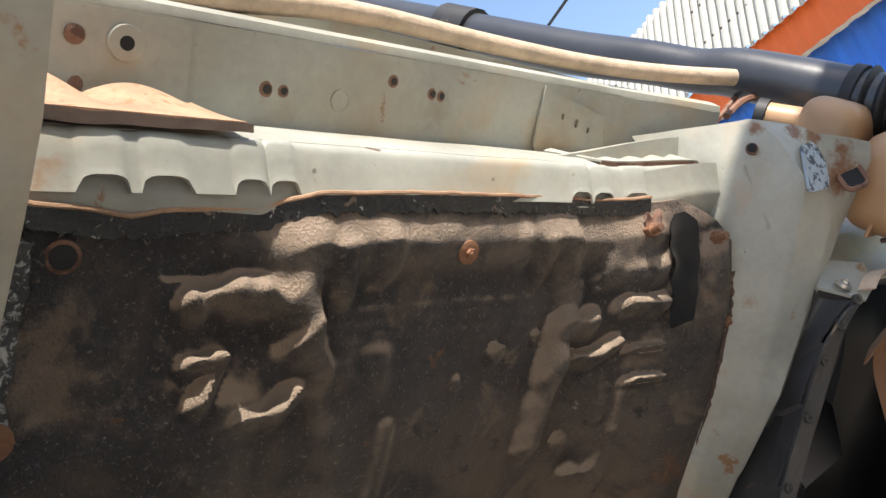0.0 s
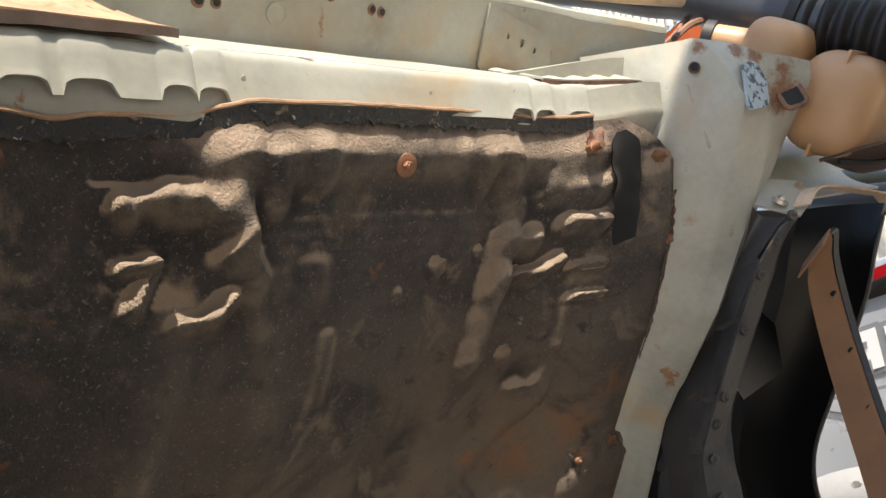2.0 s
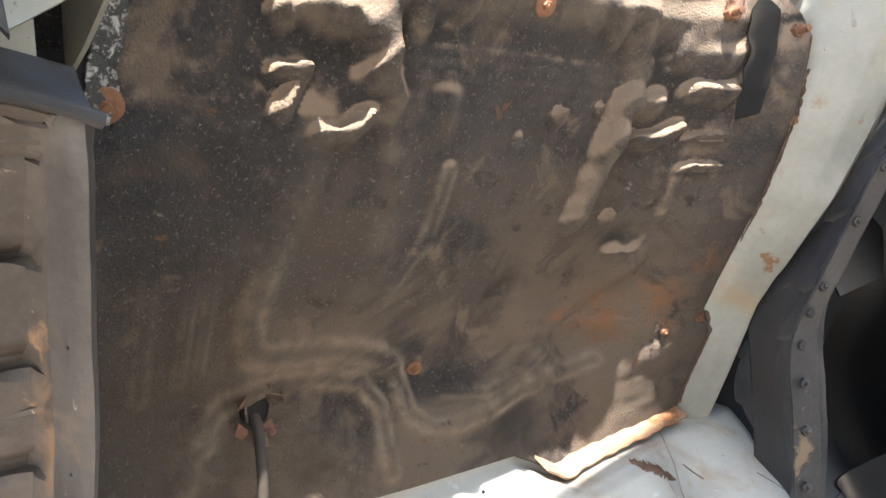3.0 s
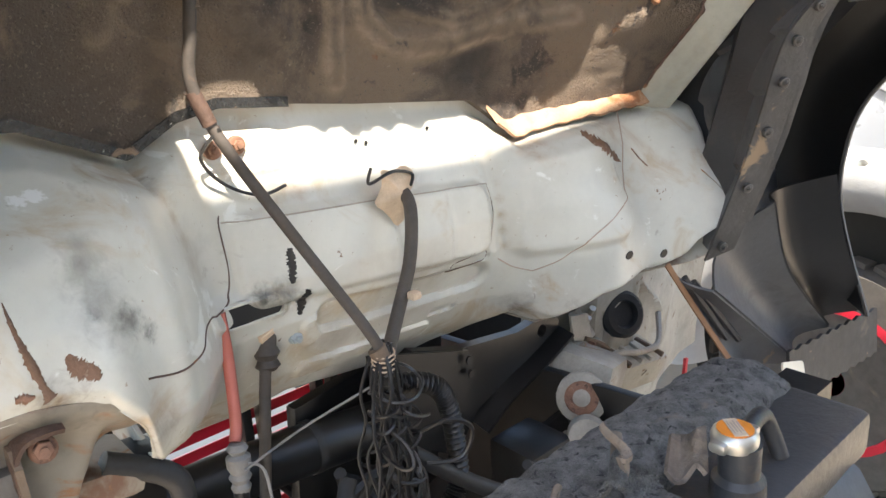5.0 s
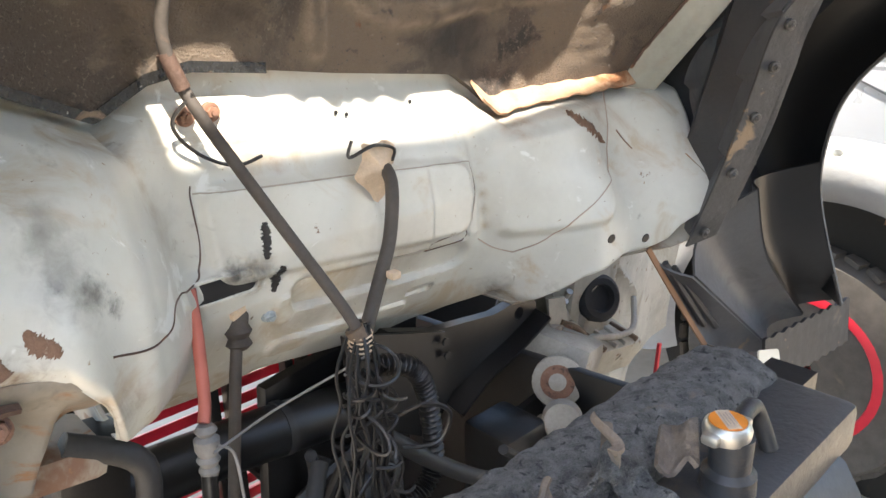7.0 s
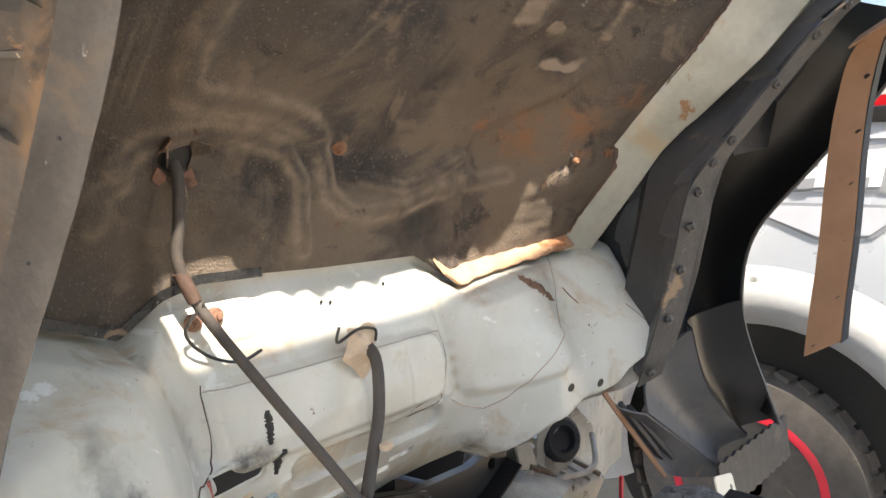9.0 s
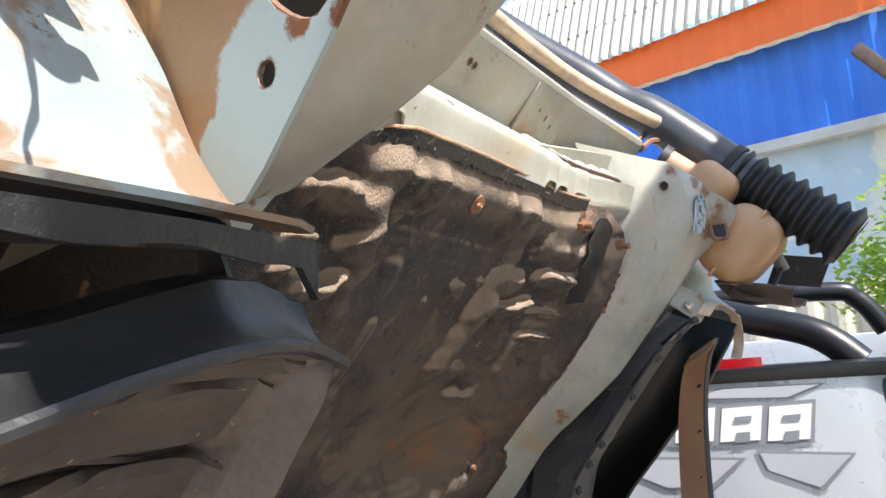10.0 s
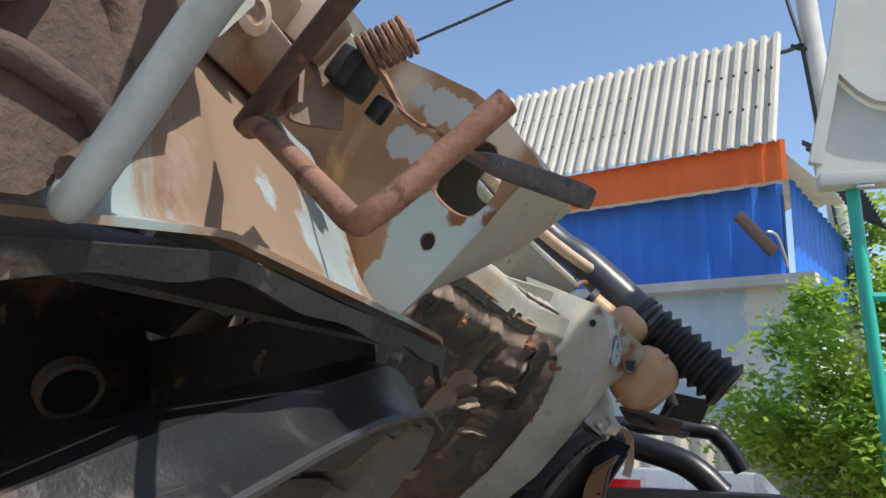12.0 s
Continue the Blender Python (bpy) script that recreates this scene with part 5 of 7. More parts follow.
hole(cab, (0.49, 0.47, 1.850), (-0.6, -0.8, 0), 0.008)
hole(cab, (0.60, 0.360, 1.665), (-0.6, -0.8, 0), 0.004)
part("cable_tube", tube([(-0.30, 0.555, 2.062), (-0.118, 0.53, 2.062), (0.01, 0.53, 2.068), (0.227, 0.525, 2.05), (0.42, 0.50, 2.02), (0.55, 0.455, 1.985), (0.66, 0.40, 1.95)], 0.014, 10, 6), "putty", cab, "dusty beige tube along the edge")

# ---- air intake ----
sn = thing("intake_snorkel", (0.8, 0.6, 1.7), "black plastic air intake pipe with ribbed rubber boot", "intake pipe")
part("pipe", tube([(0.80, 0.245, 1.805), (0.80, 0.29, 1.848), (0.80, 0.36, 1.92), (0.80, 0.44, 2.0), (0.80, 0.50, 2.045), (0.80, 0.58, 2.12), (0.80, 0.73, 2.25), (0.80, 0.95, 2.46), (0.80, 1.3, 2.80)], lambda t: 0.046 + 0.004 * math.sin(t * 9), 20, 8), "pipe", sn)


def ribs(t):
    return 0.050 + 0.007 * math.cos(t * 2 * math.pi * 8.5) + 0.008 * t + (0.004 if t > 0.93 else 0)


bd0, bd1 = Vector((0.80, 0.275, 1.835)), Vector((0.80, 0.088, 1.666))
part("rubber_boot", tube([bd0.lerp(bd1, k / 120) for k in range(121)], ribs, 24, 1, None, True), "rubber", sn, "ribbed black rubber boot")
part("boot_mouth", cyl(bd1 + Vector((0, -0.0008, -0.0008)), bd1 + Vector((0, -0.002, -0.002)), 0.048, seg=24), "black", sn)
part("clamp", tube([(0.80, 0.298, 1.857), (0.80, 0.285, 1.844)], 0.055, 20, 2), "rubber", sn)
part("clip", box((0.80, 0.372, 1.915), (0.03, 0.025, 0.03), None, 0.004), "rust", sn)
part("joint", tube([(0.80, 0.93, 2.44), (0.80, 1.0, 2.51)], 0.062, 16, 2), "rubber", sn)
for yy in (0.40, 0.44):
    part("stay", tube([(0.80, yy, 1.93 + (yy - 0.4)), (0.74, yy + 0.03, 1.93), (0.66, yy + 0.04, 1.90)], 0.006, 6, 4), "rust", sn, "rusty stay bolt")

# ---- washer bottle ----
wb = thing("washer_bottle", (0.8, 0.28, 1.60), "yellowed plastic washer bottle at the cab corner", "bottle")
RB = Euler((radians(-42), 0, 0)).to_matrix()
part("tank", box((0.80, 0.285, 1.685), (0.25, 0.16, 0.125), RB, 0.048, None, 7), "bottle", wb)
part("upper_tank", box((0.77, 0.345, 1.79), (0.19, 0.15, 0.095), RB, 0.032, None, 7), "bottle", wb)
part("seam", box((0.80, 0.285, 1.685), (0.228, 0.168, 0.006), RB, 0.002), "bottle", wb)
part("neck", tube([(0.72, 0.36, 1.84), (0.71, 0.40, 1.875)], 0.026, 16, 2), "bottle", wb)
part("neck_cap", tube([(0.71, 0.40, 1.875), (0.707, 0.412, 1.886)], 0.031, 16, 2), "rubber", wb)
part("tray", grid(lambda u, v: (0.70 + 0.24 * u, 0.335 - 0.14 * v + 0.01 * math.sin(u * 6), 1.615 - 0.035 * u - 0.04 * v + 0.012 * math.sin(u * 7 + v * 2)), 14, 8, 0.004), "steel_rust", wb, "dark torn mounting tray")
part("tray_tail", grid(lambda u, v: (0.90 + 0.05 * u, 0.26 - 0.10 * u - 0.03 * v, 1.60 + 0.06 * v - 0.02 * u), 8, 8, 0.004), "rubber", wb)
part("pump", cyl((0.885, 0.235, 1.665), (0.895, 0.222, 1.625), 0.013), "boot_grey", wb)
part("tank_hose", tube([(0.70, 0.31, 1.60), (0.76, 0.27, 1.575), (0.84, 0.25, 1.585), (0.885, 0.225, 1.63)], 0.005, 8, 6), "rubber", wb)

# ---- far corner details ----
SN = Vector((0.0, -1.0, 0.12)).normalized()
bm = plate(rrect(0, 0, 0.066, 0.076, 0.012), [], (0.564, 0.325, 1.742), (1, -0.13, 0.05), (0.45, -0.14, 0.95), 0.003)
part("sticker", bm, "sticker_old", cab, "worn grey-blue warning sticker")
fh = part("opening_rim", tube([Vector((0.628 + 0.75 * a, 0.308 - 0.66 * a + 0.1 * b, 1.719 + b)) for a, b in rrect(0, 0, 0.036, 0.048, 0.010) + [(0.018, 0.014), (0.018, 0.016)]], 0.004, 6, 2), "rust", cab, "rusty rim of a square opening")
# black plate in place of the opening's unlit depth
part("opening_depth", plate(rrect(0, 0, 0.034, 0.046, 0.010), [], (0.627, 0.307, 1.719), (0.75, -0.66, 0), (0, 0.1, 1), 0.003), "black", fh)
part("corner_tab", box((0.515, 0.425, 1.735), (0.004, 0.06, 0.10), Euler((0.1, 0, radians(-18))).to_matrix(), 0.002), "paint", cab, "pale welded tab")
part("red_spot", disc_ring((0.505, 0.425, 1.727), (-0.9, -0.35, 0), ((0.008, 0), (0.006, 0.0015)), 10), "rust", cab)
cb2 = part("liner_bracket", plate([(0, 0), (0.075, 0.045), (0.115, 0.012), (0.075, -0.035), (0.03, -0.055)], [], (0.555, 0.40, 1.585), (0.9, -0.42, 0.0), (0.1, 0.6, 0.75), 0.004), "paint", cab, "pale bolted bracket", False)
bolt(cab, (0.578, 0.372, 1.575), (0.1, -0.7, 0.5), 0.006, "steel", 0.012)
part("corner_panel", grid(lambda u, v: (0.62 + 0.33 * u, 0.40 + 0.10 * v - 0.06 * u + 0.015 * math.sin(v * 7), 1.575 + 0.16 * v - 0.03 * u), 16, 14, 0.004), "paint", cab, "pale creased outer corner panel")


def ribbon(pts, wid, thick, n=6, wave=0.0):
    """A bent strap: pts is its middle line, wid its width vector (or a function of 0..1)."""
    P = spline(pts, n)
    m = len(P) - 1

    def fn(u, v):
        k = u * m
        i = min(int(k), m - 1)
        p = P[i].lerp(P[i + 1], k - i)
        w = Vector(wid(u) if callable(wid) else wid)
        return p + w * (v - 0.5) + Vector((0, 1, 0)) * wave * noise.noise((u * 12, v * 2, 4))
    return grid(fn, m, 4, thick)


# ---- near wheel liner ----
nl = thing("wheel_liner", (-0.7, 0.5, 0.95), "muddy black plastic wheel liner with ribs", "wheel liner")
NLY = (0.376, 0.388, 0.439, 0.501, 0.564, 0.64, 0.70, 0.73)
NLZ = (1.588, 1.566, 1.505, 1.425, 1.345, 1.235, 1.07, 0.80)
NLX = (0, 0, 0, 0, 0.006, 0.024, 0.057, 0.115)


def nprof(k):
    q = k * (len(NLY) - 1)
    return lerp(q, range(8), NLY), lerp(q, range(8), NLZ)


RX = (0.50, 0.53, 0.56, 0.60, 0.64, 0.68, 0.75, 0.85, 1.02)
RY = (0.374, 0.380, 0.374, 0.366, 0.364, 0.370, 0.372, 0.376, 0.40)
RZ = (1.572, 1.590, 1.598, 1.601, 1.599, 1.593, 1.580, 1.556, 1.50)
UY = (0.394, 0.406, 0.404, 0.398, 0.400, 0.404, 0.402, 0.410, 0.44)
UZ = (1.612, 1.629, 1.638, 1.639, 1.632, 1.623, 1.613, 1.594, 1.54)


def nshell(u, v):
    y, z = nprof(v)
    k = u * 7
    x = lerp(k, range(8), (0.527, 0.528, 0.531, 0.541, 0.550, 0.62, 0.80, 1.0))
    d = lerp(k, range(8), (0.09, 0.02, 0.0, 0.026, 0.046, 0.056, 0.05, 0.04))
    d *= 1 - 0.92 * sm(0.60, 0.76, v) * sm(2.4, 3.1, k)
    f = (1 - v) ** 7
    ye, ze = lerp(x, RX, RY) - 0.376 - d, lerp(x, RX, RZ) - 1.588 - 0.5 * d
    x += lerp(v * 7, range(8), NLX)
    q = (v * 9 + 0.03 * math.sin(x * 40)) % 1
    rib = 0.020 * sm(3.15, 3.4, k) * (sm(0, 0.05, q) - sm(0.26, 0.34, q))
    return -x, y + d + rib + ye * f + 0.002 * noise.noise((x * 30, z * 30, 0)), z + 0.5 * d + ze * f


part("flange_strip", grid(lambda u, v: nshell(u * 0.44, v), 14, 120, 0.004), "strip", nl, "grey worn flange with round clips")
part("shell", grid(lambda u, v: nshell(0.44 + 0.56 * u, v), 46, 240, 0.004), "plastic_dirty", nl, "ribbed inside caked with brown mud")


def nupper(u, v):
    x = 0.522 + 0.48 * u
    a = Vector((-x, lerp(x, RX, RY) - 0.001, lerp(x, RX, RZ)))
    return a.lerp(Vector((-x, lerp(x, RX, UY), lerp(x, RX, UZ))), v) + Vector((0, 0.004, -0.003)) * math.sin(v * math.pi)


for line in (((0.49, 0.085), (0.60, 0.10), (0.70, 0.13), (0.80, 0.10)), ((0.70, 0.13), (0.76, 0.20), (0.86, 0.24)), ((0.62, 0.03), (0.70, 0.13)), ((0.49, 0.25), (0.62, 0.25), (0.76, 0.20)), ((0.76, 0.20), (0.82, 0.30), (0.90, 0.40)), ((0.49, 0.40), (0.62, 0.41), (0.80, 0.40))):
    part("moulded_rib", tube([Vector(nshell(*q)) + Vector((0, -0.001, -0.001)) for q in line], 0.0032, 6, 8), "plastic_dirty", nl, "thin moulded rib")
part("upper_face", grid(nupper, 50, 12, 0.004), "liner_grey", nl, "smooth grey rolled upper face")
part("upper_back", grid(lambda u, v: Vector(nupper(u, 1)) + Vector((0, 0.05 * v, 0.006 * math.sin(v * 3))), 30, 3, 0.004), "liner_grey", nl)
part("rim", tube([Vector(nupper(k / 24, 0)) + Vector((0, -0.002, 0)) for k in range(24, -1, -1)], 0.004, 6, 2), "plastic", nl)
for k in (0.06, 0.20, 0.33, 0.46, 0.58, 0.70, 0.84):
    y, z = nprof(k)
    bolt(nl, (-0.5365 - lerp(k * 7, range(8), NLX), y + 0.013, z + 0.007), (-0.92, -0.33, -0.2), 0.003, "plastic", 0.0062, "clip")


# dark cavity between lip and liner
def cavity(u, v):
    x = -1.28 + 0.715 * u
    return x, 0.40 + 0.30 * v - 0.05 * u * v, 1.655 + 0.10 * math.sin(v * 2.4) - 0.06 * v + 0.012 * math.sin(u * 9) * v


part("arch_inside", grid(cavity, 30, 20, 0.004), "black_mud", cab, "black underseal with brown mud")
for a_, b_ in ((( 0.30, 0.10), (0.62, 0.92)), ((0.50, 0.08), (0.80, 0.85)), ((0.66, 0.06), (0.90, 0.60)), ((0.10, 0.15), (0.38, 0.95))):
    part("arch_rib", tube([Vector(cavity(a_[0] + (b_[0] - a_[0]) * k / 8, a_[1] + (b_[1] - a_[1]) * k / 8)) + Vector((0, 0, -0.003)) for k in range(9)], 0.007, 6, 2), "black_mud", cab, "muddy underseal rib")
part("arch_end", grid(lambda u, v: (-0.560 - 0.02 * v, 0.425 + 0.28 * u, 1.642 - 0.10 * u + 0.055 * v + 0.06 * u * v), 8, 6, 0.004), "black_mud", cab, "black underseal with brown mud")
ah = disc_ring((-0.722, 0.612, 1.612), (-0.35, -0.75, -0.55), ((0.0255, -0.01), (0.0255, 0.002), (0.0218, 0.004), (0.0205, -0.001)), 26)
ah = part("drain_ring", ah, "bracket", cab, "muddy ring round a drain opening")
# flat black disc stands for the shade inside the drain
part("drain_depth", disc_ring((-0.722, 0.612, 1.612), (-0.35, -0.75, -0.55), ((0.020, 0.0), (0.020, 0.002)), 26), "black", ah)
part("cavity_back", grid(lambda u, v: (-1.3 + 0.735 * u, 0.672 + 0.02 * math.sin(u * 6), 1.42 + 0.36 * v), 12, 8, 0.004), "black_mud", cab)

# ---- far wheel liner ----
fw = thing("wheel_liner", (0.7, 0.6, 0.9), "black plastic wheel liner with bolted edge straps", "wheel liner")
FA = spline([(0.565, 0.409, 1.585), (0.56, 0.50, 1.487), (0.575, 0.569, 1.414), (0.60, 0.690, 1.303), (0.625, 0.785, 1.222), (0.625, 0.81, 1.137), (0.60, 0.755, 1.031), (0.515, 0.735, 0.925)], 6)
FB = spline([(0.572, 0.372, 1.548), (0.552, 0.423, 1.506), (0.545, 0.486, 1.433), (0.515, 0.56, 1.335), (0.495, 0.603, 1.268), (0.490, 0.625, 1.18), (0.485, 0.655, 1.06), (0.478, 0.700, 0.920)], 6)
FC = spline([(0.93, 0.335, 1.515), (0.90, 0.375, 1.45), (0.90, 0.43, 1.37), (0.90, 0.543, 1.24), (0.90, 0.638, 1.126), (0.90, 0.670, 1.02), (0.90, 0.665, 0.90), (0.90, 0.597, 0.70)], 6)
m = len(FA) - 1


def between(A, B, bow=Vector((0, 0, 0)), step=0.0):
    def fn(u, v):
        k = u * m
        i = min(int(k), m - 1)
        a, b = A[i].lerp(A[i + 1], k - i), B[i].lerp(B[i + 1], k - i)
        return a.lerp(b, v) + bow * math.sin(v * math.pi) + Vector((0, step * ((u * 7) % 1), 0))
    return fn


part("inner_panel", grid(between(FA, FB, Vector((0.02, 0.02, 0.0)), 0.012), m * 2, 8, 0.004), "panel_grey", fw, "grey-black inner panel with pressed steps")
part("edge_strip", ribbon([p + Vector((0.006, -0.004, 0)) for p in FB[::3]], (0.044, -0.026, 0.016), 0.004, 3), "strap", fw, "black strap with bolts")
part("rubber_strip", ribbon([p + Vector((0.028, -0.012, 0.012)) for p in FB[1::3]], (0.03, -0.022, 0.010), 0.004, 3, 0.004), "strap", fw, "worn rubber strip")
part("inner_return", grid(lambda u, v: FA[int(round(u * m))] + Vector((0.012 * v, 0.28 * v, 0.02 * v)), m, 3, 0.004), "plastic", fw)
FD = [p + Vector((0.05, 0.10, 0.03)) for p in FB]
FE = [p + Vector((0.01, 0.14, 0.05)) for p in FC]
part("arch_side", grid(between([p + Vector((0.02, 0.0, 0.0)) for p in FB], FD), m, 3, 0.004), "plastic", fw)
part("arch_roof", grid(between(FD, FE, Vector((0, 0.05, 0.03))), m, 10, 0.004), "plastic", fw)
part("outer_skin", grid(between(FE, FC, Vector((0.025, 0, 0))), m, 4, 0.005), "gloss", fw, "glossy black outer arch")
part("skin_edge", tube(FC[2:], 0.004, 6, 1, None, True), "plastic", fw)
part("arch_cap", ribbon([(0.585, 0.350, 1.555), (0.615, 0.338, 1.572), (0.70, 0.335, 1.566), (0.90, 0.338, 1.538), (0.955, 0.342, 1.528), (0.985, 0.345, 1.475), (0.95, 0.352, 1.44)], (0, 0.022, 0.006), 0.003, 4), "putty", fw, "beige folded edge of the arch end")
# black sheet put in for the shaded inside of the arch end
part("cap_back", plate([(0.60, 1.50), (0.62, 1.56), (0.94, 1.53), (0.97, 1.47), (0.85, 1.30), (0.66, 1.30)], [], (0, 0.60, 0), (1, 0, 0), (0, 0, 1), 0.003), "black", fw)
for k in (0.02, 0.10, 0.21, 0.32, 0.44, 0.52, 0.60, 0.70, 0.80, 0.90, 0.98):
    p = FB[int(k * m)]
    bolt(fw, p + Vector((-0.002, -0.010, 0.0)), (-0.4, -0.85, -0.2), 0.0045, "steel_dark", 0.008, "bolt")
strap = part("loose_strap", ribbon([(0.575, 0.372, 1.478), (0.60, 0.362, 1.495), (0.635, 0.372, 1.488), (0.648, 0.392, 1.45), (0.645, 0.408, 1.37), (0.615, 0.412, 1.28), (0.565, 0.41, 1.17), (0.51, 0.41, 1.07), (0.478, 0.408, 1.018)], lambda u: (0.004, -0.050, 0.030), 0.003, 6), "flap", fw, "loose hanging brown rubber strap")
part("strap_edge", ribbon([Vector(p) + Vector((0.008, -0.026, 0.014)) for p in ((0.60, 0.362, 1.495), (0.635, 0.372, 1.488), (0.648, 0.392, 1.45), (0.645, 0.408, 1.37), (0.615, 0.412, 1.28), (0.565, 0.41, 1.17), (0.51, 0.41, 1.07), (0.478, 0.408, 1.018))], (0.012, -0.006, 0.004), 0.004, 6), "rubber", strap, "black folded edge")
for p in ((0.648, 0.39, 1.42), (0.632, 0.398, 1.335), (0.603, 0.40, 1.255), (0.565, 0.40, 1.17), (0.52, 0.40, 1.09), (0.485, 0.425, 1.02)):
    part("strap_hole", disc_ring(Vector(p) + Vector((-0.002, -0.004, -0.001)), (-0.6, -0.5, -0.6), ((0.005, 0), (0.0048, 0.001)), 10), "black", strap)
# lower splash panels
LA = spline([(0.435, 0.76, 0.904), (0.50, 0.735, 0.80), (0.566, 0.71, 0.70)], 6)
LB = spline([(0.48, 0.70, 0.857), (0.604, 0.68, 0.753), (0.742, 0.66, 0.639)], 6)
LC = spline([(0.734, 0.62, 1.016), (0.797, 0.62, 0.889), (0.967, 0.62, 0.690)], 6)
LD = spline([(0.589, 0.66, 0.990), (0.690, 0.67, 0.838), (0.877, 0.66, 0.670)], 6)


def quad(A, B, bow):
    def fn(u, v):
        k = u * 12
        i = min(int(k), 11)
        a, b = A[i].lerp(A[i + 1], k - i), B[i].lerp(B[i + 1], k - i)
        return a.lerp(b, v) + Vector(bow) * math.sin(v * math.pi)
    return fn


part("splash_panel", grid(quad(LA, LB, (0, 0.01, -0.01)), 12, 10, 0.004), "panel_grey", fw, "grey lower splash panel")
part("gutter_wall", grid(quad(LB, LD, (0, 0.04, 0)), 12, 8, 0.004), "panel_grey", fw)
part("gutter", grid(quad(LD, LC, (0.0, 0.05, -0.01)), 12, 10, 0.004), "gloss", fw, "glossy black curved gutter")
for f in (0.12, 0.3):
    part("rib", tube([LA[2].lerp(LB[2], f) + Vector((0, -0.006, 0.004)), LA[9].lerp(LB[9], f) + Vector((0, -0.006, 0.004))], 0.006, 6, 4), "plastic", fw)
part("brown_edge", ribbon([p + Vector((-0.008, -0.004, 0.0)) for p in LA[::4]], (0.010, 0, 0.004), 0.003, 4), "flap", fw)
part("tread_flap", grid(lambda u, v: (0.62 + 0.42 * u, 0.625 - 0.01 * v, 0.715 - 0.05 * u - 0.10 * v + 0.003 * math.sin(u * 60)), 60, 8, 0.006), "rubber", fw, "black tread-plate rubber flap")
part("tab", plate(rrect(0, 0, 0.075, 0.05, 0.008), [circle(0.022, 0.0, 0.006, 8)], (0.590, 0.60, 0.690), (0.9, -0.1, -0.25), (0.2, 0.3, 0.9), 0.003), "fence", fw, "cream metal tab", False)

# ---- radiator ----
rad = thing("radiator", (-0.2, 0.40, 0.2), "radiator with torn black foam on its top", "radiator")
part("core", box((-0.16, 0.415, 0.62), (0.66, 0.05, 0.60)), "black", rad)
RT = [(-0.62, 0.455, 0.945), (-0.40, 0.455, 0.942), (-0.2, 0.455, 0.938), (0.0, 0.455, 0.934), (0.115, 0.455, 0.928)]


def foam(u, v):
    p = spline(RT, 10)
    k = u * (len(p) - 1)
    i = min(int(k), len(p) - 2)
    c = p[i].lerp(p[i + 1], k - i)
    w = 0.044 + 0.004 * noise.noise((u * 14, 0, 0)) - 0.02 * sm(0.97, 1, u)
    a = math.pi * v
    rag = 0.006 * noise.noise((u * 40, v * 6, 2))
    return c + Vector((0, -w * math.cos(a) * 0.95, -0.012 + 0.020 * math.sin(a) ** 0.6 + rag))


part("foam_strip", grid(foam, 160, 22, 0.008), "foam", rad, "grainy black foam, torn and dusty at the edges")
def flap_sheet(x, y, z, w, h, turn):
    m_ = Euler(turn).to_matrix()
    return grid(lambda u, v: Vector((x, y, z)) + m_ @ Vector((w * (u - 0.5) * (1 - 0.35 * v + 0.2 * math.sin(v * 7)), h * v, 0.012 * math.sin(u * 4 + 0.6) * v + 0.006 * math.sin(v * 6))), 12, 12, 0.004)


for x, y, z, w, h, turn, mt in ((-0.215, 0.425, 0.972, 0.050, 0.035, (2.6, 0.3, 0.3), "foam"), (-0.190, 0.420, 0.985, 0.040, 0.022, (1.9, -0.3, 0.6), "felt_pale"), (-0.165, 0.408, 0.962, 0.030, 0.045, (3.5, 0.2, -0.3), "foam"), (-0.128, 0.405, 0.968, 0.045, 0.030, (3.0, -0.2, 0.5), "felt_pale"), (-0.30, 0.42, 0.975, 0.06, 0.03, (3.2, 0.1, 0.2), "foam"), (-0.262, 0.43, 0.972, 0.03, 0.02, (2.5, 0.1, -0.4), "felt_pale")):
    part("torn_flap", flap_sheet(x, y, z, w, h, turn), mt, rad, "torn dusty foam flap")
part("grey_duct", tube([(-0.30, 0.395, 0.94), (-0.26, 0.375, 0.935), (-0.21, 0.35, 0.905)], 0.030, 16, 6), "panel_grey", rad, "grey plastic duct")
part("dust_edge", ribbon([(-0.62, 0.497, 0.940), (-0.40, 0.496, 0.937), (-0.2, 0.494, 0.933), (0.0, 0.492, 0.929), (0.11, 0.49, 0.923)], (0, 0.012, 0.004), 0.004, 10, 0.006), "sand", rad, "dusty ragged edge")
part("tank_top", box((-0.16, 0.385, 0.905), (0.56, 0.11, 0.05), None, 0.012), "plastic", rad, "black plastic top tank")
fn_ = part("filler_neck", disc_ring((-0.092, 0.362, 0.945), (0, 0, 1), ((0.024, -0.03), (0.022, 0.0), (0.017, 0.005), (0.017, 0.034)), 24), "plastic", rad)
part("spout", tube([(-0.07, 0.37, 0.972), (-0.03, 0.375, 0.972), (-0.02, 0.37, 0.955), (-0.018, 0.36, 0.93)], 0.008, 10, 5), "plastic", fn_)
cap = part("cap", disc_ring((-0.095, 0.366, 0.982), (0.0, 0, 1), ((0.015, -0.007), (0.0185, -0.005), (0.0195, 0.003), (0.018, 0.007), (0.0155, 0.009)), 28), "steel", rad, "metal cap with orange label")
for s in (-1, 1):
    part("ear", box((-0.095 + s * 0.0165, 0.366 - s * 0.003, 0.982), (0.017, 0.015, 0.010), None, 0.004), "steel", cap)
part("label", disc_ring((-0.095, 0.366, 0.9912), (0, 0, 1), ((0.0148, 0), (0.0148, 0.0008)), 24), "orange_label", cap, "orange warning label")
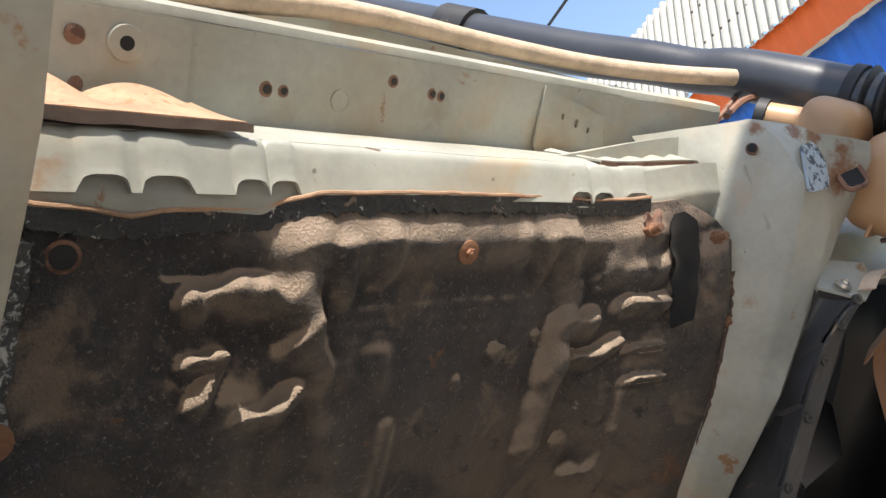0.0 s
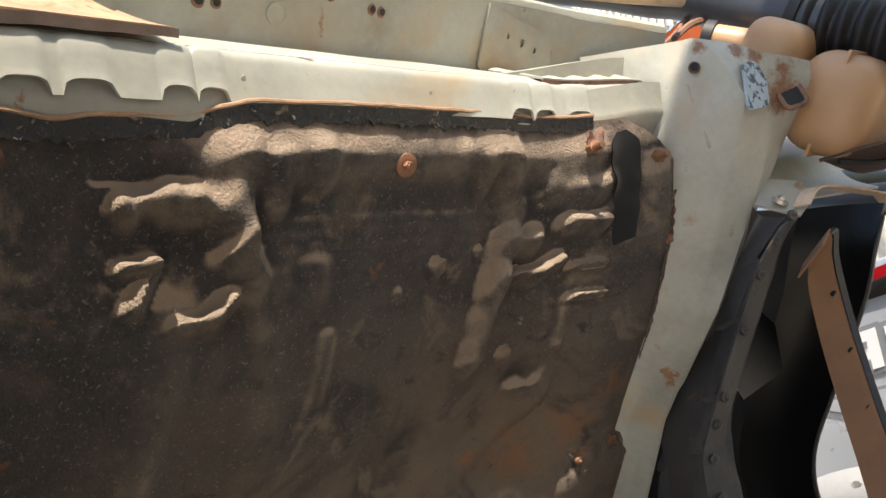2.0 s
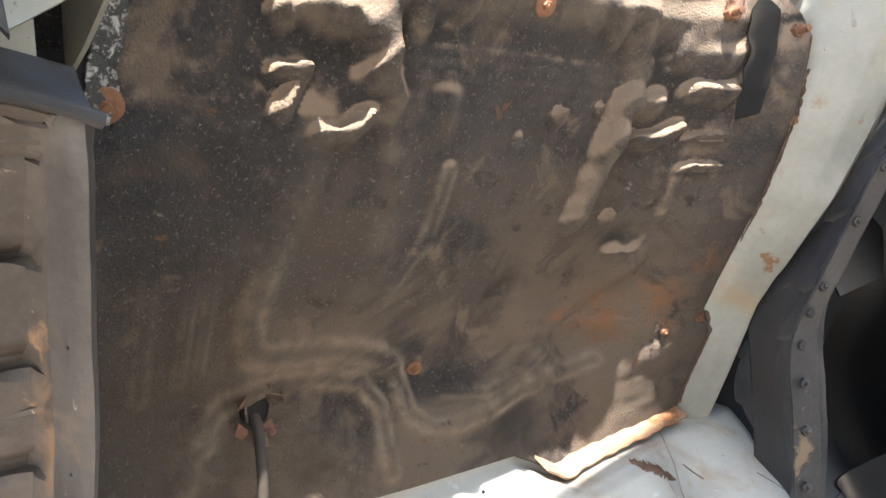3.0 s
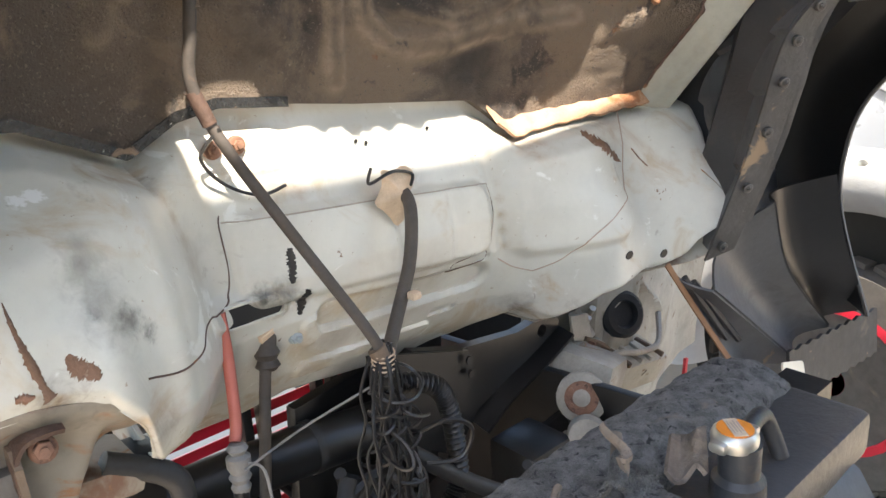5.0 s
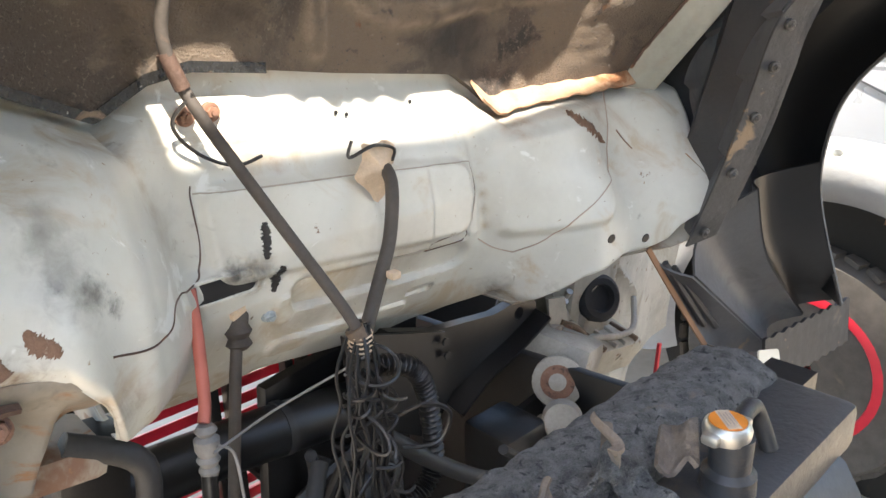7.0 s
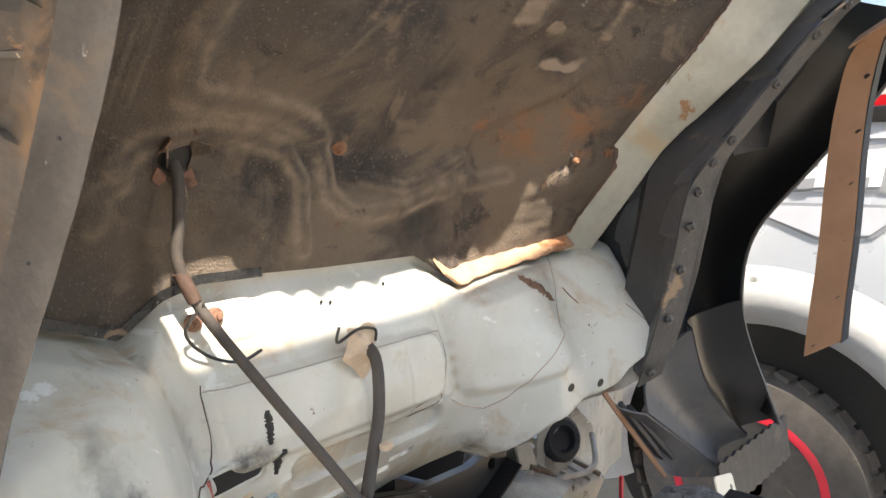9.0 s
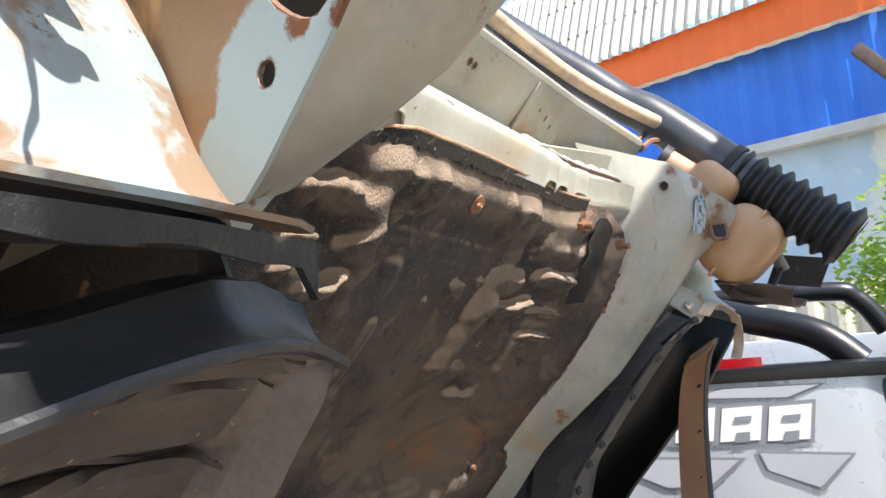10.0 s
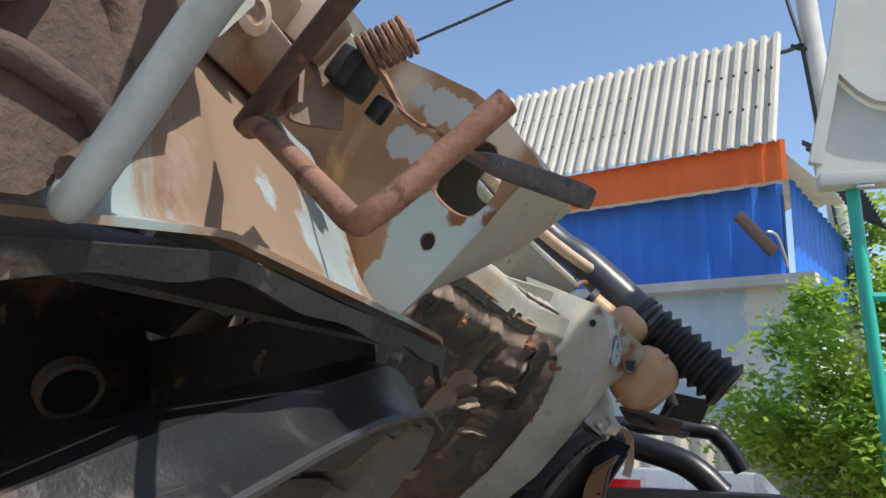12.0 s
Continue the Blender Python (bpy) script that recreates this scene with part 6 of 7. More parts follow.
part("label_band", box((-0.095, 0.366, 0.9923), (0.011, 0.027, 0.0008), Euler((0, 0, radians(-40))).to_matrix()), "putty", cap, "cream band with unreadable print")
for k in range(4):
    part("print_bar", box((-0.095 + 0.0026 * (k - 1.5) * 0.766, 0.366 - 0.0026 * (k - 1.5) * 0.643, 0.9930), (0.0008, 0.019 - 0.004 * (k % 2), 0.0004), Euler((0, 0, radians(-40))).to_matrix()), "sill", cap)
part("shroud", grid(lambda u, v: (-0.42 + 0.50 * u, 0.335 - 0.11 * v + 0.02 * math.sin(u * 9), 0.915 - 0.02 * u - 0.12 * v + 0.01 * math.sin(v * 9)), 20, 6, 0.004), "panel_grey", rad, "grey plastic fan shroud")
part("fan_ring", tube([(-0.20 + 0.24 * math.cos(a), 0.26, 0.66 + 0.24 * math.sin(a)) for a in np.linspace(0.2, 2.94, 16)], 0.012, 8, 2), "plastic", rad)
for x, y, mt in ((-0.245, 0.325, "red"), (-0.225, 0.322, "sticker_white"), (-0.205, 0.318, "red")):
    part("connector", box((x, y, 0.935), (0.012, 0.010, 0.010), None, 0.002), mt, rad)

# ---- wiring ----
loom = thing("wiring_loom", (-0.15, 0.8, 0.6), "black sleeved loom ending in tangled thin wires", "wiring")
part("sleeve", tube([(-0.260, 0.915, 1.402), (-0.264, 0.888, 1.372), (-0.272, 0.885, 1.32), (-0.276, 0.892, 1.271), (-0.255, 0.89, 1.21), (-0.21, 0.84, 1.10), (-0.163, 0.783, 0.987), (-0.15, 0.77, 0.95)], 0.0068, 10, 6), "sleeve", loom)
part("sleeve", tube([(-0.02, 0.885, 1.11), (-0.028, 0.85, 1.09), (-0.05, 0.83, 1.03), (-0.082, 0.815, 0.984), (-0.13, 0.79, 0.93)], 0.0088, 10, 6), "sleeve", loom)
part("tape_band", tube([(-0.275, 0.895, 1.262), (-0.262, 0.892, 1.225)], 0.0085, 10, 2), "steel_rust", loom, "brown tape round the sleeve")
part("tie", tube([(-0.155, 0.774, 0.958), (-0.15, 0.77, 0.945)], 0.0115, 12, 2), "cheek", loom, "brown tape round the joined sleeves")
for k in range(4):
    part("tie", tube([Vector((-0.148 + 0.002 * math.cos(q), 0.772, 0.951 - 0.006 * k)) + Vector((0.0125 * math.cos(q), 0.0125 * math.sin(q), 0.003 * math.sin(q))) for q in np.linspace(0, 6.283, 13)], 0.0012, 5, 1), "putty", loom)
part("clip", box((-0.072, 0.80, 0.992), (0.014, 0.014, 0.010), None, 0.003), "putty", loom)
part("grommet", grid(lambda u, v: Vector((-0.03, 0.878, 1.105)) + Vector(((0.028 + 0.008 * math.sin(u * 25)) * math.cos(u * 6.283) * (1 - v), -0.018 * v, (0.036 + 0.01 * math.sin(u * 19)) * math.sin(u * 6.283) * (1 - v))), 24, 5, 0.002), "putty", loom, "lump of cream sealing putty")
rng = random.Random(3)
part("loop_wire", tube([(-0.255, 0.885, 1.22), (-0.275, 0.90, 1.19), (-0.25, 0.905, 1.155), (-0.21, 0.90, 1.135), (-0.175, 0.90, 1.14)], 0.0022, 6, 8), "wire", loom)
part("loop_wire", tube([(-0.02, 0.855, 1.115), (-0.005, 0.87, 1.125), (-0.04, 0.865, 1.135), (-0.075, 0.87, 1.125), (-0.07, 0.87, 1.145)], 0.0022, 6, 8), "wire", loom)
for k in range(16):
    a, b = rng.uniform(-0.018, 0.018), rng.uniform(-0.018, 0.018)
    pts = [(-0.145 + a * .5, 0.775 + b * .5, 0.96)]
    for j in range(1, 7):
        pts.append((-0.150 + a * (1 + .25 * j) + rng.uniform(-.010, .010) - 0.004 * j, 0.775 + b + rng.uniform(-.010, .010) - 0.006 * j, 0.955 - 0.042 * j))
    part("wire", tube(pts, 0.0022, 5, 5), "wire", loom)
for k in range(11):
    c = Vector((-0.150 + rng.uniform(-.015, .02), 0.76 + rng.uniform(-.02, .01), rng.uniform(0.74, 0.90)))
    r1, r2, ph = rng.uniform(.018, .036), rng.uniform(.01, .03), rng.uniform(0, 6)
    tilt = Euler((rng.uniform(-.8, .8), rng.uniform(-.6, .6), ph)).to_matrix()
    part("coil", tube([c + tilt @ Vector((r1 * math.cos(q), r2 * math.sin(q), 0.004 * q)) for q in np.linspace(0, rng.uniform(5, 9), 14)], 0.0023, 5, 3), "wire", loom)
part("big_loop", tube([(-0.13, 0.75, 0.84), (-0.10, 0.72, 0.86), (-0.07, 0.71, 0.84), (-0.08, 0.72, 0.80), (-0.12, 0.74, 0.80)], 0.003, 6, 8), "wire", loom)

# ---- cables through the floor ----
hs = thing("brake_hose", (-0.3, 0.85, 0.6), "faded red rubber hose with grey boot", "hose")
part("hose", tube([(-0.294, 0.872, 1.02), (-0.297, 0.862, 0.97), (-0.309, 0.84, 0.905), (-0.318, 0.83, 0.885)], 0.0068, 10, 6), "hose_red", hs)
part("boot", disc_ring((-0.320, 0.826, 0.845), (0.08, 0.08, 1), ((0.008, -0.024), (0.0115, -0.014), (0.009, -0.009), (0.013, -0.002), (0.010, 0.003), (0.0135, 0.010), (0.014, 0.022), (0.0085, 0.026), (0.0125, 0.032), (0.0085, 0.038)), 18), "boot_grey", hs, "grey ribbed rubber boot")
part("rod", tube([(-0.322, 0.824, 0.83), (-0.335, 0.81, 0.74), (-0.35, 0.80, 0.62), (-0.36, 0.79, 0.45)], 0.009, 10, 5), "black", hs)
gs = thing("shift_cable", (-0.25, 0.9, 0.6), "grey cable with ribbed boot and cardboard tag", "cable")
part("cable", tube([(-0.222, 0.92, 1.0), (-0.228, 0.905, 0.95), (-0.25, 0.885, 0.88), (-0.275, 0.86, 0.80), (-0.30, 0.84, 0.70), (-0.33, 0.82, 0.55)], 0.0072, 10, 6), "sleeve", gs)
part("boot", disc_ring((-0.228, 0.905, 0.945), (0.1, 0.15, 1), ((0.010, -0.030), (0.016, -0.024), (0.012, -0.016), (0.017, -0.008), (0.013, 0.0), (0.016, 0.02)), 16), "sleeve", gs)
part("tag", box((-0.226, 0.893, 0.968), (0.034, 0.006, 0.010), Euler((0.3, -0.3, 0.2)).to_matrix(), 0.001), "putty", gs)
part("stay_wire", tube([(-0.325, 0.80, 0.865), (-0.24, 0.82, 0.87), (-0.16, 0.80, 0.895), (-0.13, 0.78, 0.915)], 0.0016, 6, 6), "boot_grey", gs)
part("stay_wire", tube([(-0.315, 0.81, 0.865), (-0.300, 0.805, 0.85), (-0.302, 0.79, 0.80), (-0.306, 0.77, 0.76), (-0.290, 0.76, 0.725), (-0.27, 0.76, 0.715)], 0.0018, 6, 6), "boot_grey", gs)
fo = part("floor_opening", plate(rrect(0, 0, 0.085, 0.024, 0.011), [], (-0.255, 0.876, 1.008), (1, 0.02, -0.03), (0, 0.15, 1), 0.004), "black", cab, "dark opening for the cables")
part("opening_rim", tube([Vector((-0.255 + a, 0.875, 1.008 + b)) for a, b in rrect(0, 0, 0.088, 0.027, 0.012) + [(0.044, 0.0), (0.044, 0.001)]], 0.0025, 6, 1), "floor", fo)
for x, z in ((-0.22, 1.193), (-0.25, 1.192)):
    bolt(cab, (x, 0.922, z), (0, -1, 0), 0.007, "rust", 0.011)
bolt(cab, (-0.186, 0.905, 0.945), (0, -0.9, -0.3), 0.008, "grey_tube", 0.011)
for x, z in ((-0.038, 1.167), (-0.053, 1.171), (0.07, 1.17)):
    part("small_hole", disc_ring((x, yris(x, z) - 0.003, z), (0, -1, 0), ((0.003, 0), (0.003, 0.001)), 8), "black", cab)
for x, y, z in ((0.335, 0.765, 0.943), (0.42, 0.757, 0.925)):
    part("edge_slot", disc_ring((x, y, z), (-0.2, -1, -0.2), ((0.008, 0), (0.007, 0.0015)), 10), "black", cab)
def on_floor(x, z, lift=0.001):
    return Vector((x, yris(x, z) - press(x, z) - lift, z))


def floor_patch(name, path, wid, mt, label):
    """A ragged flaked or sooted patch lying on the painted floor: middle line and half widths."""
    P = spline([(x, 0, z) for x, z in path], 10)
    n_ = len(P) - 1

    def fn(u, v):
        i_ = min(int(u * n_), n_ - 1)
        d = (P[i_ + 1] - P[i_]).normalized()
        w = lerp(u, [k / (len(wid) - 1) for k in range(len(wid))], wid)
        side = (v - 0.5) * 2
        w *= 1 + 0.7 * noise.noise((u * 26, side * 2, path[0][0] * 50)) + 0.3 * noise.noise((u * 70, side * 3, path[0][1] * 50))
        q = P[i_].lerp(P[i_ + 1], u * n_ - i_) + Vector((-d.z, 0, d.x)) * side * w
        return on_floor(q.x, q.z, 0.0012 - 0.0016 * abs(side) ** 3)
    return part(name, grid(fn, 60, 6), mt, cab, label)


floor_patch("flaked_scratch", ((-0.519, 1.138), (-0.517, 1.115), (-0.513, 1.092), (-0.508, 1.068), (-0.505, 1.055)), (0.0005, 0.0022, 0.0030, 0.0042, 0.0035, 0.006), "flake", "long rusty scratch")
floor_patch("flaked_patch", ((-0.484, 1.082), (-0.480, 1.072), (-0.472, 1.064), (-0.464, 1.056)), (0.002, 0.011, 0.012, 0.004), "flake", "brown flaked patch")
floor_patch("flaked_patch", ((-0.530, 1.066), (-0.516, 1.063)), (0.002, 0.004, 0.001), "rust", "small rusty chip")
floor_patch("flaked_patch", ((0.328, 1.133), (0.350, 1.113), (0.376, 1.096), (0.405, 1.072)), (0.001, 0.009, 0.012, 0.011, 0.001), "flake", "leaf-shaped brown flaked patch")
floor_patch("soot_mark", ((-0.190, 1.068), (-0.192, 1.045), (-0.196, 1.026)), (0.003, 0.0065, 0.006, 0.003), "black_mud", "black sooty bar")
floor_patch("soot_mark", ((-0.174, 1.012), (-0.180, 0.995), (-0.184, 0.978)), (0.005, 0.008, 0.003), "black_mud", "black sooty triangle")
for path, mt in ((((-0.262, 1.120), (-0.266, 1.105), (-0.267, 1.058), (-0.275, 1.030), (-0.292, 1.022), (-0.330, 1.030), (-0.345, 1.012), (-0.385, 1.015), (-0.42, 1.03)), "steel_rust"), (((0.231, 0.922), (0.262, 0.940), (0.292, 0.975), (0.339, 1.005), (0.385, 1.03), (0.409, 1.069), (0.418, 1.11), (0.425, 1.155)), "sill"),
                 (((0.231, 0.922), (0.20, 0.935), (0.172, 0.955)), "sill"), (((-0.262, 1.112), (-0.159, 1.104), (0.0, 1.092), (0.14, 1.079), (0.155, 1.07), (0.158, 1.04), (0.15, 0.99)), "floor_dark"), (((0.43, 1.09), (0.445, 1.06)), "rust"), (((0.505, 0.98), (0.515, 1.01), (0.508, 1.05)), "floor_rust")):
    part("seam_line", tube([on_floor(q.x, q.z, -0.0002) for q in spline([(a_, 0, b_) for a_, b_ in path], 8)], 0.0012, 6, 1, None, True), mt, cab, "thin panel seam")
part("oval_patch", tube([on_floor(0.111 + a, 0.966 + b + 0.09 * a, 0.0) for a, b in rrect(0, 0, 0.072, 0.018, 0.008) + [(0.036, 0.0)]], 0.0011, 6, 1), "steel_rust", cab)

# ---- chassis front ----
ch = thing("chassis_front", (0, 1.1, -0.2), "black chassis members, hoses and steering parts", "chassis")
part("cross_tube", tube([(-0.62, 0.90, 0.79), (-0.416, 0.98, 0.748), (-0.196, 0.98, 0.735), (0.102, 0.98, 0.700), (0.5, 1.10, 0.60)], 0.038, 16, 5), "gloss", ch)
part("tube_band", tube([(-0.150, 0.98, 0.731), (-0.138, 0.98, 0.730)], 0.0405, 16, 2), "rubber", ch)
part("left_rail", box((-0.42, 1.2, 0.35), (0.08, 1.6, 0.20), None, 0.01), "black", ch)
part("right_rail", box((0.42, 1.2, 0.35), (0.08, 1.6, 0.20), None, 0.01), "black", ch)
part("front_beam", box((0, 1.42, 0.10), (1.5, 0.07, 0.12), None, 0.01), "black", ch)
# made-up black tray and side sheets that darken the bay and hide lit ground
part("under_tray", box((0.25, 0.95, 0.10), (0.9, 0.9, 0.02)), "black", ch)
part("side_screen", box((0.30, 1.10, 0.40), (0.02, 0.80, 0.60), Euler((0, 0, 0.12)).to_matrix(), 0.006), "black", ch)
part("side_screen", box((-0.52, 1.30, 0.36), (0.46, 0.03, 1.0), Euler((0, 0, 0.1)).to_matrix(), 0.006), "black", ch)
part("side_screen", box((0.70, 1.36, 0.30), (0.62, 0.03, 0.9), None, 0.006), "black", ch)
part("cross_beam", box((0.10, 0.90, 0.42), (1.0, 0.08, 0.12), None, 0.012), "black", ch)
AP = [(0.032, 0.831), (0.126, 0.800), (0.266, 0.782), (0.345, 0.790), (0.378, 0.770), (0.374, 0.745), (0.264, 0.711), (0.164, 0.675), (0.133, 0.639), (0.094, 0.62), (0.03, 0.66), (-0.03, 0.72), (-0.04, 0.80)]
sa = part("support_arm", plate(AP, [circle(0.33, 0.763, 0.012)], (0, 0.945, 0), (1, 0, 0), (0, 0, 1), 0.02), "gloss", ch, "black welded support bracket")
part("arm_flange", ribbon([(0.378, 0.935, 0.755), (0.30, 0.935, 0.722), (0.22, 0.935, 0.695), (0.150, 0.935, 0.655)], (0, 0.05, 0.01), 0.006, 5), "gloss", sa)
part("arm_plate", plate([(-0.06, 0.86), (0.135, 0.80), (0.13, 0.70), (-0.05, 0.66)], [], (0, 0.93, 0), (1, 0, 0), (0, 0, 1), 0.008), "gloss", sa)
for a, b in ((0.125, 0.79), (0.128, 0.765)):
    part("arm_bolt", disc_ring((a, 0.921, b), (0, -1, 0), ((0.007, 0), (0.007, 0.004)), 8), "black", sa)
# black sheet added behind the arm to fill in the bay's shade
part("dark_screen", box((0.02, 1.06, 0.62), (0.36, 0.02, 0.34), Euler((0.1, 0, 0.2)).to_matrix(), 0.004), "black", ch)
for a, b, c, r in (((-0.46, 0.81, 0.935), (-0.396, 0.80, 0.888), (-0.408, 0.80, 0.80), 0.013), ((-0.426, 0.80, 0.81), (-0.377, 0.80, 0.81), (-0.34, 0.82, 0.74), 0.012), ((-0.42, 0.76, 0.62), (-0.25, 0.80, 0.66), (-0.16, 0.86, 0.74), 0.012), ((-0.38, 0.72, 0.60), (-0.2, 0.78, 0.62), (-0.1, 0.84, 0.70), 0.012), ((-0.1, 0.8, 0.78), (0.02, 0.75, 0.68), (0.2, 0.7, 0.6), 0.012)):
    part("hose", tube([a, b, c], r, 10, 8), "rubber", ch)


def corr(t):
    return 0.0125 + 0.0022 * math.cos(t * 2 * math.pi * 46)


cp_ = spline([(-0.123, 0.79, 0.893), (-0.074, 0.78, 0.877), (-0.049, 0.78, 0.843), (-0.037, 0.78, 0.781), (-0.036, 0.78, 0.710), (-0.069, 0.78, 0.681), (-0.13, 0.78, 0.69)], 60)
part("corrugated_tube", tube(cp_, corr, 10, 1, None, True), "gloss", ch, "black corrugated cable tube")
for k in range(3):
    x = -0.10 + 0.045 * k
    part("brake_line", tube([(x, 0.98, 0.66), (x + 0.015, 0.93, 0.655), (x + 0.012, 0.90, 0.60), (x - 0.01, 0.88, 0.5)], 0.007, 8, 5), "rubber", ch)
part("pump_body", box((0.40, 0.90, 0.66), (0.14, 0.12, 0.10), Euler((0.2, 0.3, 0.4)).to_matrix(), 0.02), "alloy", ch)
part("pump_pulley", disc_ring((0.313, 0.842, 0.673), (-0.75, -0.55, 0.35), ((0.012, 0.01), (0.016, 0.008), (0.040, 0.006), (0.044, 0.004), (0.044, -0.006), (0.038, -0.010), (0.044, -0.014), (0.044, -0.020), (0.02, -0.022)), 28), "alloy", ch, "belt pulley with rusty face")
part("pulley_hub", disc_ring((0.313, 0.842, 0.673), (-0.75, -0.55, 0.35), ((0.03, 0.0062), (0.029, 0.008), (0.012, 0.0085)), 24), "rust", ch)
part("second_pulley", disc_ring((0.26, 0.79, 0.64), (-0.75, -0.55, 0.35), ((0.03, 0.0), (0.034, -0.01), (0.034, -0.03)), 24), "alloy", ch)
part("gear_case", box((0.60, 1.10, 0.62), (0.20, 0.20, 0.18), Euler((0.2, 0.2, 0.5)).to_matrix(), 0.03), "alloy", ch)
part("case_cover", box((0.52, 1.0, 0.70), (0.10, 0.02, 0.07), Euler((-0.5, 0.2, 0.5)).to_matrix(), 0.006), "alloy", ch)
for k in range(5):
    part("stud", cyl((0.47 + 0.03 * k, 0.97 + 0.012 * k, 0.70 + 0.008 * k), (0.465 + 0.03 * k, 0.955 + 0.012 * k, 0.72 + 0.008 * k), 0.007, seg=8), "steel", ch)
part("rubber_plug", disc_ring((0.66, 1.06, 0.74), (-0.5, -0.7, 0.5), ((0.045, -0.02), (0.045, 0.0), (0.036, 0.012), (0.022, 0.014), (0.018, 0.004)), 22), "rubber", ch)
def wing(u, v):
    x, z = 0.40 + 0.95 * u, 0.86 - 0.56 * v
    y = 1.02 + 0.10 * u - 0.05 * math.sin(u * 5) + 0.05 * v
    y -= 0.035 * sm(0.5, 0.54, x) * sm(0.72, 0.68, x) * sm(0.50, 0.54, z) + 0.02 * sm(0.03, 0.0, abs(x - 0.80 - 0.1 * math.sin(z * 14)))
    return x, y + 0.01 * noise.noise((x * 9, z * 9, 2)), z


part("inner_wall", grid(wing, 70, 40, 0.004), "wing", ch, "dusty pale inner wing panel")
part("plug_ring", disc_ring((0.606, 0.965, 0.70), (-0.3, -0.9, 0.3), ((0.05, -0.02), (0.05, 0.004), (0.042, 0.012), (0.03, 0.012), (0.026, 0.0)), 22), "rubber", ch, "black rubber plug")
for k in range(5):
    part("rail_block", box((0.50 + 0.055 * k, 0.945 + 0.015 * k, 0.612 - 0.022 * k), (0.045, 0.03, 0.035), Euler((0.2, 0.25 + 0.1 * (k % 2), 0.1)).to_matrix(), 0.005), ("wing", "sill", "wing", "rust", "wing")[k], ch)
    part("rail_stud", disc_ring((0.50 + 0.055 * k, 0.925 + 0.015 * k, 0.614 - 0.022 * k), (0, -1, 0.2), ((0.007, 0), (0.006, 0.006)), 8), "rust", ch)
head = part("valve_cover", box((0.60, 0.985, 0.575), (0.30, 0.10, 0.075), Euler((0.35, 0.22, 0.08)).to_matrix(), 0.014), "wing", ch, "dusty cast cover with ribs")
for k in range(6):
    part("cover_rib", box((0.49 + 0.045 * k, 0.955 + 0.004 * k, 0.625 - 0.010 * k), (0.012, 0.07, 0.030), Euler((0.35, 0.22, 0.08 + 0.2 * (k % 2))).to_matrix(), 0.003), ("alloy", "wing", "cheek")[k % 3], head)
part("fuel_pipe", tube([(0.44, 0.93, 0.655), (0.55, 0.935, 0.640), (0.64, 0.94, 0.610), (0.72, 0.95, 0.60), (0.78, 0.99, 0.64)], 0.007, 8, 6), "alloy", ch)
part("fuel_pipe", tube([(0.46, 0.95, 0.70), (0.52, 0.94, 0.66), (0.53, 0.93, 0.60), (0.50, 0.92, 0.55)], 0.006, 8, 6), "cheek", ch)
part("stay_plate", plate([(0.42, 0.76), (0.47, 0.75), (0.50, 0.62), (0.47, 0.58), (0.44, 0.62)], [circle(0.465, 0.64, 0.008)], (0, 0.95, 0), (1, 0, 0), (0, 0, 1), 0.006), "wing", ch, "pale upright stay", False)
for a_, b_ in (((0.30, 0.93, 0.50), (0.60, 0.96, 0.46)), ((0.34, 0.92, 0.46), (0.70, 0.97, 0.40))):
    part("lower_rod", tube([a_, b_], 0.006, 8, 3), "cheek", ch)
part("pump_bracket", plate([(0.16, 0.62), (0.30, 0.64), (0.33, 0.56), (0.29, 0.46), (0.20, 0.45), (0.17, 0.52)], [circle(0.25, 0.52, 0.02)], (0, 0.87, 0), (1, 0, 0), (0, 0, 1), 0.012), "black", ch, "black pump bracket", False)
for x, z in ((0.20, 0.60), (0.29, 0.60), (0.22, 0.48), (0.28, 0.48)):
    bolt(ch, (x, 0.858, z), (0, -1, 0), 0.007, "alloy", 0.010)
for k in range(5):
    a_ = k * 1.256
    part("pulley_bolt", disc_ring(Vector((0.313, 0.842, 0.673)) + Vector((-0.75, -0.55, 0.35)).normalized() * 0.008 + Vector((0.59, -0.80, 0.0)).normalized() * 0.022 * math.cos(a_) + Vector((0.23, 0.17, 0.95)) * 0.022 * math.sin(a_), (-0.75, -0.55, 0.35), ((0.005, 0.0), (0.0045, 0.004)), 6), "rust", ch)
part("red_strip", box((0.80, 0.93, 0.50), (0.010, 0.008, 0.075), Euler((0, 0.1, 0)).to_matrix(), 0.002), "red", ch)
part("black_box", box((0.20, 0.86, 0.56), (0.10, 0.10, 0.16), None, 0.01), "black", ch)
for k in range(4):
    part("bracket", box((0.10 + 0.06 * k, 0.80 + 0.03 * k, 0.52), (0.04, 0.05, 0.10), Euler((0.1 * k, 0.2, 0.3 * k)).to_matrix(), 0.006), "black" if k % 2 else "rubber", ch)
rng = random.Random(11)
for k in range(9):
    x = rng.uniform(-0.40, 0.25)
    y = rng.uniform(0.72, 1.0)
    part("hose", tube([(x, y, 0.70 + rng.uniform(-.06, .02)), (x + rng.uniform(-.12, .12), y + .05, 0.60), (x + rng.uniform(-.2, .2), y + .02, 0.50), (x + rng.uniform(-.25, .25), y - .05, 0.36)], rng.uniform(0.006, 0.014), 8, 7), "gloss" if k % 2 else "rubber", ch)
for k in range(7):
    x, y = 0.42 + 0.05 * k, 0.93 + 0.022 * k
    part("bracket", box((x, y, 0.69 - 0.02 * (k % 3)), (0.032, 0.024, 0.045), Euler((0.3 * k, 0.4, 0.5)).to_matrix(), 0.004), ("alloy", "rust", "wing")[k % 3], ch)

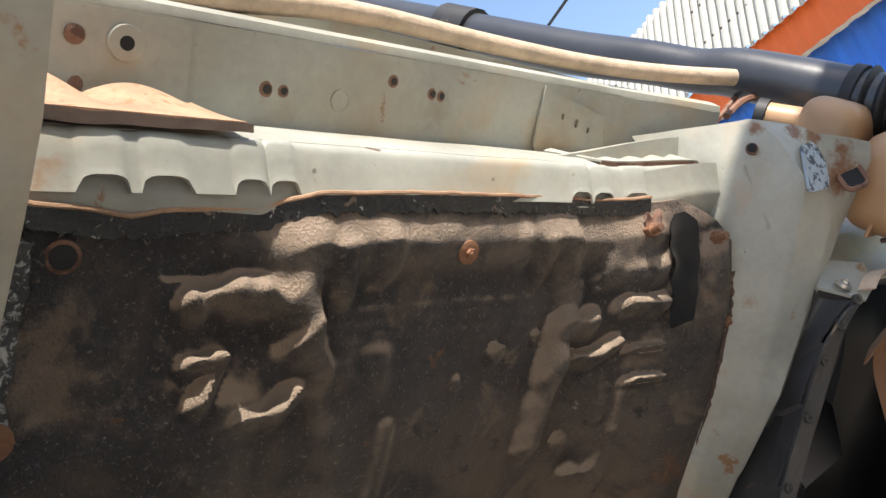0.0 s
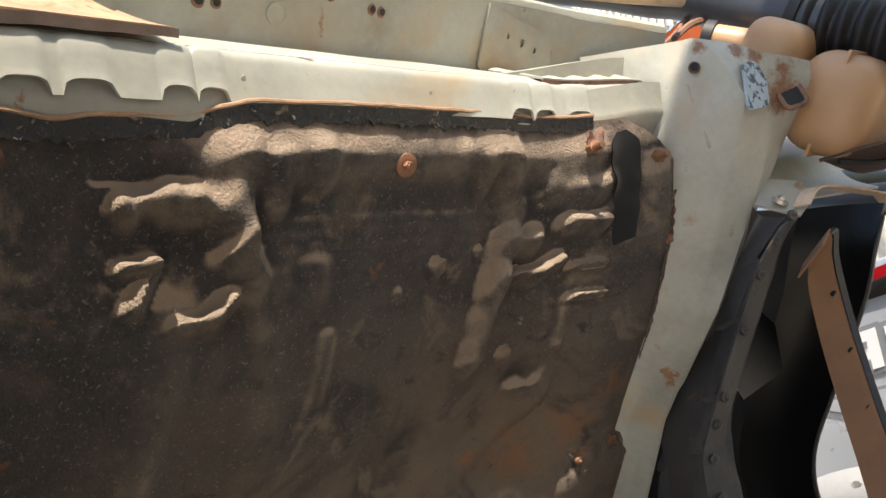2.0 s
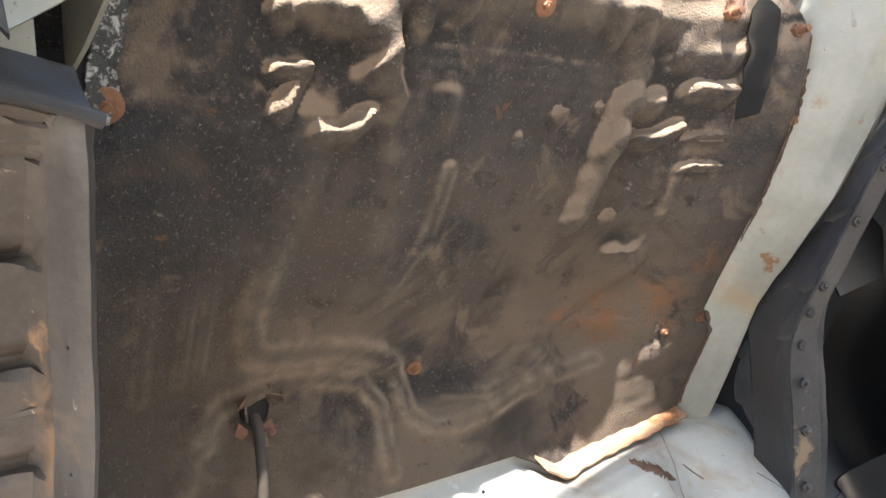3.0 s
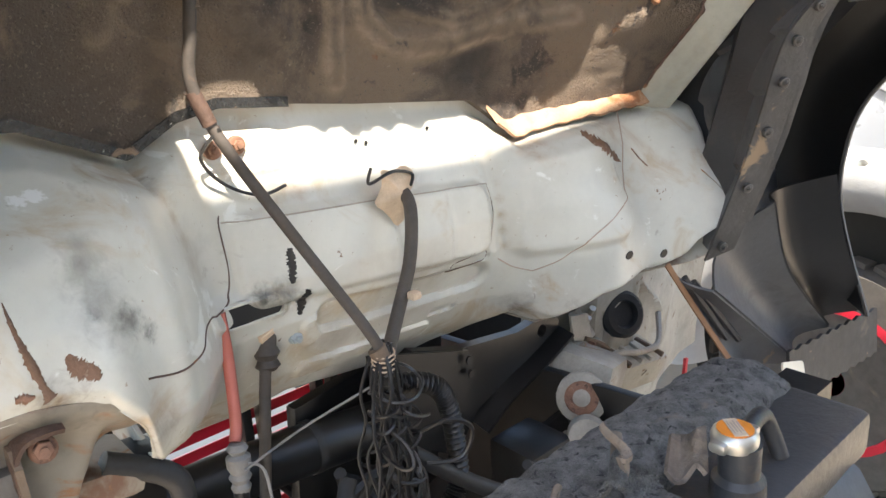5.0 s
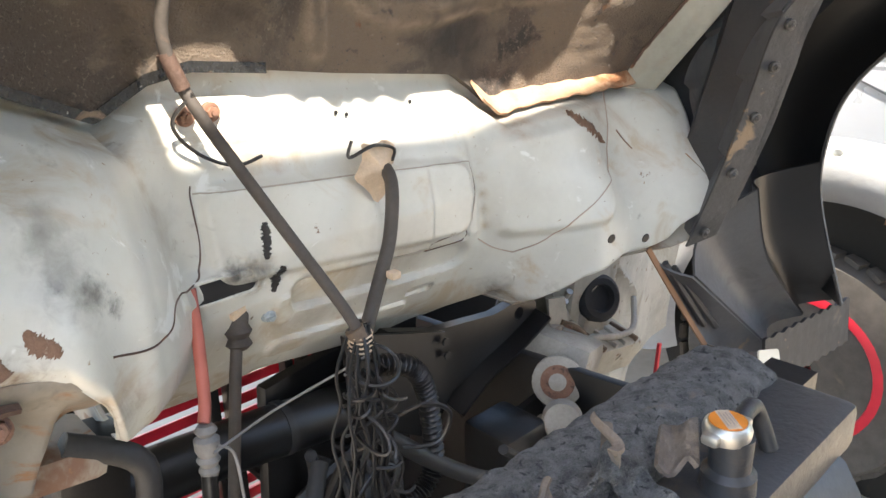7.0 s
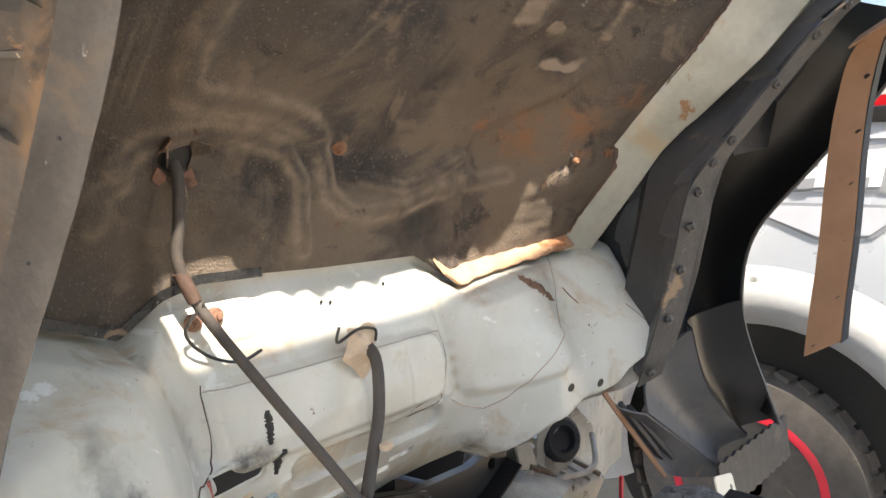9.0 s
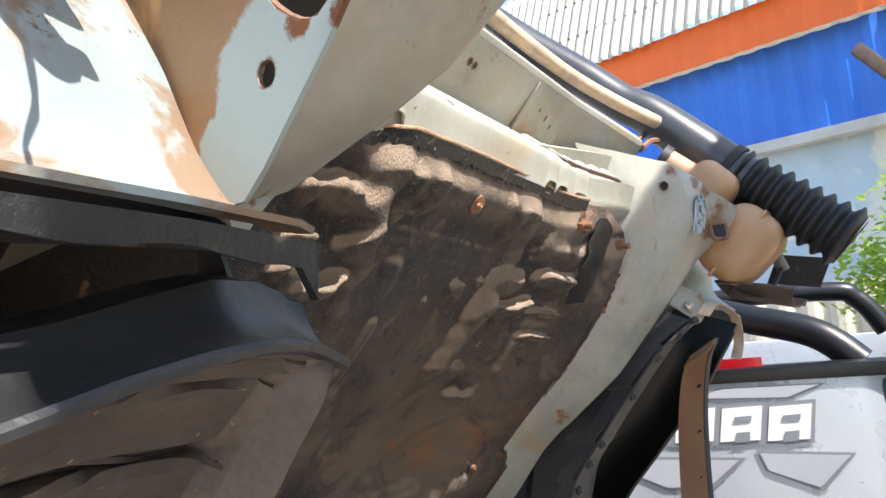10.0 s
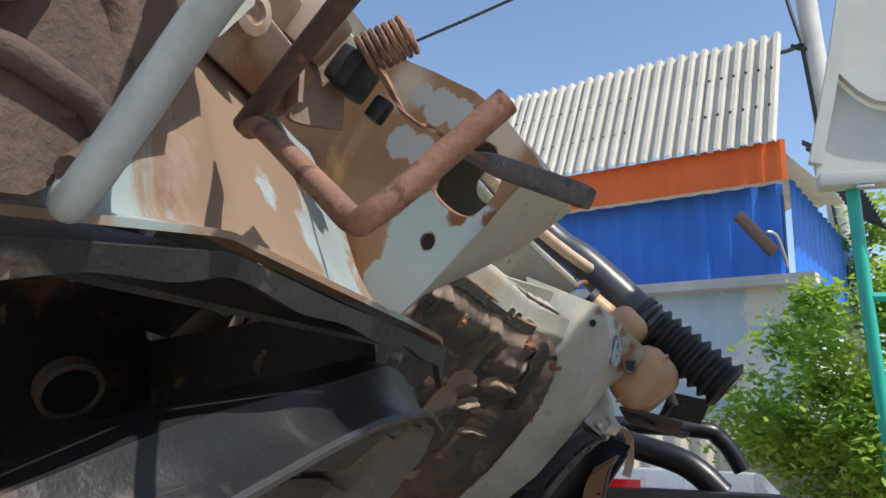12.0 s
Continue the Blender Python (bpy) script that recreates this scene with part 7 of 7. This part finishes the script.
# red front panel with slots, seen from behind
gr = thing("front_grille", (0, 1.55, -0.2), "red front bumper panel with slots", "grille")
for k in range(12):
    part("slat", box((0, 1.52, 0.14 + 0.0405 * k), (1.5, 0.036, 0.022), Euler((-0.5, 0, 0)).to_matrix(), 0.003), "red", gr)
for x in (-0.6, -0.42, -0.02, 0.02, 0.16, 0.20, 0.45, 0.6):
    part("upright", box((x, 1.47, 0.42), (0.022, 0.03, 0.60), None, 0.004), "black", gr)
part("top_panel", box((0, 1.53, 0.72), (1.5, 0.03, 0.18), None, 0.01), "red", gr)
part("lower_panel", box((0, 1.53, 0.0), (1.6, 0.03, 0.26), None, 0.01), "red", gr)
# near hinge bracket under the floor corner
hb = thing("hinge_bracket", (-0.53, 0.75, 0.3), "rusty steel cab hinge with worn flat arm", "bracket")
for x, zt, mt in ((-0.571, 1.028, "cheek"), (-0.536, 1.020, "cheek")):
    part("cheek", plate([(0.722, 0.86), (0.80, 0.86), (0.80, zt - 0.02), (0.785, zt), (0.735, zt), (0.722, zt - 0.012)], [], (x, 0, 0), (0, 1, 0), (0.0, 0, 1), 0.006), mt, hb, "dusty rusty cheek plate")
part("hook", ribbon([(-0.539, 0.735, 0.985), (-0.538, 0.735, 1.010), (-0.530, 0.735, 1.024), (-0.515, 0.737, 1.026), (-0.500, 0.742, 1.022)], (0, 0.020, 0.004), 0.004, 6), "steel_rust", hb)
bolt(hb, (-0.517, 0.738, 1.010), (-0.1, -1, 0.25), 0.0085, "rust", 0.0115)
am = part("arm", box((-0.553, 0.752, 0.80), (0.021, 0.016, 0.40), Euler((0.03, 0.02, 0)).to_matrix(), 0.003), "arm_steel", hb, "worn grey steel arm")
part("arm_hole", disc_ring((-0.556, 0.742, 0.905), (0, -1, 0), ((0.0045, 0), (0.0045, 0.002)), 12), "black", am)
part("mount_leg", box((-0.455, 0.86, 0.70), (0.07, 0.06, 0.44), Euler((0.05, 0.12, 0)).to_matrix(), 0.012), "black", hb, "black leg of the mount")
part("mount_head", box((-0.475, 0.84, 0.915), (0.10, 0.09, 0.035), Euler((0, 0.1, 0)).to_matrix(), 0.012), "floor_rust", hb)
part("pivot", tube([(-0.60, 0.775, 0.975), (-0.50, 0.78, 0.965)], 0.014, 12, 2), "black", hb)
part("mount_slot", disc_ring((-0.490, 0.782, 0.952), (0, -1, -0.1), ((0.007, 0), (0.006, 0.0015)), 10), "black", hb)

ROD = [Vector((-0.848, 0.387, 1.760)), Vector((-0.88, 0.335, 1.78)), Vector((-0.915, 0.28, 1.80))]
# ---- lever, rod and handle at the cab corner ----
lv = thing("latch_lever", (-0.72, 0.3, 1.74), "rusty latch lever with coil spring and worn black grip", "lever")
part("arm", ribbon([(-0.685, 0.395, 1.885), (-0.69, 0.375, 1.862), (-0.70, 0.355, 1.83), (-0.725, 0.325, 1.80), (-0.748, 0.275, 1.762)], (0.006, 0.010, 0.008), 0.003, 6), "rust", lv)
def grip(u, v):
    c = Vector((-0.738, 0.292, 1.772)).lerp(Vector((-0.755, 0.205, 1.730)), u)
    a = v * math.tau + 0.6
    q = max(abs(math.cos(a)), abs(math.sin(a))) ** -0.75
    r = (0.45 + 0.75 * sm(0, 0.35, u)) * (1 - 0.12 * sm(0.93, 1, u)) * (1 + 0.05 * noise.noise((u * 9, v * 7, 2)))
    return c + (Vector((0.95, -0.18, 0.0)) * math.cos(a) * 0.0078 + Vector((0.0, -0.40, 0.9)) * math.sin(a) * 0.0062) * q * r


bm = grid(grip, 26, 24)
bmesh.ops.remove_doubles(bm, verts=bm.verts, dist=0.0002)
bmesh.ops.holes_fill(bm, edges=bm.edges, sides=0)
part("grip", bm, "grip", lv, "worn cracked black rubber grip")
S0, S1 = Vector((-0.6803, 0.3534, 1.8970)), Vector((-0.6877, 0.3906, 1.8790))
ax = (S1 - S0).normalized()
e1 = ax.orthogonal().normalized()
e2 = ax.cross(e1)
part("spring", tube([S0.lerp(S1, q / 80) + (e1 * math.cos(q * 0.55) + e2 * math.sin(q * 0.55)) * 0.0150 for q in range(81)], 0.0028, 6, 1, None, True), "rust", lv, "rusty coil spring")
part("pocket", box((-0.662, 0.412, 1.877), (0.045, 0.026, 0.034), Euler((radians(35), 0, 0.1)).to_matrix(), 0.006), "rubber", lv, "dark latch pocket")
part("pocket_shadow", box((-0.650, 0.392, 1.848), (0.014, 0.016, 0.022), Euler((radians(35), 0, 0.1)).to_matrix(), 0.004), "black", lv)
part("housing", grid(lambda u, v: (-0.66 - 0.06 * u, 0.42 + 0.03 * math.sin(u * 3), 1.83 + 0.10 * v), 8, 8, 0.004), "grey_metal", lv)
rd = thing("stay_rod", (-0.9, 0.3, 1.67), "bent rusty round steel rod", "rod")
part("rod", tube([(-0.846, 0.388, 1.762), (-0.851, 0.381, 1.757), (-0.858, 0.375, 1.753), (-0.872, 0.358, 1.746), (-0.925, 0.293, 1.694), (-0.944, 0.268, 1.674), (-0.950, 0.258, 1.674), (-0.947, 0.242, 1.687), (-0.941, 0.209, 1.717)], 0.0056, 12, 7), "rust", rd)
part("link_bar", tube(ROD, 0.0062, 10, 4), "steel_rust", rd, "dark link bar to the joint")
part("joint", tube([ROD[-1] + Vector((0.004, 0.004, -0.004)), ROD[-1] + Vector((-0.006, -0.008, 0.008))], 0.0095, 12, 2), "grey_metal", rd)
part("clevis", tube([ROD[-1] + Vector((-0.004, -0.004, 0.004)), ROD[-1] + Vector((0.03, 0.0, 0.03)), ROD[-1] + Vector((0.08, 0.02, 0.05))], 0.008, 10, 4), "grey_metal", rd)
hd = thing("grab_handle", (-1.0, 0.33, 1.67), "grey painted tubular handle", "handle")
part("bar", tube([(-0.965, 0.372, 1.727), (-0.985, 0.357, 1.70), (-1.003, 0.345, 1.675), (-1.012, 0.335, 1.668), (-1.015, 0.318, 1.685), (-1.018, 0.290, 1.718), (-1.022, 0.266, 1.743), (-1.020, 0.268, 1.762), (-1.00, 0.295, 1.78), (-0.97, 0.33, 1.80)], 0.0068, 14, 7), "grey_tube", hd)
part("base", disc_ring((-0.966, 0.374, 1.728), (-0.4, -0.8, -0.3), ((0.012, -0.004), (0.012, 0.002), (0.008, 0.004)), 16), "grey_tube", hd)
mb = thing("mount_bracket", (-0.97, 0.42, 1.67), "dusty brown mounting bracket with big bolts", "bracket")
part("plate", plate([(-1.25, 1.63), (-1.10, 1.655), (-1.018, 1.669), (-0.984, 1.692), (-0.966, 1.712), (-0.952, 1.735), (-0.949, 1.774), (-0.932, 1.79), (-0.914, 1.80), (-0.905, 1.85), (-0.87, 1.95), (-1.25, 1.95)], [], (0, 0.36, 0), (1, 0, 0), (0, 0, 1), -0.012), "bracket", mb, "thick dusty brown plate")
bolt(mb, (-1.004, 0.358, 1.705), (-0.35, -0.9, -0.2), 0.0085, "bracket", 0.015)
bolt(mb, (-0.952, 0.358, 1.795), (-0.35, -0.9, -0.2), 0.0085, "bracket", 0.016)
part("bent_arm", tube([(-1.09, 0.345, 1.708), (-1.038, 0.345, 1.711), (-1.015, 0.345, 1.709), (-1.000, 0.345, 1.706), (-0.992, 0.346, 1.698), (-0.998, 0.345, 1.688), (-1.01, 0.34, 1.679)], 0.0055, 10, 6), "bracket", mb, "dusty bent arm")
part("raised_rib", tube([(-1.09, 0.352, 1.80), (-1.02, 0.352, 1.775), (-0.985, 0.352, 1.745), (-0.99, 0.356, 1.71)], 0.010, 10, 6), "bracket", mb)
part("pale_flange", plate([(-0.916, 1.802), (-0.905, 1.85), (-0.87, 1.95), (-0.84, 1.95), (-0.862, 1.85), (-0.868, 1.822), (-0.895, 1.79), (-0.925, 1.765)], [], (0, 0.372, 0), (1, 0, 0), (0, 0, 1), 0.004), "paint", mb, "pale flange", False)
part("skin", plate([(-1.006, 1.80), (-1.012, 1.784), (-1.020, 1.772), (-1.025, 1.763), (-1.024, 1.754), (-1.031, 1.738), (-1.039, 1.725), (-1.10, 1.69), (-1.2, 1.69), (-1.2, 1.86), (-0.99, 1.86)], [], (0, 0.335, 0), (1, 0, 0), (0, 0, 1), 0.006), "paint", mb, "pale outer skin", False)
# brown sill boxes over the arch
RS = Euler((radians(42), 0, radians(8))).to_matrix()
part("sill_box", box((-0.755, 0.49, 1.905), (0.20, 0.10, 0.10), RS, 0.010), "sill", cab, "brown dusty sill")
part("sill_step", box((-0.765, 0.45, 1.862), (0.17, 0.03, 0.05), RS, 0.006), "sill", cab)
part("sill_lug", disc_ring((-0.80, 0.422, 1.862), (-0.2, -0.9, -0.2), ((0.016, -0.01), (0.016, 0.004), (0.009, 0.006), (0.008, 0.001)), 16), "sill", cab)
part("sill_block", box((-0.705, 0.425, 1.90), (0.045, 0.03, 0.045), RS, 0.006), "sill", cab)
part("outer_side", box((-0.80, 0.60, 2.04), (0.5, 0.10, 0.20), RS, 0.02), "sill", cab)

# ---- pickup ----
pk = thing("pickup_truck", (2.4, 1.6, GROUND), "silver pickup truck with grey decals and black roll bar", "pickup truck")


def bedside(u, v):
    y = -0.10 + 3.3 * u
    z = 1.315 - 0.80 * v
    x = 1.62 + 0.03 * math.sin(v * 2.6) * -1 + 0.05 * sm(0.12, -0.1, y)
    return x, y, z


AC, AR = (0.86, 0.25), 0.50
def clear(bm):
    dead = [f for f in bm.faces if math.hypot(f.calc_center_median().y - AC[0], f.calc_center_median().z - AC[1]) < AR + 0.05]
    bmesh.ops.delete(bm, geom=dead, context="FACES")
    return bm


part("bed_side", clear(grid(bedside, 160, 60, -0.01)), "silver", pk)
part("bed_far", box((3.25, 1.55, 0.95), (0.05, 3.3, 0.72), None, 0.02), "silver", pk)
part("bed_rail", box((1.65, 1.55, 1.325), (0.09, 3.3, 0.045), None, 0.012), "gloss", pk, "black bed rail cap")
part("tailgate", box((2.43, -0.10, 0.95), (1.55, 0.05, 0.72), None, 0.02), "silver", pk)
part("bed_floor", box((2.43, 1.55, 0.80), (1.6, 3.2, 0.04)), "rubber", pk)
part("cab_body", box((2.43, 4.0, 1.0), (1.62, 2.2, 0.9), None, 0.08), "silver", pk)
part("cab_top", box((2.43, 3.9, 1.62), (1.4, 1.5, 0.5), None, 0.15), "glass_dark", pk)
part("corner_skin", box((1.645, -0.02, 1.17), (0.06, 0.17, 0.26), None, 0.03), "pk_dark", pk, "dark corner decal")
part("tail_light", box((1.66, -0.005, 1.02), (0.10, 0.22, 0.30), Euler((0.12, 0, 0)).to_matrix(), 0.045), "red_lens", pk, "red tail light")


def flare(u, v):
    a = -0.3 + 3.75 * u
    r = AR - 0.03 + 0.22 * v
    return 1.60 - 0.06 * math.sin(math.pi * min(1, v * 1.15)) ** 0.7 * 1.0 + 0.04 * v, AC[0] + r * math.cos(a), AC[1] + r * math.sin(a)


part("wheel_flare", grid(flare, 60, 12, 0.012), "flare", pk, "dusty grey plastic wheel flare")
for q in range(9):
    a = 0.2 + 0.34 * q
    part("flare_bolt", disc_ring((1.565, AC[0] + 0.60 * math.cos(a), AC[1] + 0.60 * math.sin(a)), (-1, 0, 0), ((0.018, -0.01), (0.018, 0.004), (0.009, 0.008)), 10), "steel", pk)
part("wheel_well", tube([(1.66, AC[0], AC[1]), (2.2, AC[0], AC[1])], 0.56, 30, 2), "black", pk)
wh = part("wheel", tube([(1.60, 0.91, 0.17), (1.64, 0.91, 0.17), (1.80, 0.91, 0.17), (1.84, 0.91, 0.17)], lambda t: 0.38 if 0.2 < t < 0.8 else 0.355, 48, 1, None, True), "tyre", pk, "all-terrain tyre")
for q in range(36):
    a = q * math.tau / 36
    for w in (-1, 1):
        part("tread_block", box((1.72 + w * 0.055, 0.91 + 0.385 * math.cos(a + w * .04), 0.17 + 0.385 * math.sin(a + w * .04)), (0.09, 0.05, 0.016), Euler((a - math.pi / 2, 0, w * 0.3)).to_matrix()), "tyre", wh)
part("rim", disc_ring((1.60, 0.91, 0.17), (-1, 0, 0), ((0.25, -0.03), (0.25, 0.0), (0.225, 0.006), (0.21, -0.02), (0.05, -0.03), (0.05, 0.0)), 36), "red", wh, "red rim")
# roll bar
rb = part("roll_bar", tube([(1.72, 0.10, 1.33), (1.74, 0.22, 1.43), (1.80, 0.45, 1.50), (1.95, 0.8, 1.62), (2.4, 0.95, 1.72), (2.9, 0.8, 1.62)], 0.048, 16, 8), "gloss", pk, "black tubular roll bar")
part("roll_bar", tube([(3.1, -0.02, 1.33), (3.08, 0.08, 1.48), (3.05, 0.25, 1.53), (3.0, 1.2, 1.55)], 0.045, 14, 8), "gloss", pk)
part("rail_strip", box((1.642, 0.62, 1.36), (0.02, 0.5, 0.03)), "red_lens", pk, "red reflective strip")
# decals: grey shards and blocky white shapes
def shard(pts, mat, lift, name="decal"):
    def bend(y, z):
        v = (1.315 - z) / 0.80
        return Vector((1.62 - 0.03 * math.sin(v * 2.6) + 0.05 * sm(0.12, -0.1, y) - lift, y, z))
    bm = bmesh.new()
    vs = [bm.verts.new(bend(*p)) for p in pts]
    bm.faces.new(vs)
    ex = bmesh.ops.extrude_face_region(bm, geom=bm.faces[:])
    bmesh.ops.translate(bm, vec=(-0.0015, 0, 0), verts=[g for g in ex["geom"] if isinstance(g, bmesh.types.BMVert)])
    return part(name, bm, mat, pk, smooth=False)


LW = 0.125
for k in range(6):
    y = 0.235 + k * (LW + 0.012)
    shard([(y, 1.245), (y + LW + 0.02, 1.24), (y + LW + 0.04, 1.115), (y + 0.02, 1.12)], "sticker_dark", 0.004, "decal_block")
    shard([(y + 0.012, 1.233), (y + LW + 0.004, 1.228), (y + LW + 0.022, 1.128), (y + 0.03, 1.132)], "sticker_white", 0.007, "decal_block")
    if k in (0, 1, 3):
        shard([(y + 0.045, 1.205), (y + LW - 0.03, 1.202), (y + LW - 0.025, 1.185), (y + 0.05, 1.187)], "sticker_dark", 0.010, "decal_block")
    shard([(y + 0.055, 1.158), (y + LW - 0.03, 1.155), (y + LW - 0.02, 1.125), (y + 0.06, 1.128)], "sticker_dark", 0.010, "decal_block")
for pts in ([(0.15, 1.09), (0.42, 1.10), (0.40, 1.04), (0.25, 0.98)], [(0.45, 1.08), (0.95, 1.09), (0.70, 0.98), (0.55, 0.99)], [(0.2, 1.29), (0.5, 1.29), (0.62, 1.26), (0.3, 1.25)], [(0.9, 1.30), (1.3, 1.28), (1.2, 1.05), (1.05, 1.1)],
            [(0.10, 0.95), (0.24, 0.93), (0.16, 0.72), (0.08, 0.75)], [(1.4, 1.2), (2.2, 1.25), (2.0, 0.9), (1.5, 0.8)]):
    shard(pts, "sticker_dark", 0.003)
    c = sum((Vector((0, *p)) for p in pts), Vector()) / len(pts)
    shard([(c.y + (p[0] - c.y) * 0.9, c.z + (p[1] - c.z) * 0.82) for p in pts], "decal_light", 0.0055)
